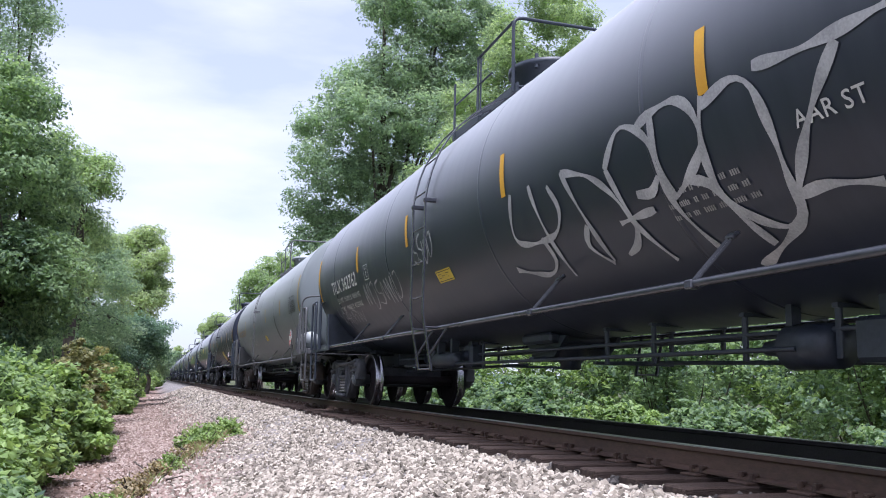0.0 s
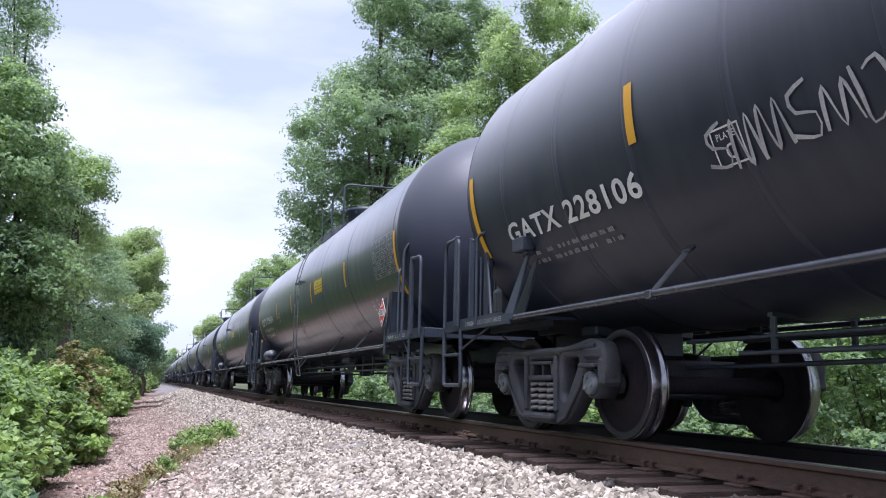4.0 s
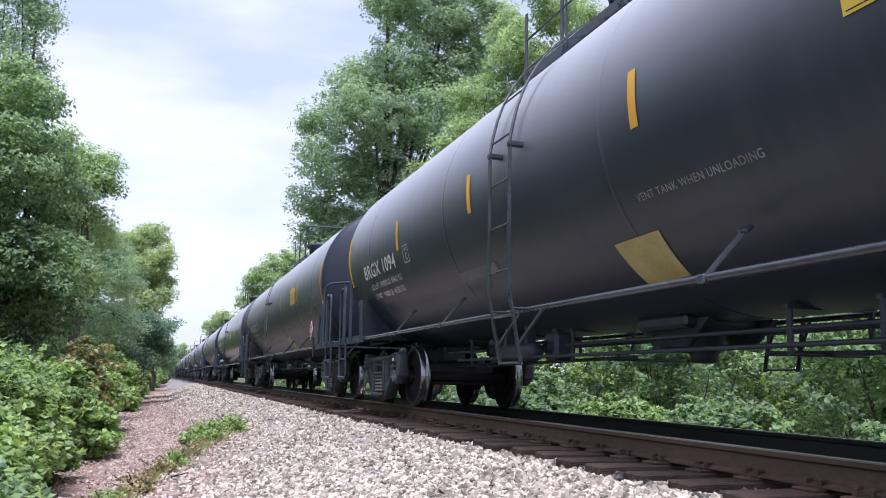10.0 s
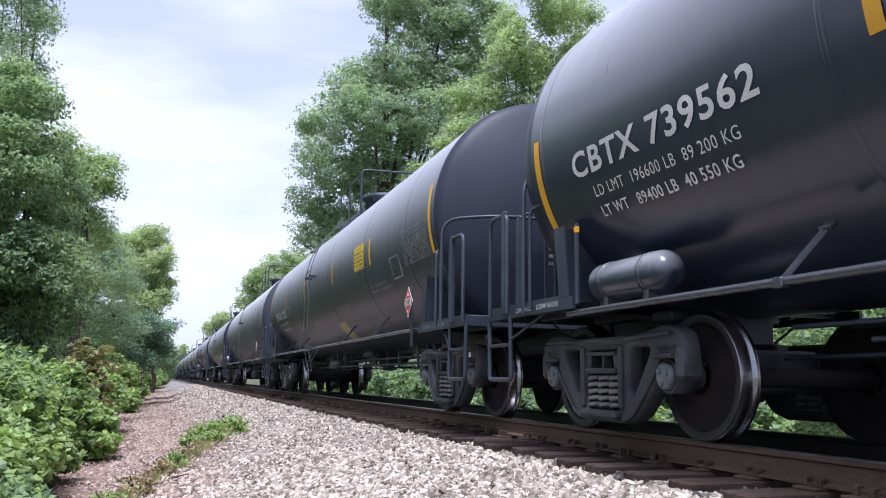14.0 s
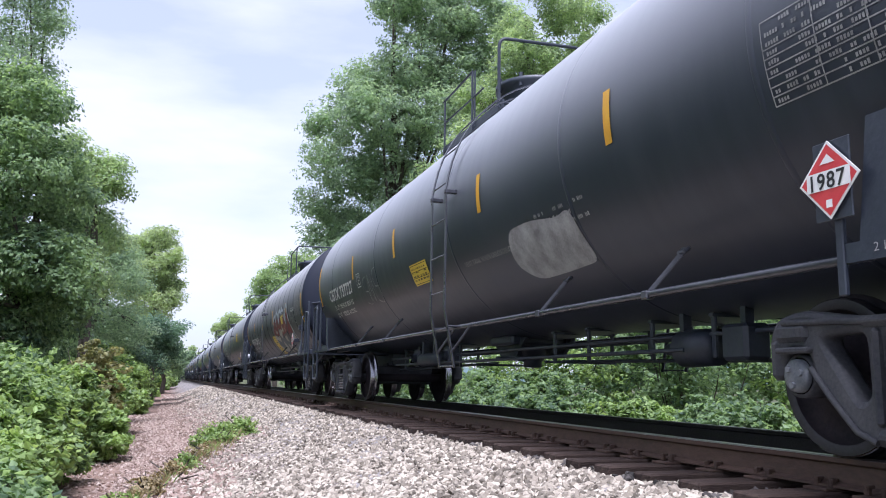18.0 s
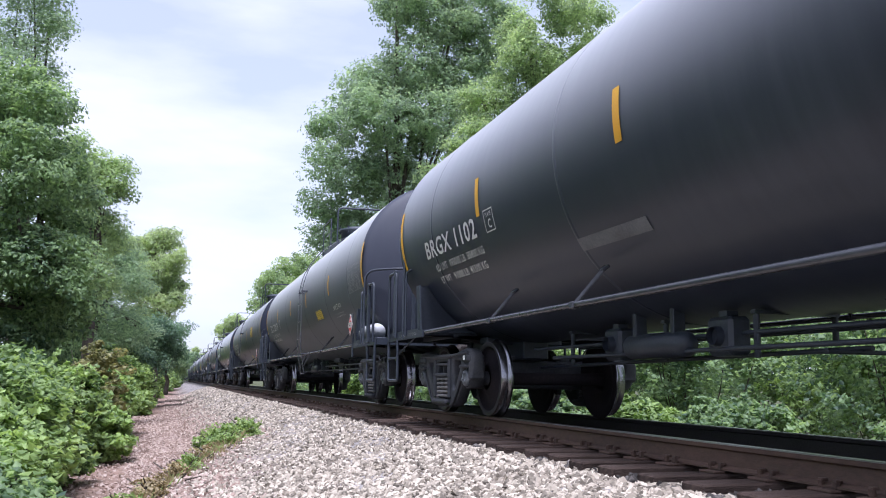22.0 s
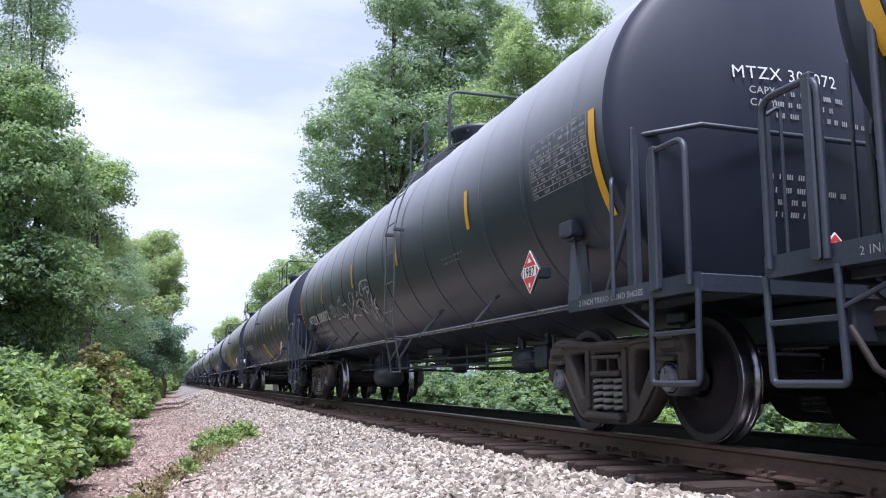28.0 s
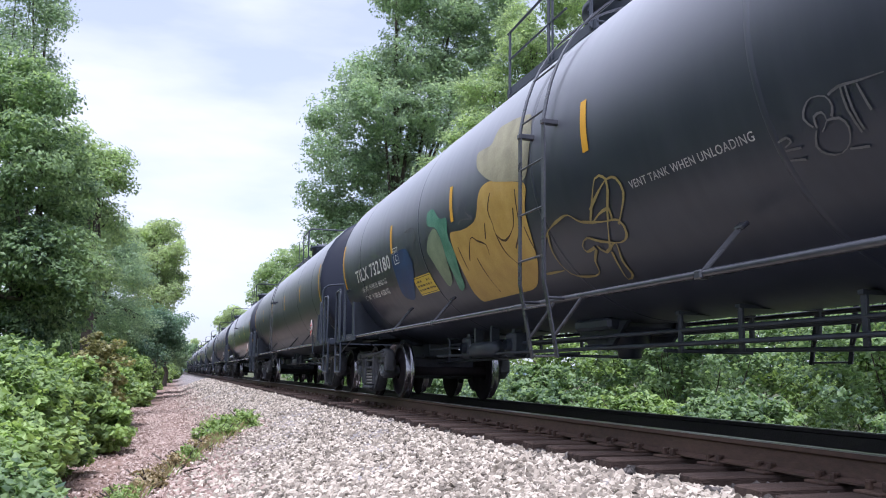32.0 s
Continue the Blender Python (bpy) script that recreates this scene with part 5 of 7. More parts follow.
    part("dome", once(("dome", k, p), lambda: dome_mesh(paint if grey else FRAME, p[2] - 0.25)), car)
    for u, h in ((p[2] - 1.0, 4.3), (p[1] - 0.3, 4.2)):
        part("valve_housing", once(("valve", k, u), lambda: valve_mesh(fr, u, h)), car)
    part("bottom_outlet", once("outlet", lambda: outlet_mesh(FRAME)), car)
    for rod in RODS:
        part(rod, once(rod, lambda: rod_mesh(rod, FRAME)), car)
    for u in (4.4, 6.2, 7.4, 10.6, 11.4, 12.6, 13.5):
        part("rod_hanger", once("hanger", lambda: hanger_mesh(FRAME)), car, m=pose(0, U(u), 0))
    for u in (8.1, 10.4):
        part("brake_lever", once("lever", lambda: lever_mesh(FRAME)), car, m=pose(0, U(u), 0))
    low_tank = spec.get("low_tank", False)
    if kind == "jacket" or low_tank:
        part("auxiliary_tank", once("aux%d" % low_tank, lambda: aux_tank_mesh(FRAME, low_tank)), car)
        for u in (5.45, 7.1):
            part("valve_box", once("vbox", lambda: valve_box_mesh(FRAME)), car, m=pose(0, U(u), 0))
    big = kind == "ribbed" and not low_tank
    part("brake_cylinder", once("bbox%d" % big, lambda: brake_box_mesh(FRAME, big)), car, m=pose(0, 0 if kind == "ribbed" else -0.55, 0))
    sets = add_truck(car, truck_pose(1, kind), iron, ik, near) + add_truck(car, truck_pose(-1, kind), iron, ik, near)
    if near and (spec.get("number") or "").startswith("BRGX"):
        for q in (U(2.0), U(CAR - 2.0)):
            part("bearing_tag", once("btag", nose_tag_mesh), car, "small white inspection tag", pose(0, q - 0.92, 0))
    # reflective stripes
    ym = spec.get("stripe", YELLOW)
    lo, hi, e_lo, e_hi = {"jacket": (-0.26, 0.16, -0.50, 0.36), "gloss": (-0.40, 0.03, -0.84, 0.05), "ribbed": (-0.34, 0.09, -0.76, 0.10), "grey": (-0.33, 0.06, -0.45, 0.40)}[kind]
    for u, lean in ((1.62, -0.03) if kind == "gloss" else (1.38, -0.10) if kind == "ribbed" else (1.29, -0.13), (CAR - spec.get("front", 1.60), 0.0)):
        part("reflective_stripe", once(("estripe", ym.name, u, kind), lambda: patch_mesh("reflective_stripe", [(u - 0.05, e_lo), (u + 0.05, e_lo), (u + lean + 0.05, e_hi), (u + lean - 0.05, e_hi)], ym)), car, "upright yellow reflective stripe")
    for u in spec.get("stripes", (4.3, 7.15, 10.4, 13.54)):
        part("reflective_stripe", once(("sstripe", ym.name, u, kind), lambda: patch_mesh("reflective_stripe", rect(u - 0.05, u + 0.05, lo, hi), ym)), car, "upright yellow reflective stripe")
    for where in spec.get("reservoir", ()):
        low = kind == "gloss" or spec.get("low", False)
        part("air_reservoir", once(("resv", paint.name, low), lambda: reservoir_mesh(paint, 0.15 if low else 0.19)), car, m=pose(-1.26, U(where), (1.17 if kind == "gloss" else 1.22) if low else 1.30))
    # placards at the front end
    ux = CAR - spec.get("placard", {"ribbed": 2.80, "gloss": 2.08}.get(kind, 2.42))
    part("placard_holder", once(("holder", k, kind == "ribbed"), lambda: holder_mesh(fr, kind != "ribbed")), car, m=pose(-1.50, U(ux), 1.40))
    pl = part("placard", once("placard", placard_mesh), car, "red and white diamond hazard placard", pose(-1.505, U(ux), 1.40))
    part("placard_number", once("pdigits", placard_digits_mesh), pl)
    pe = part("placard", once("placard", placard_mesh), car, "red and white diamond hazard placard", pose(*((0.10, U(CAR - 0.62), 1.52) if kind == "jacket" else (-0.15, U(CAR - 0.62), 1.28)), 0, 0, 90))
    part("placard_number", once("pdigits", placard_digits_mesh), pe)
    line = "2 INCH TREAD COND SHOES" if kind == "ribbed" else "2 INCH HF    COMP SHOES"
    ink = WHITE if kind == "gloss" else DIM_WHITE
    for one in once(line + ink.name, lambda: shoe_text_mesh(line, ink)):
        part("shoe_stencil", one, car, m=pose(0, U(1.05), 1.02))
        part("shoe_stencil", one, car, m=pose(0, U(CAR - 1.95), 1.02))
    if near:
        spec_marks(car, spec, kind, head, shell)
    return car, sets


def spec_marks(car, spec, kind, head, shell):
    """Stencils, stickers and tags of one car."""
    ink = spec.get("ink", WHITE)
    name, weights = spec.get("number"), spec.get("weights", ())
    hx, hz = (0.20, 0.12) if kind == "jacket" else (0.0, 0.0)
    if name:
        u0, u1, a0, a1 = spec["at"]
        for one in flank_text(name, u0, a0, a1 - a0, ink, "number_stencil", 1, 0.006, span=u1 - u0):
            part("number_stencil", one, car, "large stencilled reporting mark")
        for one in head_text(name, -0.60 + hx, {"gloss": 2.95, "ribbed": 2.72, "grey": 2.72}.get(kind, 2.87), 0.105, ink, head, shell):
            part("head_number", one, car)
    for i, line in enumerate(weights):
        for one in flank_text(line, spec["at"][0] + 0.22, spec["at"][2] - 0.195 - 0.165 * i, 0.09, WHITE if ink is WHITE else ink, "weight_stencil", 0.95, 0.0015):
            part("weight_stencil", one, car)
    for i, (body, x) in enumerate((("CAPY", -0.47), ("CAPY", -0.47))):
        for one in once(("capy", i, kind), lambda: head_text("CAPY", x + hx, (2.78 if kind == "gloss" else 2.60) + hz - 0.1 * i, 0.06, DIM_WHITE, head, shell)):
            part("capacity_stencil", one, car)
    bars = once(("hbars", kind), lambda: head_bars(head, shell, hx, hz if kind == "gloss" else hz - 0.1))
    tagged(part("head_small_print", bars, car), "rows of small white stencilled print", kind="stuff")
    if spec.get("plate", True):
        pu, pa = spec.get("plate_at", {"jacket": (4.85, -0.44), "gloss": (4.78, -0.60), "ribbed": (5.08, -0.72), "grey": (4.85, -0.44)}[kind])
        w, h, e = 0.26, 0.24, 0.012
        box = Shape()
        for q in (rect(pu, pu + w, pa, pa + e), rect(pu, pu + w, pa + h - e, pa + h), rect(pu, pu + e, pa, pa + h), rect(pu + w - e, pu + w, pa, pa + h)):
            a, b, c, d = [Vector(p) for p in q]
            for i in range(6):
                t0, t1 = i / 6, (i + 1) / 6
                box.add([skin(*a.lerp(d, t0), 0.0072), skin(*b.lerp(c, t0), 0.0072), skin(*b.lerp(c, t1), 0.0072), skin(*a.lerp(d, t1), 0.0072)], [(0, 1, 2, 3)])
        part("plate_box", once(("pbox", ink.name, pu, pa), lambda: box.mesh("plate_box", ink)), car)
        part("plate_stencil", once(("pl1", ink.name, pu, pa), lambda: flank_text("PLATE", pu + 0.05, pa + h - 0.075, 0.042, ink, "plate_stencil", span=w - 0.1))[0], car)
        part("plate_stencil", once(("pl2", ink.name, pu, pa), lambda: flank_text("C", pu + 0.09, pa + 0.04, 0.095, ink, "plate_stencil"))[0], car)
    tb = spec.get("table", {"jacket": (15.23, 16.35, -0.50, -0.04), "gloss": (15.30, 16.46, -0.50, 0.06), "ribbed": (15.3, 16.4, -0.38, 0.11), "grey": (14.95, 15.95, -0.40, -0.02)}[kind])
    tagged(part("data_table", once(("table", tb), lambda: bars_mesh("data_table", *tb, 9, INK if kind == "grey" else DIM_WHITE, seed=4)), car), "black stencilled data table" if kind == "grey" else "white stencilled data table", kind="stuff")
    for j, item in enumerate(spec.get("marks", ())):
        what = item[0]
        if what == "sticker":
            u0, u1, a0, a1 = item[1:]
            st = part("sticker", patch_mesh("sticker", rect(u0, u1, a0, a1), LABEL), car, "yellow warning sticker with rows of black print")
            s = bars_mesh("print", u0 + 0.03, u1 - 0.03, a0 + 0.05, a1 - 0.04, max(3, int((a1 - a0) / 0.075)), INK, False, 0.9, seed=j + 3)
            for v in s.vertices:
                d = Vector((v.co.x, 0, v.co.z - ZC)).normalized() * 0.003
                v.co += d
            tagged(part("print", s, st), "rows of small black print", kind="stuff")
            rows_n = 3 if a1 - a0 > 0.3 else 1
            for e in range(rows_n + 1):
                q = a0 + 0.02 + (a1 - a0 - 0.04) * e / rows_n
                part("ruled_line", patch_mesh("ruled_line", rect(u0 + 0.02, u1 - 0.02, q - 0.004, q + 0.004), INK, 0.0078), st)
        elif what == "patch":
            part("flank_patch", patch_mesh("flank_patch", item[1], item[2]), car, item[3])
        elif what == "text":
            for one in flank_text(item[1], item[2], item[3], item[4], item[5] if len(item) > 5 else DIM_WHITE):
                part("stencil", one, car)
        elif what == "bars":
            u0, u1, a0, a1, n = item[1:]
            tagged(part("small_print", bars_mesh("small_print", u0, u1, a0, a1, n, DIM_WHITE, False, 0.85, seed=j + 11), car), "rows of small worn white print", kind="stuff")
        elif what == "shape":
            for line in item[1]:
                part(item[4], shape_mesh(line, item[2], item[3], 0.22 if item[4] != "painted_letters" else 0.03), car, item[5])
        elif what == "scribble":
            for stroke in scribble(*item[1:7]):
                part("spray_stroke", stroke_mesh([stroke], item[7], item[8]), car, "scrawled spray tag")
        elif what == "tag":
            for stroke in item[1]:
                part("spray_stroke", stroke_mesh([stroke], item[2], item[3]), car, item[4])
        elif what == "panel":
            q = item[1]
            fr_ = Shape()
            vs = [skin(u, a, 0.0072) for u, a in q]
            ins = [skin(u + (sum(p[0] for p in q) / 4 - u) * 0.14, a + (sum(p[1] for p in q) / 4 - a) * 0.14, 0.0072) for u, a in q]
            fr_.add(vs + ins, [(i, (i + 1) % 4, 4 + (i + 1) % 4, 4 + i) for i in range(4)])
            part("stencil_frame", fr_.mesh("stencil_frame", DIM_WHITE), car, "worn white stencilled frame")


def shape_mesh(line, mat, lift, soft=0.03):
    """A flat painted shape on the flank, its corners rounded by hand."""
    line = round_corners(line, soft)
    c = bpy.data.curves.new("painted_shape", "CURVE")
    c.dimensions, c.fill_mode = "2D", "BOTH"
    sp = c.splines.new("POLY")
    sp.points.add(len(line) - 1)
    for q, p in zip(sp.points, line):
        q.co = (*p, 0, 1)
    sp.use_cyclic_u = True
    me = curve_mesh(c, "painted_shape")
    me.materials.clear()
    me.materials.append(mat)
    bm = bmesh.new()
    bm.from_mesh(me)
    for k in range(-32, 16):
        bmesh.ops.bisect_plane(bm, geom=bm.verts[:] + bm.edges[:] + bm.faces[:], plane_co=(0, k * 0.05, 0), plane_no=(0, 1, 0))
    for v in bm.verts:
        v.co = skin(v.co.x, v.co.y, 0.3 * lift + 0.005)
    bm.to_mesh(me)
    bm.free()
    return me


def scribble(u0, u1, a0, a1, n, seed):
    """Letter-like loops in a row that spell nothing."""
    r, out = random.Random(seed), []
    w = (u1 - u0) / n
    for i in range(n):
        x, top, bot = u0 + i * w, a1 + r.uniform(-0.08, 0.03), a0 + r.uniform(-0.02, 0.1)
        mid = (top + bot) / 2
        kind = r.choice((0, 1, 2))
        if kind == 0:
            out.append([(x, top), (x + 0.1 * w, mid), (x + 0.15 * w, bot), (x + 0.6 * w, bot + 0.05), (x + 0.9 * w, mid), (x + 0.7 * w, top), (x + 0.3 * w, top - 0.04)])
        elif kind == 1:
            out.append([(x, bot), (x + 0.2 * w, top), (x + 0.5 * w, bot), (x + 0.75 * w, top), (x + w, bot)])
        else:
            out.append([(x + 0.8 * w, top), (x + 0.2 * w, top - 0.05), (x + 0.3 * w, mid), (x + 0.85 * w, mid - 0.03), (x + 0.75 * w, bot), (x, bot + 0.04)])
    return out


def head_bars(head, shell, dx, dz):
    s, rnd = Shape(), random.Random(4)
    for z, n in ((2.70, 8), (2.61, 7), (2.52, 9), (2.05, 6), (1.95, 8), (1.86, 5), (1.77, 7)):
        x = (-0.25 if z > 2.3 else -0.35) + dx
        z += dz
        for i in range(n):
            w = rnd.uniform(0.03, 0.10)
            for kx in range(int(w / 0.02)):
                a = x + kx * 0.02

                def at(px, pz):
                    return (px, -(shell + head_depth(math.hypot(px, pz - ZC), head)) - 0.012, pz)
                s.add([at(a, z), at(a + 0.013, z), at(a + 0.013, z + 0.04), at(a, z + 0.04)], [(0, 1, 2, 3)])
            x += w + 0.03
    return s.mesh("head_small_print", DIM_WHITE)


def stroke_mesh(strokes, width, mat):
    """Sprayed lines on the flank: each stroke a run of (u, arc) points, smoothed."""
    s = Shape()
    for line in strokes:
        pts = [Vector(p) for p in line]
        fine = []
        n = len(pts)
        for i in range(n - 1):
            p0, p1, p2, p3 = pts[max(i - 1, 0)], pts[i], pts[i + 1], pts[min(i + 2, n - 1)]
            steps = max(2, int((p2 - p1).length / 0.05))
            for j in range(steps):
                t = j / steps
                fine.append(0.5 * ((2 * p1) + (p2 - p0) * t + (2 * p0 - 5 * p1 + 4 * p2 - p3) * t * t + (3 * p1 - p0 - 3 * p2 + p3) * t ** 3))
        fine.append(pts[-1])
        vs = []
        for i, q in enumerate(fine):
            d = fine[min(i + 1, len(fine) - 1)] - fine[max(i - 1, 0)]
            d = d.normalized() if d.length > 1e-6 else Vector((1, 0))
            nrm = Vector((-d.y, d.x)) * width * 0.5 * (0.8 + 0.35 * math.sin(i * 0.7))
            for e in (-1, 1):
                vs.append(skin(q.x + nrm.x * e, q.y + nrm.y * e, 0.0086))
        s.add(vs, [(2 * i, 2 * i + 1, 2 * i + 3, 2 * i + 2) for i in range(len(fine) - 1)], True)
    return s.mesh("spray_tag", mat)


TAG_LOOPS = [
    [(10.68, -0.27), (10.54, -0.66), (10.78, -0.77), (11.30, -0.76), (11.52, -0.57), (11.42, -0.35)],
    [(11.08, -0.27), (11.15, -0.63), (11.20, -1.00), (11.21, -1.18)],
    [(11.04, -0.75), (11.07, -0.98), (10.80, -1.10), (10.25, -0.97)],
    [(11.70, -0.29), (11.86, -0.71), (11.92, -1.13)],
    [(11.70, -0.30), (12.10, -0.42), (12.36, -0.63), (12.48, -0.91), (12.65, -1.25)],
    [(11.84, -0.78), (11.72, -0.95), (11.90, -1.15)],
    [(12.36, -0.43), (12.60, -0.21), (12.79, -0.23), (12.96, -0.37), (12.98, -0.58), (13.01, -0.86), (13.15, -1.23)],
    [(12.37, -0.43), (12.43, -0.64), (12.47, -0.88), (12.35, -1.04), (12.16, -1.11)],
    [(12.77, -0.83), (12.30, -0.85)],
]
TAG_LOOPS_MORE = [
    [(12.65, -0.69), (12.83, -0.71), (12.96, -0.62)],
    [(12.85, -0.26), (13.01, -0.21), (13.31, -0.20), (13.48, -0.33), (13.47, -0.55), (13.17, -0.75), (13.03, -0.80)],
    [(13.04, -0.22), (13.01, -0.47), (13.04, -0.78)],
    [(13.57, -0.32), (13.86, -0.25), (14.02, -0.35), (14.07, -0.62), (14.04, -0.89), (13.99, -1.10), (13.82, -1.19), (13.60, -1.06), (13.47, -0.82), (13.50, -0.49), (13.59, -0.26)],
    [(13.24, -0.72), (13.41, -0.78), (13.50, -0.99), (13.62, -1.29)],
    [(14.06, -0.24), (14.44, -0.28), (14.97, -0.27)],
    [(14.65, -0.32), (14.48, -0.49), (14.28, -0.71), (14.07, -0.97), (13.93, -1.17), (13.36, -1.45)],
    [(14.05, -1.02), (14.27, -1.00), (14.59, -1.07)],
]
TAG_THIN = [
    [(10.32, -0.48), (10.29, -1.04)],
    [(10.50, -0.46), (10.40, -0.85), (10.49, -1.01)],
    [(10.81, -0.40), (10.71, -0.90), (11.01, -1.06)],
    [(10.78, -0.42), (10.95, -0.51), (11.34, -0.48), (11.11, -0.74)],
    [(10.93, -0.83), (11.15, -0.84)],
    [(11.50, -0.33), (11.36, -0.81), (11.29, -0.84)],
    [(11.49, -0.46), (11.57, -0.85), (11.56, -1.02)],
    [(11.71, -0.78), (11.99, -0.75), (11.78, -1.04), (11.56, -1.37)],
    [(11.68, -0.78), (11.56, -0.95), (11.36, -0.86), (11.19, -0.98), (11.67, -1.24)],
    [(12.11, -0.34), (12.22, -0.45), (12.51, -0.49), (12.07, -0.64)],
    [(12.11, -0.74), (12.37, -0.65), (12.65, -0.64)],
]
TAG_ROUND = [
    [(13.15, -0.55), (13.20, -0.68), (13.02, -0.70), (12.92, -0.56), (13.00, -0.36), (13.23, -0.37), (13.35, -0.47), (13.34, -0.67), (13.21, -0.81), (13.21, -0.90)],
    [(13.38, -0.51), (13.51, -0.40), (13.62, -0.50), (13.58, -0.70), (13.46, -0.74), (13.39, -0.62), (13.38, -0.51)],
    [(13.47, -0.45), (13.47, -0.64)],
    [(13.60, -0.58), (13.70, -0.45), (13.81, -0.50), (13.77, -0.76), (13.70, -0.79)],
    [(13.86, -0.64), (13.99, -0.68), (14.05, -0.60), (13.95, -0.55), (13.86, -0.64), (13.82, -0.84), (13.95, -0.90)],
    [(13.23, -0.81), (13.40, -0.75), (13.47, -0.79), (13.42, -0.95), (13.31, -0.96), (13.42, -0.83), (13.58, -0.80), (13.59, -0.88), (13.46, -0.98), (13.59, -0.98), (13.68, -0.87), (13.89, -0.99)],
    [(14.01, -0.32), (14.05, -0.50), (14.10, -0.60)],
]
TAG_TALL = [
    [(5.05, -0.46), (5.02, -1.03), (5.04, -1.12)],
    [(5.24, -0.52), (5.16, -0.77), (5.33, -0.60), (5.44, -0.72)],
    [(5.47, -0.53), (5.46, -0.93), (5.33, -1.19)],
    [(5.21, -0.86), (5.46, -0.85), (5.46, -1.05), (5.11, -0.98)],
    [(5.74, -0.55), (5.63, -0.94), (5.69, -1.15), (5.88, -1.08), (5.93, -0.74), (5.88, -0.53), (5.74, -0.55)],
    [(5.88, -0.63), (5.85, -0.75), (5.73, -0.84), (5.86, -0.89), (5.76, -0.97), (5.83, -0.99)],
    [(4.90, -1.09), (5.20, -0.94), (5.11, -1.16), (5.36, -1.02), (5.40, -1.12)],
]
TAG_BAND = [
    [(5.38, -0.48), (5.40, -0.72), (5.65, -0.54), (5.68, -0.74), (5.80, -0.47), (6.01, -0.43), (5.98, -0.61)],
    [(6.11, -0.41), (6.05, -0.35), (6.12, -0.55), (6.46, -0.54), (6.51, -0.68), (6.21, -0.76), (5.90, -0.59)],
    [(5.33, -0.78), (5.86, -0.76), (6.24, -0.81)],
    [(6.59, -0.57), (6.64, -0.76), (6.73, -0.52)],
    [(6.86, -0.60), (6.94, -0.41), (7.17, -0.40), (7.20, -0.53), (6.96, -0.66), (6.79, -0.71), (6.76, -0.83), (6.55, -0.90), (6.85, -0.81), (7.28, -0.85)],
    [(7.27, -0.39), (7.27, -0.66), (7.35, -0.84)],
    [(7.51, -0.50), (7.65, -0.45), (7.58, -0.42), (7.53, -0.47), (7.57, -0.56), (7.48, -0.61)],
    [(7.29, -0.63), (7.67, -0.57), (7.91, -0.66), (7.95, -0.85), (7.87, -0.86), (7.56, -0.74), (7.28, -0.65)],
    [(7.86, -0.59), (7.71, -0.86)],
]
TAG_BAND_HIGH = [
    [(7.85, -0.35), (8.08, -0.30), (8.30, -0.30), (8.44, -0.31), (8.53, -0.32)],
    [(7.96, -0.37), (7.82, -0.47), (7.98, -0.54)],
    [(8.04, -0.30), (8.13, -0.47), (8.11, -0.75)],
    [(8.11, -0.45), (8.38, -0.42), (8.54, -0.45), (8.44, -0.52), (8.34, -0.50)],
    [(8.33, -0.34), (8.33, -0.53), (8.23, -0.69), (8.35, -0.76), (8.44, -0.63)],
    [(8.57, -0.55), (8.41, -0.75), (8.43, -0.85)],
    [(8.74, -0.65), (8.48, -0.79), (8.39, -1.16)],
    [(8.48, -0.79), (8.63, -0.85)],
    [(8.09, -0.82), (8.06, -1.03), (8.18, -0.95), (8.20, -0.78), (8.23, -1.08), (8.39, -1.01)],
    [(8.43, -0.78), (8.35, -1.17)],
]
TAG_JAGGED = [
    [(2.27, -0.72), (2.29, -0.86), (2.38, -0.89)],
    [(2.51, -0.82), (2.49, -0.96), (2.46, -1.06), (2.47, -0.85), (2.68, -0.83), (2.63, -0.94), (2.60, -1.12)],
    [(2.61, -0.91), (2.74, -0.97), (2.78, -0.85), (2.89, -0.83), (2.81, -1.06)],
    [(2.75, -0.94), (2.97, -0.95), (2.90, -0.81)],
    [(2.99, -0.89), (2.93, -1.09), (3.06, -0.86), (3.07, -1.10), (3.21, -0.83)],
    [(3.23, -0.84), (3.24, -1.09), (3.25, -0.95), (3.42, -0.92), (3.38, -1.08)],
    [(3.32, -0.82), (3.43, -0.83), (3.55, -0.88)],
    [(3.62, -0.85), (3.58, -1.08), (3.74, -0.90), (3.78, -1.08), (3.96, -0.84)],
]
TAG_GOLD = [
    [(10.68, -0.79), (10.83, -0.65), (10.99, -0.49), (11.11, -0.50), (11.13, -0.58), (10.93, -0.84)],
    [(10.74, -0.71), (11.01, -0.58), (11.16, -0.53), (11.28, -0.55), (11.31, -0.67), (11.17, -0.80), (11.04, -0.89)],
    [(11.13, -0.60), (10.90, -0.86), (10.71, -1.07)],
    [(9.58, -0.93), (9.88, -0.76), (10.18, -0.69), (10.37, -0.68), (10.52, -0.77), (10.84, -0.83), (11.07, -0.86), (11.07, -0.98), (10.92, -1.04), (10.64, -0.98), (10.48, -0.92), (10.34, -0.97), (10.34, -1.04), (10.51, -1.02)],
    [(9.88, -0.76), (9.77, -0.95), (9.77, -1.15), (9.88, -1.25), (10.16, -1.29), (10.29, -1.25), (10.35, -1.15), (10.51, -1.04)],
    [(10.55, -1.01), (10.62, -1.09), (10.84, -1.03), (10.74, -1.21), (10.70, -1.36), (10.57, -1.40), (10.64, -1.23), (10.70, -1.10)],
    [(10.98, -0.85), (11.02, -0.75), (10.86, -0.76), (10.68, -0.82)],
    [(9.36, -1.15), (9.74, -1.16)],
]
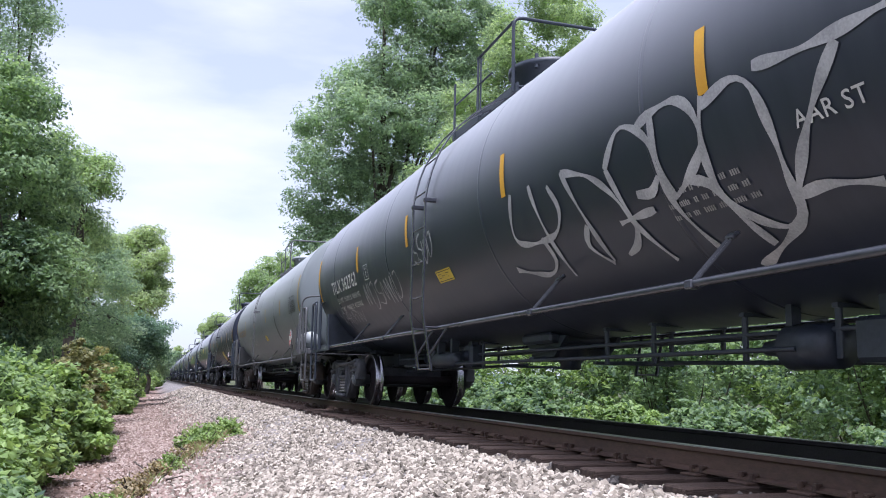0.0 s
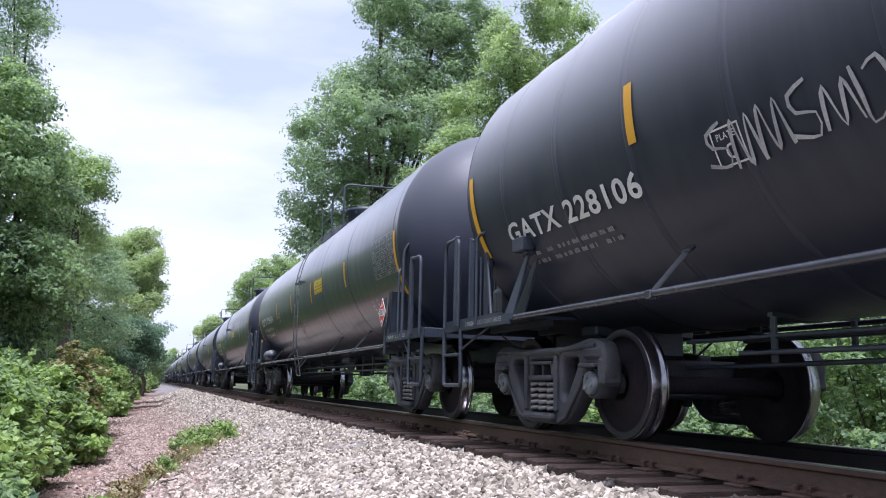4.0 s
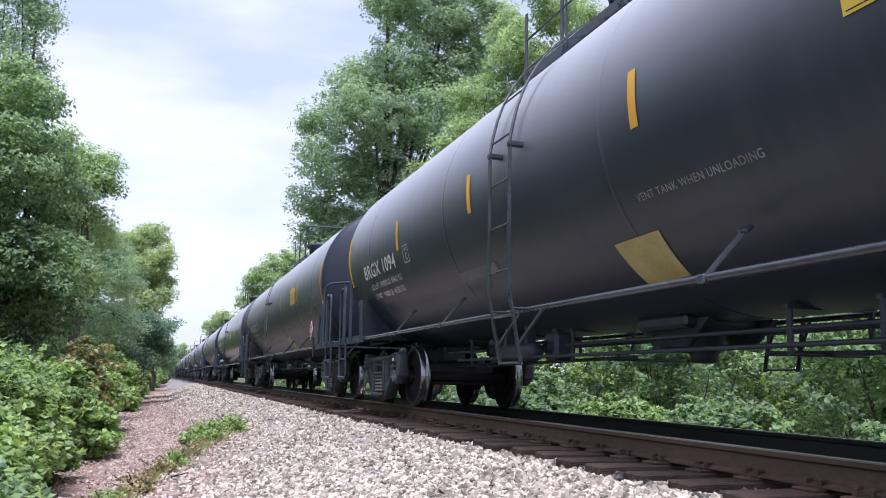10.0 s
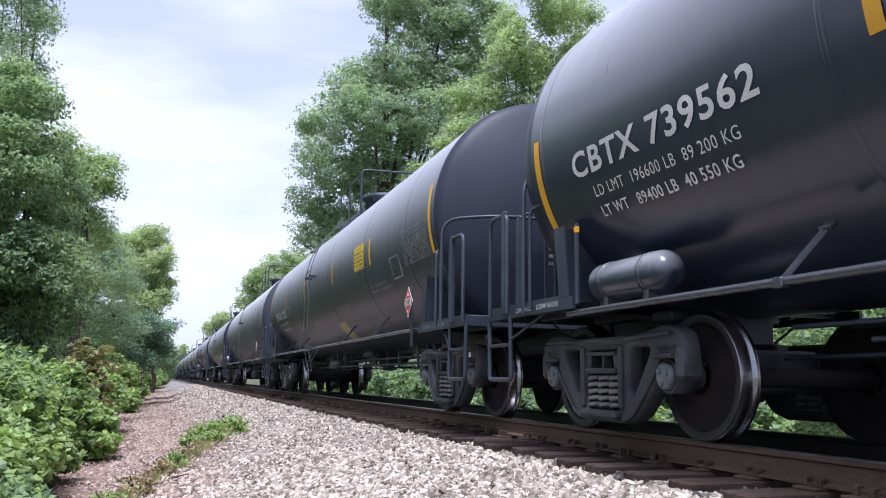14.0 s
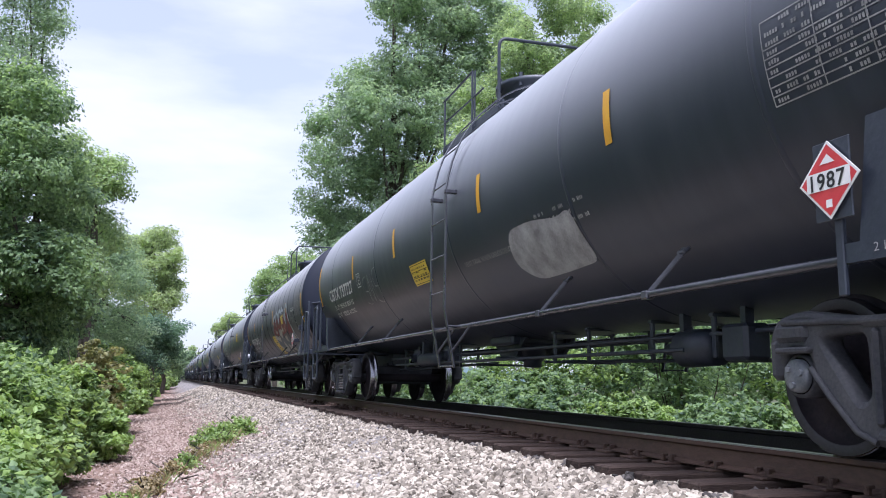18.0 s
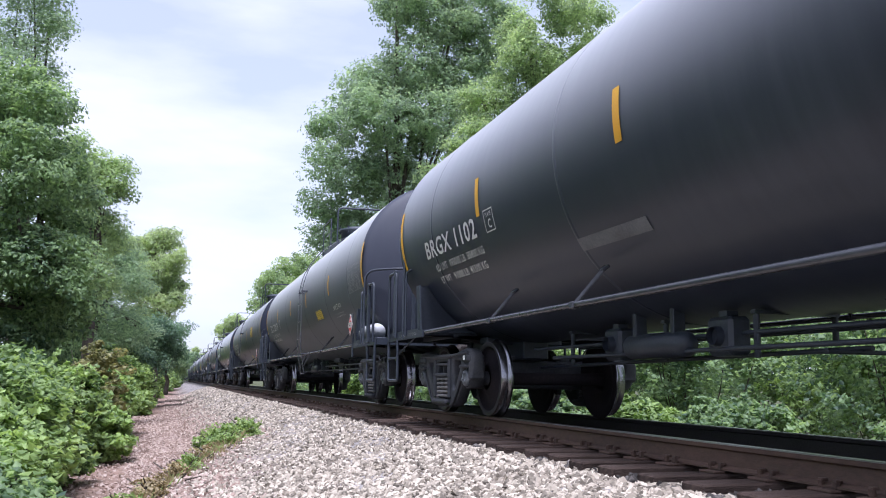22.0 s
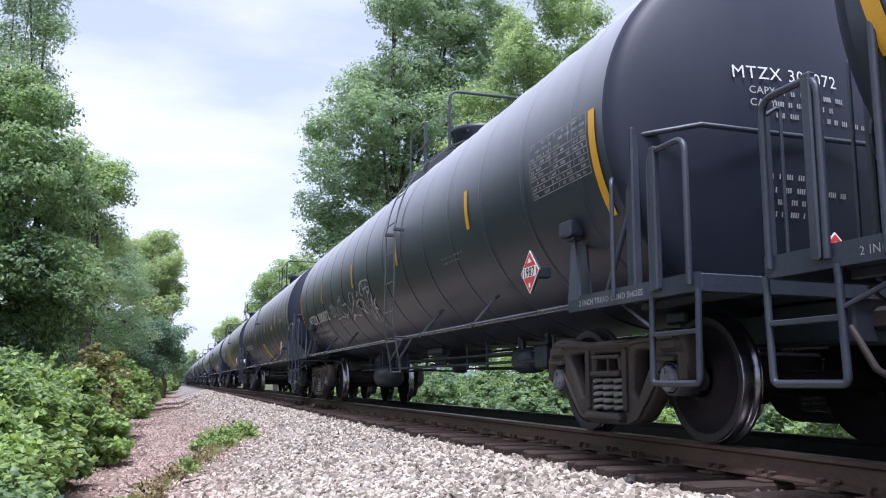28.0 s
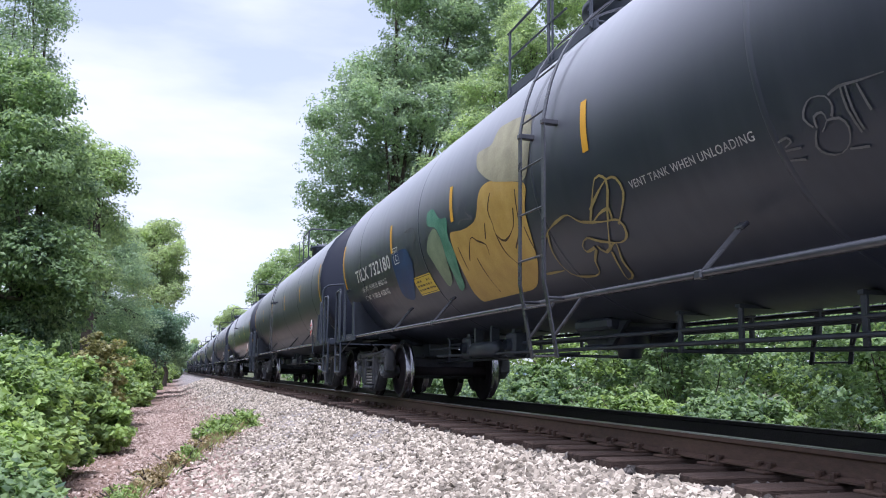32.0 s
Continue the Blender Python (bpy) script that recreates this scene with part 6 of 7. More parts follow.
TAG_BROWN = [
    [(7.61, -0.56), (7.62, -0.74), (7.61, -0.87)],
    [(7.79, -0.76), (8.07, -0.53), (8.23, -0.58), (8.43, -0.66), (8.40, -0.77)],
    [(8.59, -0.44), (8.48, -0.60)],
    [(8.03, -0.76), (8.04, -1.22)],
    [(8.87, -0.17), (8.75, -0.33), (8.79, -0.48), (8.78, -0.59), (8.94, -0.69), (9.25, -0.59), (9.37, -0.42)],
    [(9.50, -0.26), (9.38, -0.61), (9.10, -0.80)],
    [(8.78, -0.59), (8.82, -0.80), (8.96, -0.97)],
    [(9.48, -0.63), (9.47, -0.93)],
]
TAG_RUBBED = [
    [(13.25, -0.72), (13.21, -0.66), (13.25, -0.60), (13.31, -0.57), (13.40, -0.59), (13.42, -0.65), (13.39, -0.70)],
    [(13.27, -0.73), (13.28, -0.67), (13.34, -0.66), (13.35, -0.71), (13.29, -0.76)],
    [(13.35, -0.71), (13.43, -0.72), (13.46, -0.78), (13.42, -0.86), (13.34, -0.90), (13.25, -0.88), (13.21, -0.82), (13.26, -0.74)],
    [(13.42, -0.59), (13.50, -0.57), (13.61, -0.58), (13.78, -0.59)],
    [(13.51, -0.57), (13.50, -0.69), (13.52, -0.83)],
    [(13.54, -0.58), (13.53, -0.70), (13.54, -0.82)],
    [(13.61, -0.59), (13.63, -0.74)],
    [(13.40, -0.89), (13.52, -0.91)],
    [(12.97, -0.73), (13.04, -0.72), (13.06, -0.75), (13.00, -0.77)],
    [(12.99, -0.79), (13.11, -0.80)],
    [(12.99, -0.85), (13.10, -0.87)],
]
TAG_CURL = [
    [(5.59, -0.07), (5.99, -0.07), (6.08, -0.19), (5.88, -0.33), (5.95, -0.52), (5.72, -0.58)],
    [(7.79, -0.23), (7.94, -0.08), (8.05, -0.08), (8.11, -0.25), (8.27, -0.33), (7.93, -0.29), (7.80, -0.32)],
]
PIECE_PALE = [
    [(13.2, -0.85), (14.0, -0.80), (14.1, -0.95), (13.3, -1.0)],
    [(10.56, -0.6), (10.77, -0.48), (10.8, -0.61), (11.07, -0.57), (11.01, -0.63), (10.8, -0.67)],
    [(10.25, -0.67), (10.86, -0.79), (10.96, -0.72), (11.1, -0.78), (10.87, -0.95), (10.28, -0.83)],
    [(11.5, -0.48), (11.61, -0.64), (11.8, -0.54), (12.08, -0.6), (11.94, -0.7), (11.77, -0.71), (11.56, -0.85), (11.29, -0.74)],
    [(12.27, -0.45), (12.42, -0.6), (12.25, -0.7), (12.08, -0.61)],
    [(12.11, -0.78), (12.32, -0.83), (12.49, -0.76), (12.53, -0.83), (12.33, -1.02), (12.1, -0.92)],
    [(11.34, -0.9), (11.46, -1.14), (10.88, -1.41), (10.1, -1.21), (10.11, -1.05), (10.88, -1.21)],
    [(11.84, -1.04), (12.19, -1.19), (12.4, -1.28), (12.39, -1.39), (11.84, -1.24), (11.65, -1.43), (11.41, -1.27), (11.65, -1.21)],
    [(12.63, -0.54), (12.8, -0.59), (13.0, -0.46), (12.98, -0.57), (12.86, -0.57), (12.74, -0.69)],
    [(12.51, -1.15), (12.76, -0.98), (12.46, -1.37), (12.36, -1.41), (12.38, -1.28)],
]
PIECE_TEAL = [
    [(13.0, -0.90), (14.08, -0.95), (13.96, -1.16), (13.34, -1.22), (13.1, -1.35), (12.7, -1.30)],
    [(11.1, -0.78), (11.29, -0.88), (11.26, -0.98), (10.88, -1.21), (10.15, -1.02), (10.29, -0.85), (10.87, -0.95)],
    [(11.77, -0.71), (12.0, -0.89), (11.93, -1.02), (11.77, -1.08), (11.67, -1.22), (11.46, -1.14), (11.32, -0.89), (11.55, -0.86)],
    [(12.59, -0.79), (12.83, -0.85), (12.6, -1.05), (12.38, -1.28), (12.19, -1.19), (11.89, -1.03), (12.02, -0.91), (12.32, -1.03)],
]
PIECE_EDGE = [
    [(12.64, -0.03), (13.04, -0.10), (13.23, -0.48), (13.45, -0.05), (13.81, -0.02), (13.90, -0.31), (14.09, -0.61), (14.22, -1.0), (14.11, -1.24)],
    [(10.21, -0.68), (10.29, -0.57), (10.68, -0.18), (11.08, -0.15), (11.14, -0.53), (11.33, -0.08), (11.76, -0.12), (11.83, -0.42), (12.03, -0.06), (12.48, -0.08), (12.64, -0.17)],
    [(10.21, -0.68), (10.14, -1.05), (10.13, -1.28)],
]
PIECE_RED = [
    [(10.59, -0.27), (11.01, -0.27), (10.99, -0.55), (10.61, -0.58), (10.53, -0.72), (10.11, -0.66)],
    [(11.26, -0.23), (11.60, -0.24), (11.69, -0.43), (11.92, -0.39), (11.98, -0.21), (12.32, -0.26), (12.24, -0.51), (11.89, -0.61), (11.48, -0.51), (11.21, -0.55), (11.04, -0.78), (10.65, -0.69), (11.04, -0.53)],
    [(12.16, -0.44), (12.70, -0.44), (12.85, -0.23), (13.06, -0.25), (13.28, -0.54), (13.25, -0.63), (12.64, -0.72), (12.15, -0.74), (11.90, -0.79), (11.92, -0.65)],
    [(13.47, -0.19), (13.82, -0.18), (13.89, -0.44), (14.06, -0.65), (14.00, -0.73), (13.74, -0.81), (13.47, -0.73), (13.18, -0.80), (13.14, -0.74), (13.40, -0.59), (13.61, -0.41)],
]
SHAPE_YELLOW = [
    [(7.44, -0.36), (7.97, -0.41), (8.40, -0.37), (8.56, -0.06), (8.89, -0.04), (9.80, -0.26), (9.60, -0.49), (9.55, -0.74), (9.39, -1.00), (8.95, -1.29), (8.31, -1.30), (7.31, -1.31), (7.29, -1.15), (7.42, -0.88), (7.44, -0.56)],
]
SHAPE_PALE = [
    [(8.89, -0.06), (8.48, 0.17), (8.38, 0.38), (8.86, 0.35), (8.92, 0.52), (9.36, 0.49), (9.88, 0.39), (9.92, 0.10), (9.81, -0.25)],
]
SHAPE_GREEN = [
    [(6.64, -0.15), (6.65, 0.01), (6.92, 0.04), (7.16, -0.16), (7.47, -0.17), (7.36, -0.39), (7.46, -0.60), (7.33, -0.83), (7.21, -1.04), (6.92, -1.11), (7.08, -0.84), (7.08, -0.67), (7.14, -0.43), (7.01, -0.23)],
]
SHAPE_MINT = [
    [(6.65, -0.28), (6.96, -0.20), (7.14, -0.43), (7.08, -0.67), (6.96, -0.92), (6.68, -1.00), (6.65, -0.83), (6.57, -0.60), (6.45, -0.46)],
]
SHAPE_BLUE = [
    [(4.71, -0.29), (5.18, -0.26), (5.59, -0.29), (5.74, -0.49), (5.61, -0.66), (5.35, -0.83), (5.03, -1.05), (4.57, -0.95), (4.73, -0.58)],
]
SCRUB = [
    [(11.56, -0.56), (12.15, -0.55), (12.64, -0.62), (12.90, -0.57), (12.94, -0.81), (12.96, -1.10), (12.35, -1.13), (11.72, -1.14), (11.42, -0.92)],
]
W1 = ("LD LMT  194900 LB  88400 KG", "LT WT   91100 LB  41300 KG")
VENT = ("text", "VENT TANK WHEN UNLOADING", 10.15, -0.76, 0.06)
BRGX_MARKS = [VENT, ("sticker", 12.28, 13.0, -0.25, 0.17), ("patch", [(9.54, -1.46), (10.12, -1.44), (10.19, -1.0), (9.55, -1.02)], WORN_LABEL, "worn yellow sticker low on the flank"),
              ("bars", 13.0, 14.3, -0.72, -0.55, 2), ("panel", [(14.5, -0.62), (14.98, -0.62), (14.98, -0.30), (14.5, -0.30)]), ("patch", rect(6.2, 7.3, -0.96, -0.84), RUBBED, "faint grey rubbed patch")]
LONG_MARKS = [("text", "VENT TANK WHEN UNLOADING", 10.53, -0.72, 0.06), ("sticker", 12.67, 13.35, -0.51, -0.08), ("panel", [(14.76, -1.0), (15.24, -1.0), (15.28, -0.70), (14.80, -0.68)]), ("bars", 13.6, 14.65, -0.84, -0.70, 2), ("patch", rect(6.66, 7.24, -0.98, -0.8), RUBBED, "faint grey rubbed patch")]
GLOSS_MARKS = [("sticker", 10.6, 11.4, -0.27, 0.0), ("bars", 14.59, 15.0, -1.17, -0.75, 6), ("bars", 7.95, 8.82, -0.92, -0.72, 3), ("tag", [[(7.92, -0.90), (8.1, -0.92), (8.16, -0.98)], [(8.02, -1.08), (8.16, -1.14), (8.2, -1.26), (8.1, -1.31)]], 0.035, DIM_WHITE, "white stencilled pictogram")]
GATX_MARKS = [("sticker", 9.25, 10.05, -1.40, -0.68), ("text", "FRA-AIP", 14.6, -0.25, 0.115, WHITE), ("bars", 11.9, 13.6, -0.82, -0.66, 2)]
CBTX_MARKS = [VENT, ("bars", 12.2, 13.2, -0.72, -0.5, 3)]
BL = "black tank car with white stencils, yellow stripes"
SPECS = [
    dict(label="black tank car with large white spray tags on its flank", number="TILX 362762", at=(2.37, 4.28, -0.44, -0.22), stripes=(4.48, 7.3, 10.53, 13.62), marks=[("text", "AAR ST", 14.25, -0.66, 0.10, WHITE), ("bars", 12.9, 13.8, -0.98, -0.72, 3), ("sticker", 8.08, 8.6, -0.86, -0.70), ("tag", TAG_LOOPS, 0.06, SPRAY, "large looping white spray tag"), ("tag", TAG_LOOPS_MORE, 0.07, SPRAY, "large looping white spray tag"), ("scribble", 7.5, 8.3, -0.6, -0.2, 4, 5, 0.035, SPRAY), ("scribble", 4.6, 6.6, -0.92, -0.5, 6, 6, 0.03, SPRAY), ("tag", TAG_JAGGED, 0.022, SPRAY, "jagged white spray tag under the stencils")], weights=("LD LMT  195100 LB  88450 KG", "LT WT   90900 LB  41250 KG")),
    dict(label="grey tank car with faded orange stencils and a yellow sticker", stripe=MUSTARD, paint=GREY, kind="grey", number="UTLX 203459", at=(2.15, 4.2, -0.44, -0.22), ink=ORANGE, rusty=True, reservoir=(CAR - 1.35,), stripes=(4.35, 7.2, 10.3, 13.4), marks=[("sticker", 9.22, 9.68, -0.88, -0.70), ("patch", [(12.12, -0.95), (12.28, -0.95), (12.29, -0.26), (12.13, -0.26)], FRAME, "dark rubbed paint patch"), ("scribble", 4.9, 6.9, -0.95, -0.5, 6, 8, 0.03, SPRAY), ("scribble", 12.4, 13.3, -0.85, -0.45, 3, 9, 0.015, DIM_WHITE)], plate=False),
    dict(label="black ribbed tank car with white spray tags and yellow sticker", kind="ribbed", paint=DUSTY, front=1.44, number="GATX 228106", at=(2.0, 4.25, -0.7, -0.51), marks=[("bars", 2.25, 3.75, -0.98, -0.81, 2), GATX_MARKS[0], ("text", "FRA-AIP", 14.32, -0.27, 0.115, WHITE), GATX_MARKS[2], ("tag", TAG_THIN, 0.022, SPRAY, "thin white spray tag"), ("tag", TAG_ROUND, 0.035, SPRAY, "round white spray tag"), ("scribble", 5.0, 6.4, -0.78, -0.42, 6, 12, 0.025, SPRAY)]),
    dict(label="glossy black tank car with a horizontal air tank at its end", kind="gloss", paint=GLOSS, number="CBTX 739604", at=(2.2, 4.4, -0.42, -0.22), stripes=(5.22, 7.6, 10.2, 13.38), plate_at=(5.48, -0.50), weights=("LD LMT  196500 LB  89 150 KG", "LT WT   89500 LB  40 600 KG"), reservoir=(2.75,), marks=GLOSS_MARKS),
    dict(label="glossy black tank car with yellow stripes and a yellow sticker", kind="gloss", paint=GLOSS, number="CBTX 739688", at=(2.2, 4.4, -0.42, -0.22), stripes=(5.22, 7.6, 10.2, 13.38), plate_at=(5.48, -0.50), weights=("LD LMT  196700 LB  89200 KG", "LT WT   89300 LB  40500 KG"), reservoir=(2.75,), marks=GLOSS_MARKS),
    dict(label=BL + " and a yellow sticker", stripes=(4.76, 7.6, 10.65, 13.68), plate_at=(4.9, -0.44), number="BRGX 1268", at=(2.3, 4.2, -0.45, -0.24), weights=W1, marks=LONG_MARKS, ladder=(9.88, 10.40), platform=(7.28, 8.44, 9.46), stays=(4.76, 6.7, 12.32, 14.07), placard=2.12, front=1.40, table=(15.57, 16.62, -0.52, -0.07)),
    dict(label=BL + " and a yellow sticker", number="BRGX 1094", at=(2.2, 4.02, -0.46, -0.25), plate_at=(4.45, -0.47), stripes=(4.24, 7.09, 10.38, 13.40), weights=("LD LMT  195000 LB  88400 KG", "LT WT   91000 LB  41300 KG"), marks=BRGX_MARKS),
    dict(label=BL + " and a yellow sticker", number="BRGX 1257", at=(2.2, 4.02, -0.46, -0.25), plate_at=(4.45, -0.47), stripes=(4.24, 7.09, 10.38, 13.40), weights=W1, marks=BRGX_MARKS),
    dict(label="glossy black tank car with yellow stripes and a yellow sticker", kind="gloss", paint=GLOSS, number="CBTX 739562", at=(2.2, 4.4, -0.42, -0.22), stripes=(5.22, 7.6, 10.2, 13.38), plate_at=(5.48, -0.50), weights=("LD LMT  196600 LB  89 200 KG", "LT WT   89400 LB  40 550 KG"), reservoir=(2.75,), marks=GLOSS_MARKS),
    dict(label=BL + " and a yellow sticker", number="BRGX 1201", at=(2.2, 4.02, -0.46, -0.25), plate_at=(4.45, -0.47), stripes=(4.24, 7.09, 10.38, 13.40), weights=W1, marks=BRGX_MARKS),
    dict(label="grey-black ribbed tank car with white stencils", kind="ribbed", low_tank=True, paint=SLATE, ladder=(9.35, 9.87), ink=SPRAY, stripe=FADED, stripes=(4.32, 7.33, 10.3, 13.4), plate_at=(4.72, -0.78), stays=(4.77, 6.64, 11.8, 13.8), platform=(7.9, 8.9, 10.1), pipe=1.03, number="GATX 226998", at=(2.3, 4.45, -0.8, -0.6), marks=[("bars", 2.5, 3.9, -1.06, -0.90, 2), ("bars", 11.9, 13.6, -0.82, -0.66, 2), ("bars", 6.6, 7.15, -0.74, -0.60, 3), ("text", "VENT TANK WHEN UNLOADING", 7.56, -1.17, 0.06, SPRAY)]),
    dict(label="matt black tank car with scrubbed-out spray marks and two yellow stickers", ladder=(9.75, 10.27), platform=(7.12, 8.38, 9.40), stays=(4.76, 6.7, 12.36, 14.13), placard=2.15, front=1.40, table=(15.5, 16.5, -0.52, -0.04), pipe=1.01, number="CBTX 737727", at=(2.25, 4.42, -0.47, -0.25), stripes=(4.6, 7.47, 11.0, 13.77), weights=("LD LMT  195300 LB  88550 KG", "LT WT   90700 LB  41150 KG"), marks=CBTX_MARKS + [("shape", SCRUB, DIM_WHITE, 0.009, "scrubbed_tag", "scrubbed grey spray patch"), ("sticker", 8.1, 8.85, -0.77, -0.47), ("scribble", 5.2, 6.3, -0.85, -0.25, 3, 21, 0.02, DIM_WHITE)], reservoir=(CAR - 1.4,)),
    dict(label="black ribbed tank car with red and white painted letters", kind="ribbed", paint=DUSTY, plate_at=(5.30, -0.72), number="GATX 228953", at=(2.55, 4.95, -0.73, -0.5), marks=GATX_MARKS[:2] + [("tag", PIECE_EDGE, 0.13, HAZE_SPRAY, "pale blue sprayed outline"), ("shape", PIECE_RED, RED_SPRAY, 0.013, "painted_letters", "dark red sprayed letter"), ("shape", PIECE_TEAL, TEAL, 0.016, "painted_letters", "grey-blue sprayed shading"), ("shape", PIECE_PALE, BEIGE, 0.019, "painted_letters", "pale beige sprayed patch"), ("sticker", 12.32, 13.05, -0.44, -0.19), ("scribble", 8.7, 10.0, -0.62, -0.42, 6, 24, 0.018, RUBBED), ("scribble", 14.3, 15.3, -0.55, -0.3, 4, 23, 0.03, DIM_WHITE)], weights=("LD LMT  194600 LB  88250 KG", "LT WT   91400 LB  41450 KG")),
    dict(label=BL + " and an air tank", number="BRGX 1102", at=(2.3, 4.16, -0.46, -0.24), plate_at=(4.45, -0.47), ladder=(9.95, 10.47), stays=(4.5, 6.4, 12.3, 14.1), stripes=(4.3, 7.3, 10.38, 13.40), weights=("LD LMT  195000 LB  88400 KG", "LT WT   91000 LB  41300 KG"), marks=BRGX_MARKS, reservoir=(CAR - 1.5,)),
    dict(label="dark grey tank car with a yellow sticker and white stencils", number="TILX 730179", paint=SLATE, at=(2.25, 4.2, -0.47, -0.25), plate_at=(4.62, -0.45), weights=("LD LMT  195200 LB  88550 KG", "LT WT   90800 LB  41200 KG"), stripes=(4.4, 7.4, 10.3, 13.44), table=(15.5, 16.6, -0.42, 0.05), ladder=(9.95, 10.47), platform=(7.28, 8.44, 9.46), stays=(4.76, 6.7, 12.32, 14.3), placard=2.14, front=1.36, low=True, marks=[("text", "AAR ST-470", 13.63, -0.60, 0.105, WHITE), ("sticker", 11.48, 12.24, -0.67, -0.46), ("bars", 13.62, 14.55, -0.78, -0.66, 2), ("scribble", 16.36, 16.7, -0.84, -0.64, 3, 41, 0.03, RUBBED)], reservoir=(CAR - 1.45,)),
    dict(label=BL + " and a yellow sticker", number="BRGX 1295", at=(2.2, 4.02, -0.46, -0.25), plate_at=(4.45, -0.47), pipe=1.015, stripes=(4.24, 7.09, 10.3, 13.22), weights=("LD LMT  195100 LB  88450 KG", "LT WT   90900 LB  41250 KG"), marks=BRGX_MARKS),
    dict(label="glossy black tank car with white spray tags", paint=GLOSS, number="CBTX 736873", at=(2.25, 4.42, -0.47, -0.25), weights=("LD LMT  195300 LB", "LT WT   90700 LB"), rusty=True, marks=CBTX_MARKS + [("tag", TAG_TALL, 0.035, SPRAY, "tall white spray tag"), ("text", "THERMAL PROTECTION", 6.0, -0.02, 0.07), ("text", "SYSTEM", 6.0, -0.15, 0.07)]),
    dict(label="black ribbed tank car with white spray tags along its flank", kind="ribbed", low_tank=True, plate_at=(4.94, -0.70), ladder=(10.4, 10.9), platform=(8.1, 8.95, 10.3), stripes=(4.24, 7.38, 10.5, 13.56), number="MTZX 300072", at=(2.1, 4.55, -0.71, -0.5), paint=BLACK, rusty=True, marks=[("tag", TAG_BAND, 0.038, SPRAY, "thick white spray tag"), ("tag", TAG_BAND_HIGH, 0.038, SPRAY, "thick white spray tag"), ("bars", 5.2, 6.4, -0.95, -0.8, 2), ("bars", 12.4, 13.2, -0.62, -0.5, 2)], weights=("LD LMT  195400 LB  88600 KG", "LT WT   90600 LB  41100 KG")),
    dict(label="black ribbed tank car with a large and a small yellow sticker", kind="ribbed", paint=DUSTY, jack=0.14, placard=2.66, table=(15.55, 16.62, -0.36, 0.12), number="GATX 228954", at=(2.2, 4.8, -0.67, -0.5), stripes=(4.05, 7.0, 10.4, 13.54), marks=[("bars", 2.45, 4.05, -0.95, -0.78, 2), ("sticker", 8.7, 9.45, -1.39, -0.66), ("text", "FRA-AIP", 14.6, -0.25, 0.115, WHITE), ("bars", 12.2, 13.9, -0.72, -0.60, 2), ("sticker", 12.27, 12.72, -0.36, -0.2)]),
    dict(label="black tank car with yellow, green and blue painted shapes", number="TILX 732180", ladder=(9.95, 10.45), platform=(7.28, 8.44, 9.46), stays=(4.76, 6.7, 12.32, 14.3), at=(2.2, 4.6, -0.45, -0.24), stripes=(4.8, 7.62, 10.95, 14.0), marks=[("text", "VENT TANK WHEN UNLOADING", 11.42, -0.67, 0.062, SPRAY), ("shape", SHAPE_YELLOW, GOLD, 0.007, "painted_shape", "yellow sprayed shape"), ("shape", SHAPE_PALE, PALE, 0.011, "painted_shape", "pale yellow sprayed shape"), ("shape", SHAPE_GREEN, GREEN, 0.011, "painted_shape", "green sprayed shape"), ("shape", SHAPE_MINT, MINT, 0.014, "painted_shape", "pale green sprayed shape"), ("shape", SHAPE_BLUE, BLUE, 0.007, "painted_shape", "blue sprayed shape"), ("tag", TAG_GOLD, 0.026, GOLD_LINE, "looping gold spray lines"), ("tag", TAG_RUBBED, 0.014, RUBBED, "dim rubbed grey spray lines"), ("tag", TAG_CURL, 0.03, RUBBED, "loose pale spray curl"), ("sticker", 5.45, 6.25, -1.0, -0.72), ("tag", TAG_BROWN, 0.022, BROWN_LINE, "loose brown spray lines")], weights=W1, reservoir=(CAR - 1.4,)),
]
N_NEAR = len(SPECS)
CARS = []
for i, spec in enumerate(SPECS):
    CARS.append(tank_car(spec))
far_kinds = [dict(label=BL, kind="jacket"), dict(label="glossy black tank car", kind="gloss", paint=GLOSS, reservoir=(2.75,)), dict(label="black ribbed tank car", kind="ribbed", paint=DUSTY), dict(label=BL, kind="jacket")]
for i in range(16):
    CARS.append(tank_car(far_kinds[i % 4], False))


# how much the spacing of each car differs from the mean
SHIFT = [0.09, -0.01, -0.01, -0.0, 0.1, -0.02, -0.02, -0.01, 0.14, 0.02, -0.1, 0.04, 0.09, -0.11, 0.0, -0.12, 0.18, 0.03, -0.04, -0.04] + [0.0] * 16


def motions():
    """The train rolls towards the camera and past it; near wheels turn."""
    for i, (car, sets) in enumerate(CARS):
        rear = 17.616 + CAR * i + SHIFT[i]
        walk(car, [(t, on_line(rear - HALF - run(t))) for t in range(33)])
        for ws in sets:
            y0 = ws.parent.location.y + ws.location.y
            near = [t / 20 for t in range(641) if 2.0 < rear - HALF + y0 - run(t / 20) < 30.0]
            if len(near) < 3:
                continue
            rest = ws.location.copy()
            rows = [(t, Matrix.Translation(rest) @ Matrix.Rotation(run(t) / WHEEL_R, 4, "X")) for t in near]
            if near[0] > 0:
                rows.insert(0, (0, rows[0][1]))
            if near[-1] < 32:
                rows.append((32, rows[-1][1]))
            walk(ws, rows)

# ---- trees and bushes ----


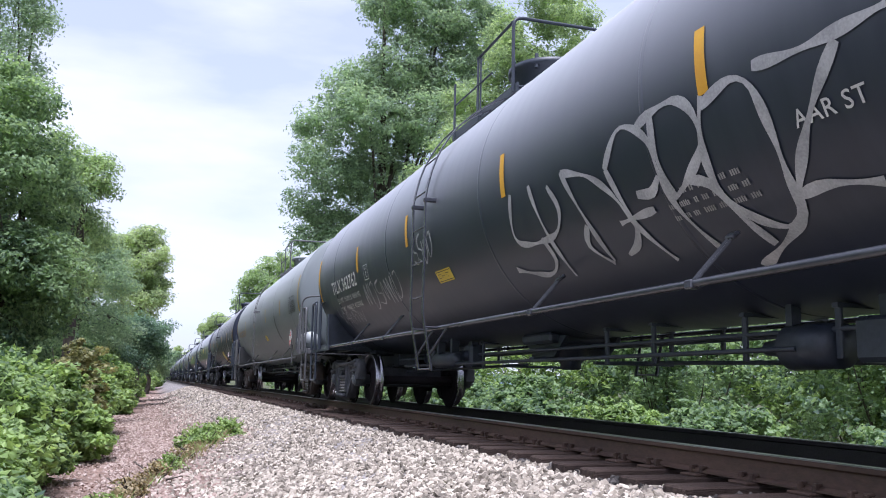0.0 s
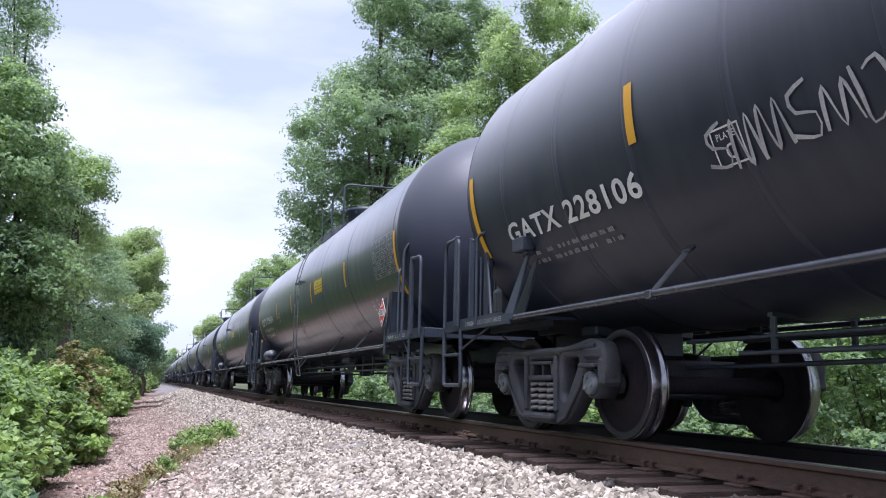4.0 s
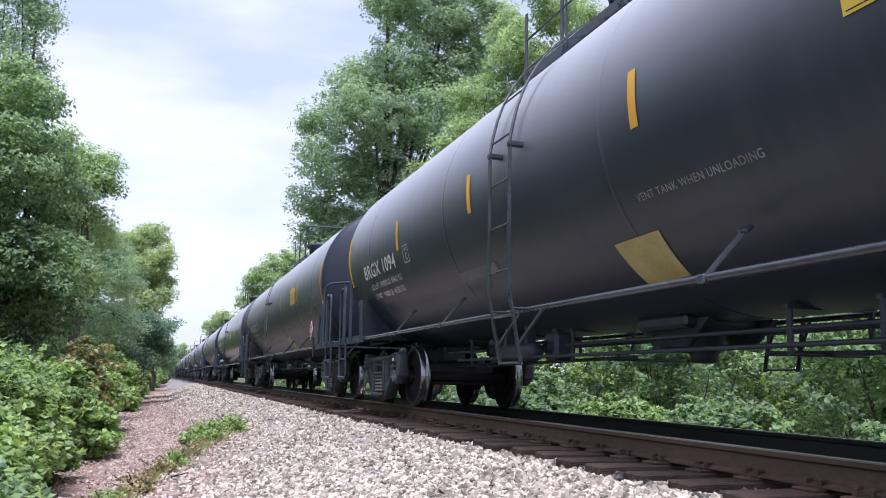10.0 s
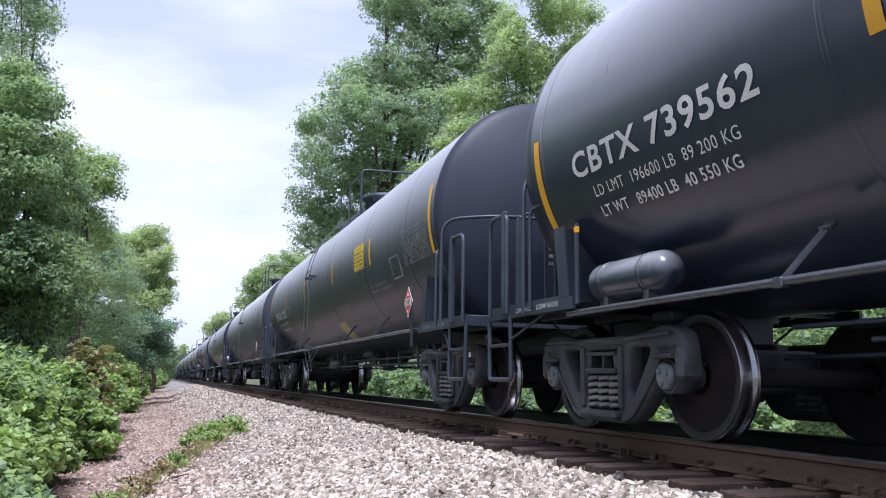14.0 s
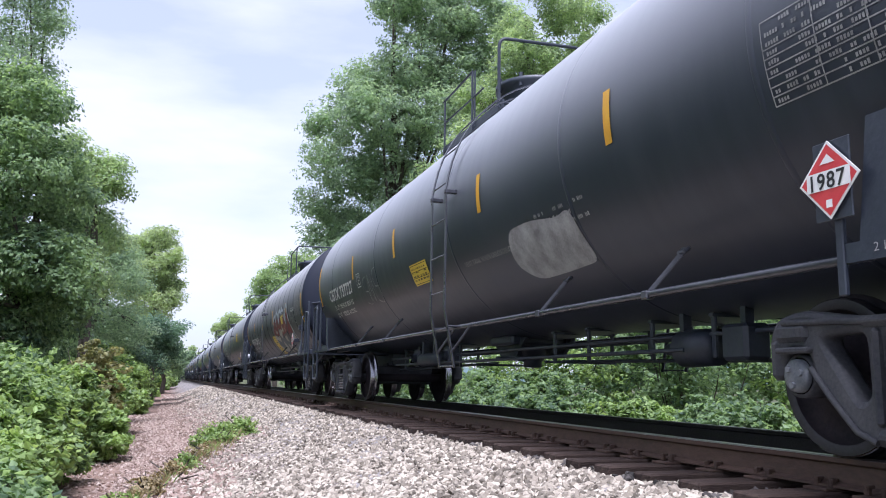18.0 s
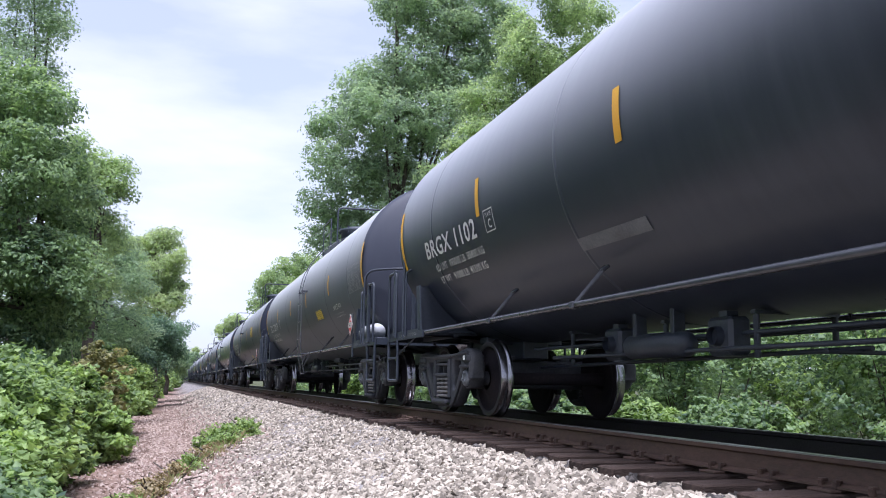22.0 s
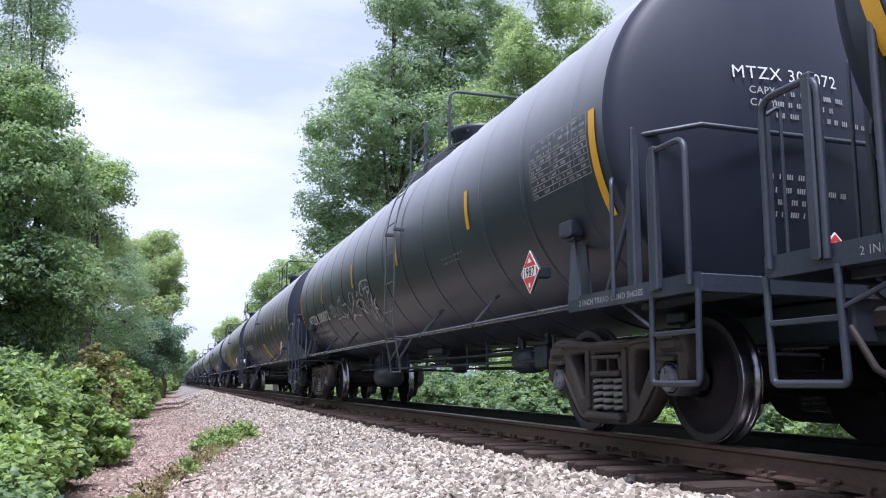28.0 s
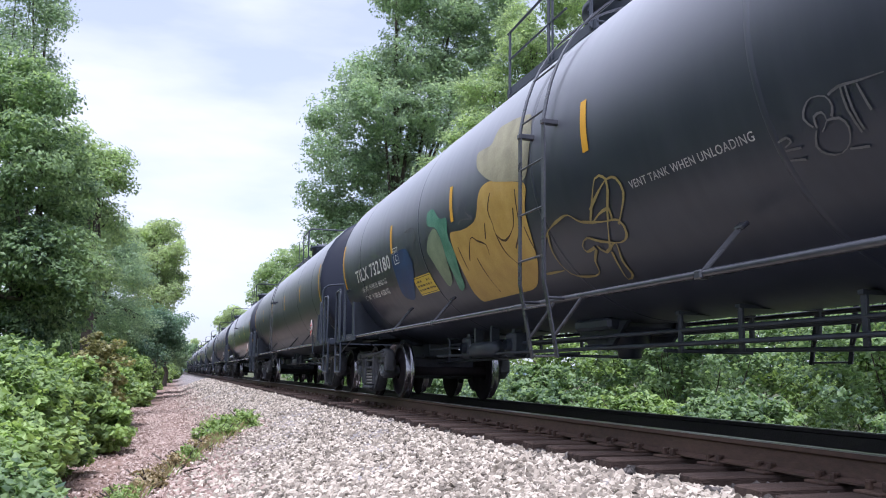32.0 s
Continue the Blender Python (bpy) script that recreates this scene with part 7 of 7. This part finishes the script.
def crown_points(lobes, clumps, per, clump_r, seed):
    """Leaf centres: clumps on the skin of several lobes (x, y, z, rx, ry, rz)."""
    r = np.random.default_rng(seed)
    w = np.array([a[3] * a[4] + a[4] * a[5] + a[3] * a[5] for a in lobes]) ** 1.15
    pick = r.choice(len(lobes), clumps, p=w / w.sum())
    d = r.normal(size=(clumps, 3))
    d[:, 2] += 0.15
    d /= np.linalg.norm(d, axis=1)[:, None]
    lo = np.array(lobes)[pick]
    c = lo[:, :3] + d * lo[:, 3:] * r.uniform(0.2, 1.1, (clumps, 1)) ** 0.45
    rad = clump_r * r.uniform(0.6, 1.5, clumps)
    q = r.normal(size=(clumps, per, 3))
    q /= np.linalg.norm(q, axis=2)[:, :, None]
    q *= r.uniform(0.35, 1.0, (clumps, per, 1)) ** 0.5
    q[:, :, 2] *= 0.55
    facing = np.repeat(d, per, axis=0) * 0.7 + q.reshape(-1, 3) * 0.6
    return facing, (c[:, None] + q * rad[:, None, None]).reshape(-1, 3)


def tree(name, label, at, lobes, trunk_h, trunk_r, mat, seed, clumps=260, per=120, clump_r=0.75, leaf=0.17, group="", turn=0.0):
    base = float(land(at[0], at[1])) - 0.1
    t = thing(name, label, "tree", group, m=pose(at[0], at[1], base, 0, 0, turn))
    r = random.Random(seed)
    facing, pts = crown_points(lobes, clumps, per, clump_r, seed)
    s = Shape()
    top = max(l[2] + l[5] * 0.6 for l in lobes)
    pts_t = [(0, 0, 0), (r.uniform(-.2, .2), r.uniform(-.2, .2), trunk_h * 0.5), (r.uniform(-.4, .4), r.uniform(-.4, .4), trunk_h), (r.uniform(-.8, .8), r.uniform(-.8, .8), top * 0.85)]
    s.tube(pts_t, [trunk_r * 1.25, trunk_r, trunk_r * 0.8, trunk_r * 0.15], 10)
    trunk = part("trunk", s.mesh("trunk", BARK), t)
    for l in sorted(lobes, key=lambda q: -q[3])[:9]:
        s = Shape()
        a = Vector((0, 0, trunk_h * r.uniform(0.55, 1.0)))
        b = Vector(l[:3])
        mid = a.lerp(b, 0.5) + Vector((r.uniform(-.4, .4), r.uniform(-.4, .4), r.uniform(0, .6)))
        s.tube([a, mid, b], [trunk_r * 0.45, trunk_r * 0.3, trunk_r * 0.12], 7)
        for k in range(3):
            d = Vector((r.gauss(0, 1), r.gauss(0, 1), r.gauss(0.3, 0.8))).normalized()
            e = b + Vector((d.x * l[3], d.y * l[4], d.z * l[5])) * 0.85
            s.tube([mid.lerp(b, r.random()), b.lerp(e, 0.5) + Vector((0, 0, 0.2)), e], [trunk_r * 0.10, trunk_r * 0.06, trunk_r * 0.02], 5)
        part("limb", s.mesh("limb", BARK), t)
    n = len(pts)
    v, f = leaf_cloud(pts, rng.uniform(0.65, 1.3, n) * leaf, 0.35, 0.4, 0.62, facing)
    part("crown", from_arrays("crown", v, f, mat), t)
    return t


def ring_lobes(n, radius, z0, z1, size, seed, flat=0.8):
    r, out = random.Random(seed), []
    for i in range(n):
        a = 2.4 * i + r.uniform(-0.3, 0.3)
        k = (i + 0.5) / n
        rr = radius * math.sin(math.pi * (0.15 + 0.75 * k)) * r.uniform(0.6, 1.0)
        sz = size * r.uniform(0.75, 1.2)
        out.append((rr * math.cos(a), rr * math.sin(a), z0 + (z1 - z0) * k, sz, sz, sz * flat))
    return out


def bush(name, label, at, size, seed, mat=None, leaf=0.13, n=9000, group="", category="bush"):
    """A mound of leaves on thin stems; size: half widths and height."""
    r = np.random.default_rng(seed)
    base = float(land(at[0], at[1])) - 0.1
    t = thing(name, label, category, group, m=pose(at[0], at[1], base))
    lob = []
    for i in range(20):
        a = r.uniform(0, 6.28)
        k = r.uniform(0, 0.82)
        e = r.uniform(0.16, 0.36) if i > 6 else r.uniform(0.3, 0.48)
        lob.append((math.cos(a) * size[0] * k, math.sin(a) * size[1] * k, size[2] * r.uniform(0.2, 0.9 - 0.5 * k * k - 0.3 * e), size[0] * e, size[1] * e, size[2] * e * 0.8))
    facing, pts = crown_points(lob, max(20, n // 40), 40, 0.15 * max(size[0], size[1]) ** 0.5, seed)
    # shoots that stand out from the mound, leaves along each
    m = max(6, n // 700)
    sa, sk, st = r.uniform(0, 6.28, m), r.uniform(0.3, 0.85, m), np.linspace(0, 1, 12)
    foot = np.stack([np.cos(sa) * size[0] * sk, np.sin(sa) * size[1] * sk, size[2] * (0.92 - 0.62 * sk * sk)], 1)
    way = np.stack([np.cos(sa) * sk, np.sin(sa) * sk, r.uniform(0.3, 1.0, m)], 1) * r.uniform(0.10, 0.30, (m, 1)) * max(size[2], 0.5) ** 0.5
    shoot = (foot[:, None] + way[:, None] * st[None, :, None] + np.array([0, 0, -0.12]) * (st ** 2)[None, :, None] + r.normal(0, 0.3 * leaf, (m, 12, 3))).reshape(-1, 3)
    facing, pts = np.concatenate([facing, np.zeros_like(shoot)]), np.concatenate([pts, shoot])
    facing, pts = facing[pts[:, 2] > 0.0], pts[pts[:, 2] > 0.0]
    v, f = leaf_cloud(pts, r.uniform(0.55, 1.35, len(pts)) * leaf, 0.6, 0.3, 0.8, facing * 0.5)
    part("foliage", from_arrays("foliage", v, f, mat or LEAF_VINE), t)
    s, rr = Shape(), random.Random(seed)
    for i in range(10):
        l = lob[i % len(lob)]
        s.tube([(l[0] * 0.3, l[1] * 0.3, 0), (l[0] * 0.7, l[1] * 0.7, l[2] * 0.6), (l[0] + rr.uniform(-.3, .3), l[1] + rr.uniform(-.3, .3), l[2] + l[5] * 0.8)], [0.02, 0.015, 0.006], 5)
    part("stem", s.mesh("stem", BARK), t)
    return t


def crown_of(rows, deep, seed, squash=0.9, twigs=4):
    """Lobes from (x, z, size) rows, set to and fro in depth, each with smaller sprays about it."""
    r, out = random.Random(seed), []
    for x, z, k in rows:
        y = r.uniform(-deep, deep)
        out.append((x, y, z, k * 0.92, k * 1.1, k * 0.92 * squash))
        for i in range(twigs):
            d = Vector((r.gauss(0, 1), r.gauss(-0.3, 0.8), r.gauss(0.1, 1) * squash)).normalized() * k * r.uniform(0.7, 0.95)
            e = k * r.uniform(0.28, 0.5)
            out.append((x + d.x, y + d.y, z + d.z, e, e, e * squash))
    return out


# right of the line, behind the train
BIG = "tall broad-leaved tree in full summer leaf behind the track"
TALL = [(-0.5, 27.4, 1.9), (2.5, 27.1, 2.8), (6.4, 26.5, 2.5), (-2.1, 21.9, 1.75), (0.9, 23.1, 3.0), (5.1, 22.8, 2.9), (-4.0, 18.8, 1.8), (-1.0, 18.8, 3.0), (3.1, 18.8, 3.0), (-4.9, 16.1, 1.45),
        (-2.8, 15.4, 2.3), (0.7, 15.0, 2.9), (-4.7, 13.3, 1.3), (-4.0, 11.1, 1.6), (-2.0, 12.0, 2.3), (0.8, 11.8, 2.3), (0.7, 31.6, 3.3), (5.0, 31.1, 2.6), (-2.5, 9.0, 2.2), (5.5, 15.0, 2.6)]
tree("broadleaf_tree", BIG, (9.1, 54), crown_of(TALL, 2.2, 1), 9, 0.40, LEAF_OAK, 11, 2900, 48, 0.7, 0.21, "trees behind the track")
BRIGHT = [(-1.0, 22.5, 1.45), (1.0, 23.0, 1.6), (2.9, 23.3, 1.2), (-1.2, 20.0, 1.95), (1.4, 20.6, 1.65), (3.9, 22.7, 0.65), (-2.6, 17.4, 1.9), (-0.1, 18.1, 1.9), (2.5, 20.2, 1.5), (-3.6, 14.6, 1.8),
          (-0.1, 25.2, 1.4), (2.9, 25.3, 1.1), (-5.0, 12.5, 1.9), (-1.0, 14.5, 2.0), (1.5, 16.5, 2.0), (0.5, 11.0, 2.2)]
tree("broadleaf_tree", "broad-leaved tree with bright green leaves behind the track", (15.1, 43), crown_of(BRIGHT, 1.8, 2), 8, 0.34, LEAF_BRIGHT, 12, 1600, 46, 0.55, 0.17, "trees behind the track")
tree("broadleaf_tree", BIG, (21.0, 46), ring_lobes(13, 3.6, 5, 22.0, 2.6, 4), 8, 0.34, LEAF_OAK, 14, 500, 40, 0.8, 0.2, "trees behind the track")
tree("broadleaf_tree", "broad-leaved tree in full leaf behind the track", (18.5, 24), ring_lobes(9, 3.0, 3.5, 11.0, 2.2, 5), 5, 0.26, LEAF_OAK, 15, 300, 40, 0.7, 0.2, "trees behind the track")
tree("broadleaf_tree", "distant pale green tree beside the line", (8.6, 110), crown_of([(-0.4, 15.2, 2.3), (3.2, 16.0, 2.1), (1.6, 16.7, 1.7), (-2.0, 13.3, 1.7), (-3.0, 11.4, 1.5), (0.5, 12.3, 2.7), (4.5, 13.0, 2.2), (1.0, 8.5, 2.6), (-2.4, 8.0, 1.8)], 2.0, 31), 6, 0.3, LEAF_BRIGHT, 30, 560, 40, 0.8, 0.3, "distant trees behind the track")
# LEAF_LIGHT paints the haze of distance into these far trees
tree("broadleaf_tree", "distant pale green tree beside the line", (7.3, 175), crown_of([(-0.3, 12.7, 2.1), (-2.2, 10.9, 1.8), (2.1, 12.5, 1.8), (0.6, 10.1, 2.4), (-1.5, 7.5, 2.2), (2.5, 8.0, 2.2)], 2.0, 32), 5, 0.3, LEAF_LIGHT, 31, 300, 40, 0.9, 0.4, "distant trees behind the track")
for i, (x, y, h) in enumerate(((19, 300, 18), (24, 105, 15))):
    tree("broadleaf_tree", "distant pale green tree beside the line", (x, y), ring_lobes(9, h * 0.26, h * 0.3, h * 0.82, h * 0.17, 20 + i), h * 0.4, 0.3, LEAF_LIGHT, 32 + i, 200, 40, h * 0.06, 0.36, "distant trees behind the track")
# left of the line
LEFT = "tall tree draped in dark green vines beside the line"
VINED = [(-0.4, 2.6, 1.2), (-0.7, 3.8, 1.45), (-0.5, 5.2, 1.4), (-0.3, 6.5, 1.15), (-0.6, 7.7, 1.0), (0.2, 7.1, 0.75), (-0.9, 8.7, 0.95), (0.4, 6.0, 0.8), (0.2, 4.4, 1.15), (0.7, 5.0, 0.6), (0.1, 8.2, 0.65), (-0.4, 8.6, 0.7),
         (0.7, 6.7, 0.46), (0.8, 3.4, 0.75), (-2.6, 3.5, 1.7), (-2.8, 6.0, 1.8), (-2.6, 8.0, 1.4), (-1.9, 1.6, 1.4)]
tree("vine_covered_tree", LEFT, (-7.7, 22), crown_of(VINED, 1.0, 6), 5, 0.12, LEAF_DARK, 16, 1900, 50, 0.32, 0.11, "trees on the verge")
tree("broadleaf_tree", "tall thin-leaved tree rising above the vines", (-10.6, 36), crown_of([(-0.2, 16.2, 1.3), (0.7, 15.5, 0.85), (0.3, 14.4, 1.0), (0.8, 16.3, 0.55), (-0.7, 14.4, 1.6), (-0.7, 18.3, 1.9), (-0.4, 20.4, 1.9), (-2.6, 15.0, 1.9), (-1.0, 11.5, 1.9)], 1.2, 7), 9, 0.12, LEAF_OAK, 17, 1000, 36, 0.5, 0.12, "trees on the verge")
tree("broadleaf_tree", "leafy tree with pale outer sprays on the verge", (-7.2, 31), crown_of([(-0.1, 8.3, 0.9), (0.4, 8.8, 0.55), (0.0, 6.9, 1.0), (0.6, 8.2, 0.43), (-0.8, 7.4, 1.05), (-0.2, 9.2, 0.6), (-0.6, 5.2, 1.2), (-1.4, 9.0, 1.2)], 0.8, 8), 5, 0.16, LEAF_BRIGHT, 18, 640, 46, 0.4, 0.11, "trees on the verge")
tree("pine", "soft grey-green pine beside the line", (-8.5, 46), crown_of([(0.2, 7.4, 1.9), (1.2, 8.0, 1.25), (-0.8, 8.8, 1.6), (0.6, 4.8, 2.2), (-1.4, 6.4, 2.2), (1.7, 6.6, 1.1), (-1.7, 3.8, 2.2), (0.4, 9.2, 1.1), (-3.2, 6.0, 2.2)], 1.4, 9, 0.7), 6, 0.24, LEAF_OAK, 19, 1300, 46, 0.6, 0.12, "trees on the verge")
tree("willow", "pale green willow-like tree beside the line", (-5.7, 60), crown_of([(-0.4, 10.8, 1.05), (0.4, 11.2, 1.0), (-0.1, 9.0, 1.4), (0.8, 8.2, 1.0), (-0.4, 6.6, 1.6), (1.0, 10.0, 0.66), (-1.4, 10.6, 1.05), (1.2, 7.1, 0.73), (-1.5, 8.5, 1.4)], 1.2, 10), 7, 0.22, LEAF_LIGHT, 20, 700, 46, 0.5, 0.16, "trees on the verge")
tree("conifer", "dark green conifer with drooping boughs on the verge", (-7.3, 52), crown_of([(-1.6, 4.4, 1.4), (0.1, 4.8, 1.25), (1.6, 4.5, 1.25), (2.9, 4.7, 0.8), (1.1, 3.3, 1.5), (-0.4, 3.3, 1.5), (-2.4, 3.9, 1.55), (2.6, 3.5, 0.9), (-3.8, 3.5, 1.8)], 1.2, 11, 0.6), 4, 0.2, LEAF_CONIFER, 21, 1000, 46, 0.55, 0.13, "trees on the verge")
tree("broadleaf_tree", "leafy tree further along the verge", (-5.0, 90), crown_of([(0.6, 4.1, 1.35), (-0.4, 3.5, 1.8), (-1.7, 5.2, 1.8), (1.3, 3.0, 1.0), (-3.5, 5.5, 2.2)], 1.6, 12), 3, 0.2, LEAF_OAK, 22, 400, 40, 0.6, 0.22, "trees on the verge")
# pale leaves put distance haze into the colour of these trees
for i, (x, y, h) in enumerate(((3, 700, 26), (12, 700, 29), (21, 690, 27), (31, 690, 24))):
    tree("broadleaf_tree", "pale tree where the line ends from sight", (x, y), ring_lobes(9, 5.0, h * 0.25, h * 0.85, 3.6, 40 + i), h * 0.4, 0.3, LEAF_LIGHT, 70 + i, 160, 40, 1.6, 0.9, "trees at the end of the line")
# the last four stand mostly out of view, kept for the tanks' reflections
for i, (x, y, h) in enumerate(((-5.5, 135, 8), (-4, 170, 8), (0, 220, 8), (-14, 100, 12), (-16, 40, 15), (-15.5, 28, 14), (-13, 16, 12), (-15, 4, 11))):
    tree("broadleaf_tree", "leafy tree further along the verge", (x, y), ring_lobes(9, h * 0.22, h * 0.15, h * 0.85, h * 0.17, 50 + i), h * 0.4, 0.3, LEAF_OAK, 60 + i, 260, 40, h * 0.06, 0.3, "trees on the verge")
for i, (x, y, h) in enumerate(((15, 14, 9), (14, 5, 9), (20, 10, 11), (24, 22, 12), (16, -6, 10), (12, 26, 8))):
    tree("broadleaf_tree", "leafy tree in the wood behind the track", (x, y), ring_lobes(9, h * 0.28, h * 0.12, h * 0.85, h * 0.22, 80 + i), h * 0.4, 0.24, LEAF_OAK, 90 + i, 130, 80, h * 0.09, 0.24, "trees behind the track")
# bushes
VINE = "mound of bright green kudzu vine over shrubs"
# the four bushes below y 4 are unseen, added to darken tank reflections
for i, (x, y, sx, sy, h) in enumerate(((-6.35, 8.0, 1.0, 1.5, 1.05), (-7.4, 10.5, 2.0, 2.2, 1.95), (-6.6, 13.6, 1.3, 1.8, 1.85), (-7.1, 16.8, 1.7, 2.2, 2.4), (-6.1, 18.6, 1.0, 1.5, 1.6), (-7.0, 22, 1.5, 2.4, 2.3), (-6.6, 27, 1.3, 2.8, 2.3),
                                        (-6.9, 33, 1.6, 3.2, 2.7), (-6.6, 41, 1.5, 3.6, 2.8), (-6.9, 51, 1.7, 4.5, 3.2), (-7.0, 63, 1.8, 5, 3.4), (-7.0, 78, 1.8, 6, 3.8), (-6.8, 98, 1.8, 8, 4.4), (-5.6, 125, 2.0, 12, 4.2), (-5.0, 160, 2.0, 14, 4.4), (-4.4, 205, 2.2, 20, 4.6), (-7.3, 3.5, 1.2, 2.2, 1.8), (-7.4, -1.5, 1.3, 2.8, 2.2), (-7.2, -7, 1.4, 3.2, 2.4), (-7.2, -14, 1.5, 4, 2.6), (-9.4, 13, 1.6, 3, 2.4), (-9.4, 20, 1.6, 3, 2.8))):
    near_ = max(0.35, min(1.0, 16 / y)) if y > 4 else 0.3
    # nearest bush: its shaded side is painted in with darker leaves
    bush("kudzu_bush", VINE, (x, y), (sx, sy, h), 100 + i, LEAF_DARK if i == 0 else None, 0.074 + 0.0022 * abs(y), int(36000 * near_ * (sx * sy) ** 0.5 / 1.8), "kudzu along the verge")
for i, (x, y, sx, sy, h) in enumerate(((5.6, 9.5, 1.2, 1.4, 1.1), (5.3, 13.2, 1.1, 1.5, 1.5), (5.5, 17, 1.3, 1.6, 1.2), (5.2, 20.5, 1.2, 1.8, 2.0), (5.4, 25.5, 1.4, 2.2, 1.5), (5.4, 31, 1.5, 3.4, 2.3), (5.6, 39, 1.6, 4.5, 2.5), (6.3, 50, 1.8, 6, 2.8), (7.4, 66, 2.0, 9, 3.2), (8.6, 90, 2, 12, 3.4),
                                        (8.5, 12, 2.2, 4, 4.2), (8.3, 19, 2.2, 4, 4.4), (8.6, 28, 2.4, 5, 5.0), (10.0, 7.5, 2.2, 4, 4.5), (11, 10, 2.2, 3, 5.0), (13, 14, 2.4, 3.4, 5.5), (12, 18.5, 2.4, 3.4, 5.5), (16, 17, 2.6, 4, 6.0), (14, 23, 2.6, 3.6, 6.0), (19, 21, 3.0, 4, 7.0), (21, 14, 3.0, 4, 7.0), (18, 9, 3.0, 4, 7.0), (10.5, 15, 2.0, 2.6, 4.6), (10.8, 23, 2.4, 4, 5.6), (11.5, 32, 2.6, 5, 6.0), (11.5, 43, 2.6, 6, 6.5), (12.5, 60, 3.0, 10, 7.0))):
    # mostly darker leaves: the thicket's shade is put into their colour
    bush("kudzu_bush", "leafy vine thicket behind the track", (x, y), (sx, sy, h), 140 + i, LEAF_VINE if i % 5 == 2 else LEAF_DARK, 0.085 + 0.002 * y, int(13000 * max(0.4, min(1, 16 / y))), "thicket behind the track")
bush("dry_shrub", "brownish shrub with withered tips among the kudzu", (-6.0, 19.6), (0.8, 0.9, 2.7), 190, LEAF_BROWN, 0.09, 9000, "kudzu along the verge")
# weeds on the little ridge
for i in range(16):
    k = i / 15
    wr = random.Random(i)
    x, y = -4.96 + 1.62 * k + wr.uniform(-0.10, 0.10), 8.4 + 6.9 * k
    lush = k > 0.74
    high = 0.42 if lush else 0.16 + 0.20 * wr.random()
    bush("weed_tuft", "low green weeds rooted in the gravel ridge" if lush or i % 3 == 0 else "thin dry grass tuft on the gravel ridge", (x, y), (0.40 if lush else 0.17, 0.55 if lush else 0.34, high), 200 + i, WEED if lush or i % 3 == 0 else DRY,
         0.05 if lush else 0.035, 1500 if lush else 320, "weeds on the gravel ridge", "weeds")

# thin dry and green grass along the crest of the ridge
gr = np.random.default_rng(77)
gk = gr.uniform(0, 1, 1700)
gk = np.where(gr.uniform(0, 1, 1700) < 0.5, gk, (np.floor(gk * 14) + 0.5 + gr.normal(0, 0.18, 1700)) / 14)
bx, by = -4.96 + 1.62 * gk + gr.normal(0, 0.09, 1700), 8.4 + 6.9 * gk + gr.normal(0, 0.12, 1700)
bz, bh, ba = land(bx, by), gr.uniform(0.05, 0.17, 1700), gr.uniform(0, 6.28, 1700)
foot, lean_ = np.stack([bx, by, bz - 0.01], 1), np.stack([np.cos(ba), np.sin(ba), np.zeros_like(ba)], 1)
side_ = np.stack([-np.sin(ba), np.cos(ba), np.zeros_like(ba)], 1) * 0.005
up_ = np.array([0, 0, 1.0]) * bh[:, None]
gv = np.stack([foot - side_, foot + side_, foot + up_ * 0.6 + lean_ * bh[:, None] * 0.2, foot + up_ + lean_ * bh[:, None] * 0.6], 1).reshape(-1, 3)
gi_ = np.arange(1700)[:, None] * 4
gfaces = np.concatenate([gi_ + np.array([[0, 1, 2]]), gi_ + np.array([[0, 2, 3]])])
for name, sel, mat, lab in (("dry_grass", 0, DRY, "thin dry grass along the gravel ridge"), ("green_grass", 1, WEED, "thin green grass along the gravel ridge")):
    thing(name, lab, "grass", kind="stuff", data=from_arrays(name, gv, gfaces[((gfaces[:, 0] // 4) % 3 == 0) == bool(sel)], mat))

# far wooded hill behind the end of the line
hs = Shape()
hr = random.Random(9)
hx = [-900 + 60 * i for i in range(50)]
hs.add([(x, 2300 + 0.1 * x, z) for x in hx for z in (-40, 55 + 26 * math.sin(x * 0.0042) + hr.uniform(-3, 3))], [(2 * i, 2 * i + 2, 2 * i + 3, 2 * i + 1) for i in range(len(hx) - 1)])
# distance haze is mixed into the hill's blue-green colour
thing("backdrop", "hazy blue-green wooded hill on the horizon", "hill", kind="structure",
      data=hs.mesh("backdrop", two_tone("hazy woods", (0.20, 0.30, 0.33), (0.27, 0.37, 0.40), 0.02, 0.2, 0.9, 0.02, 0)))

motions()
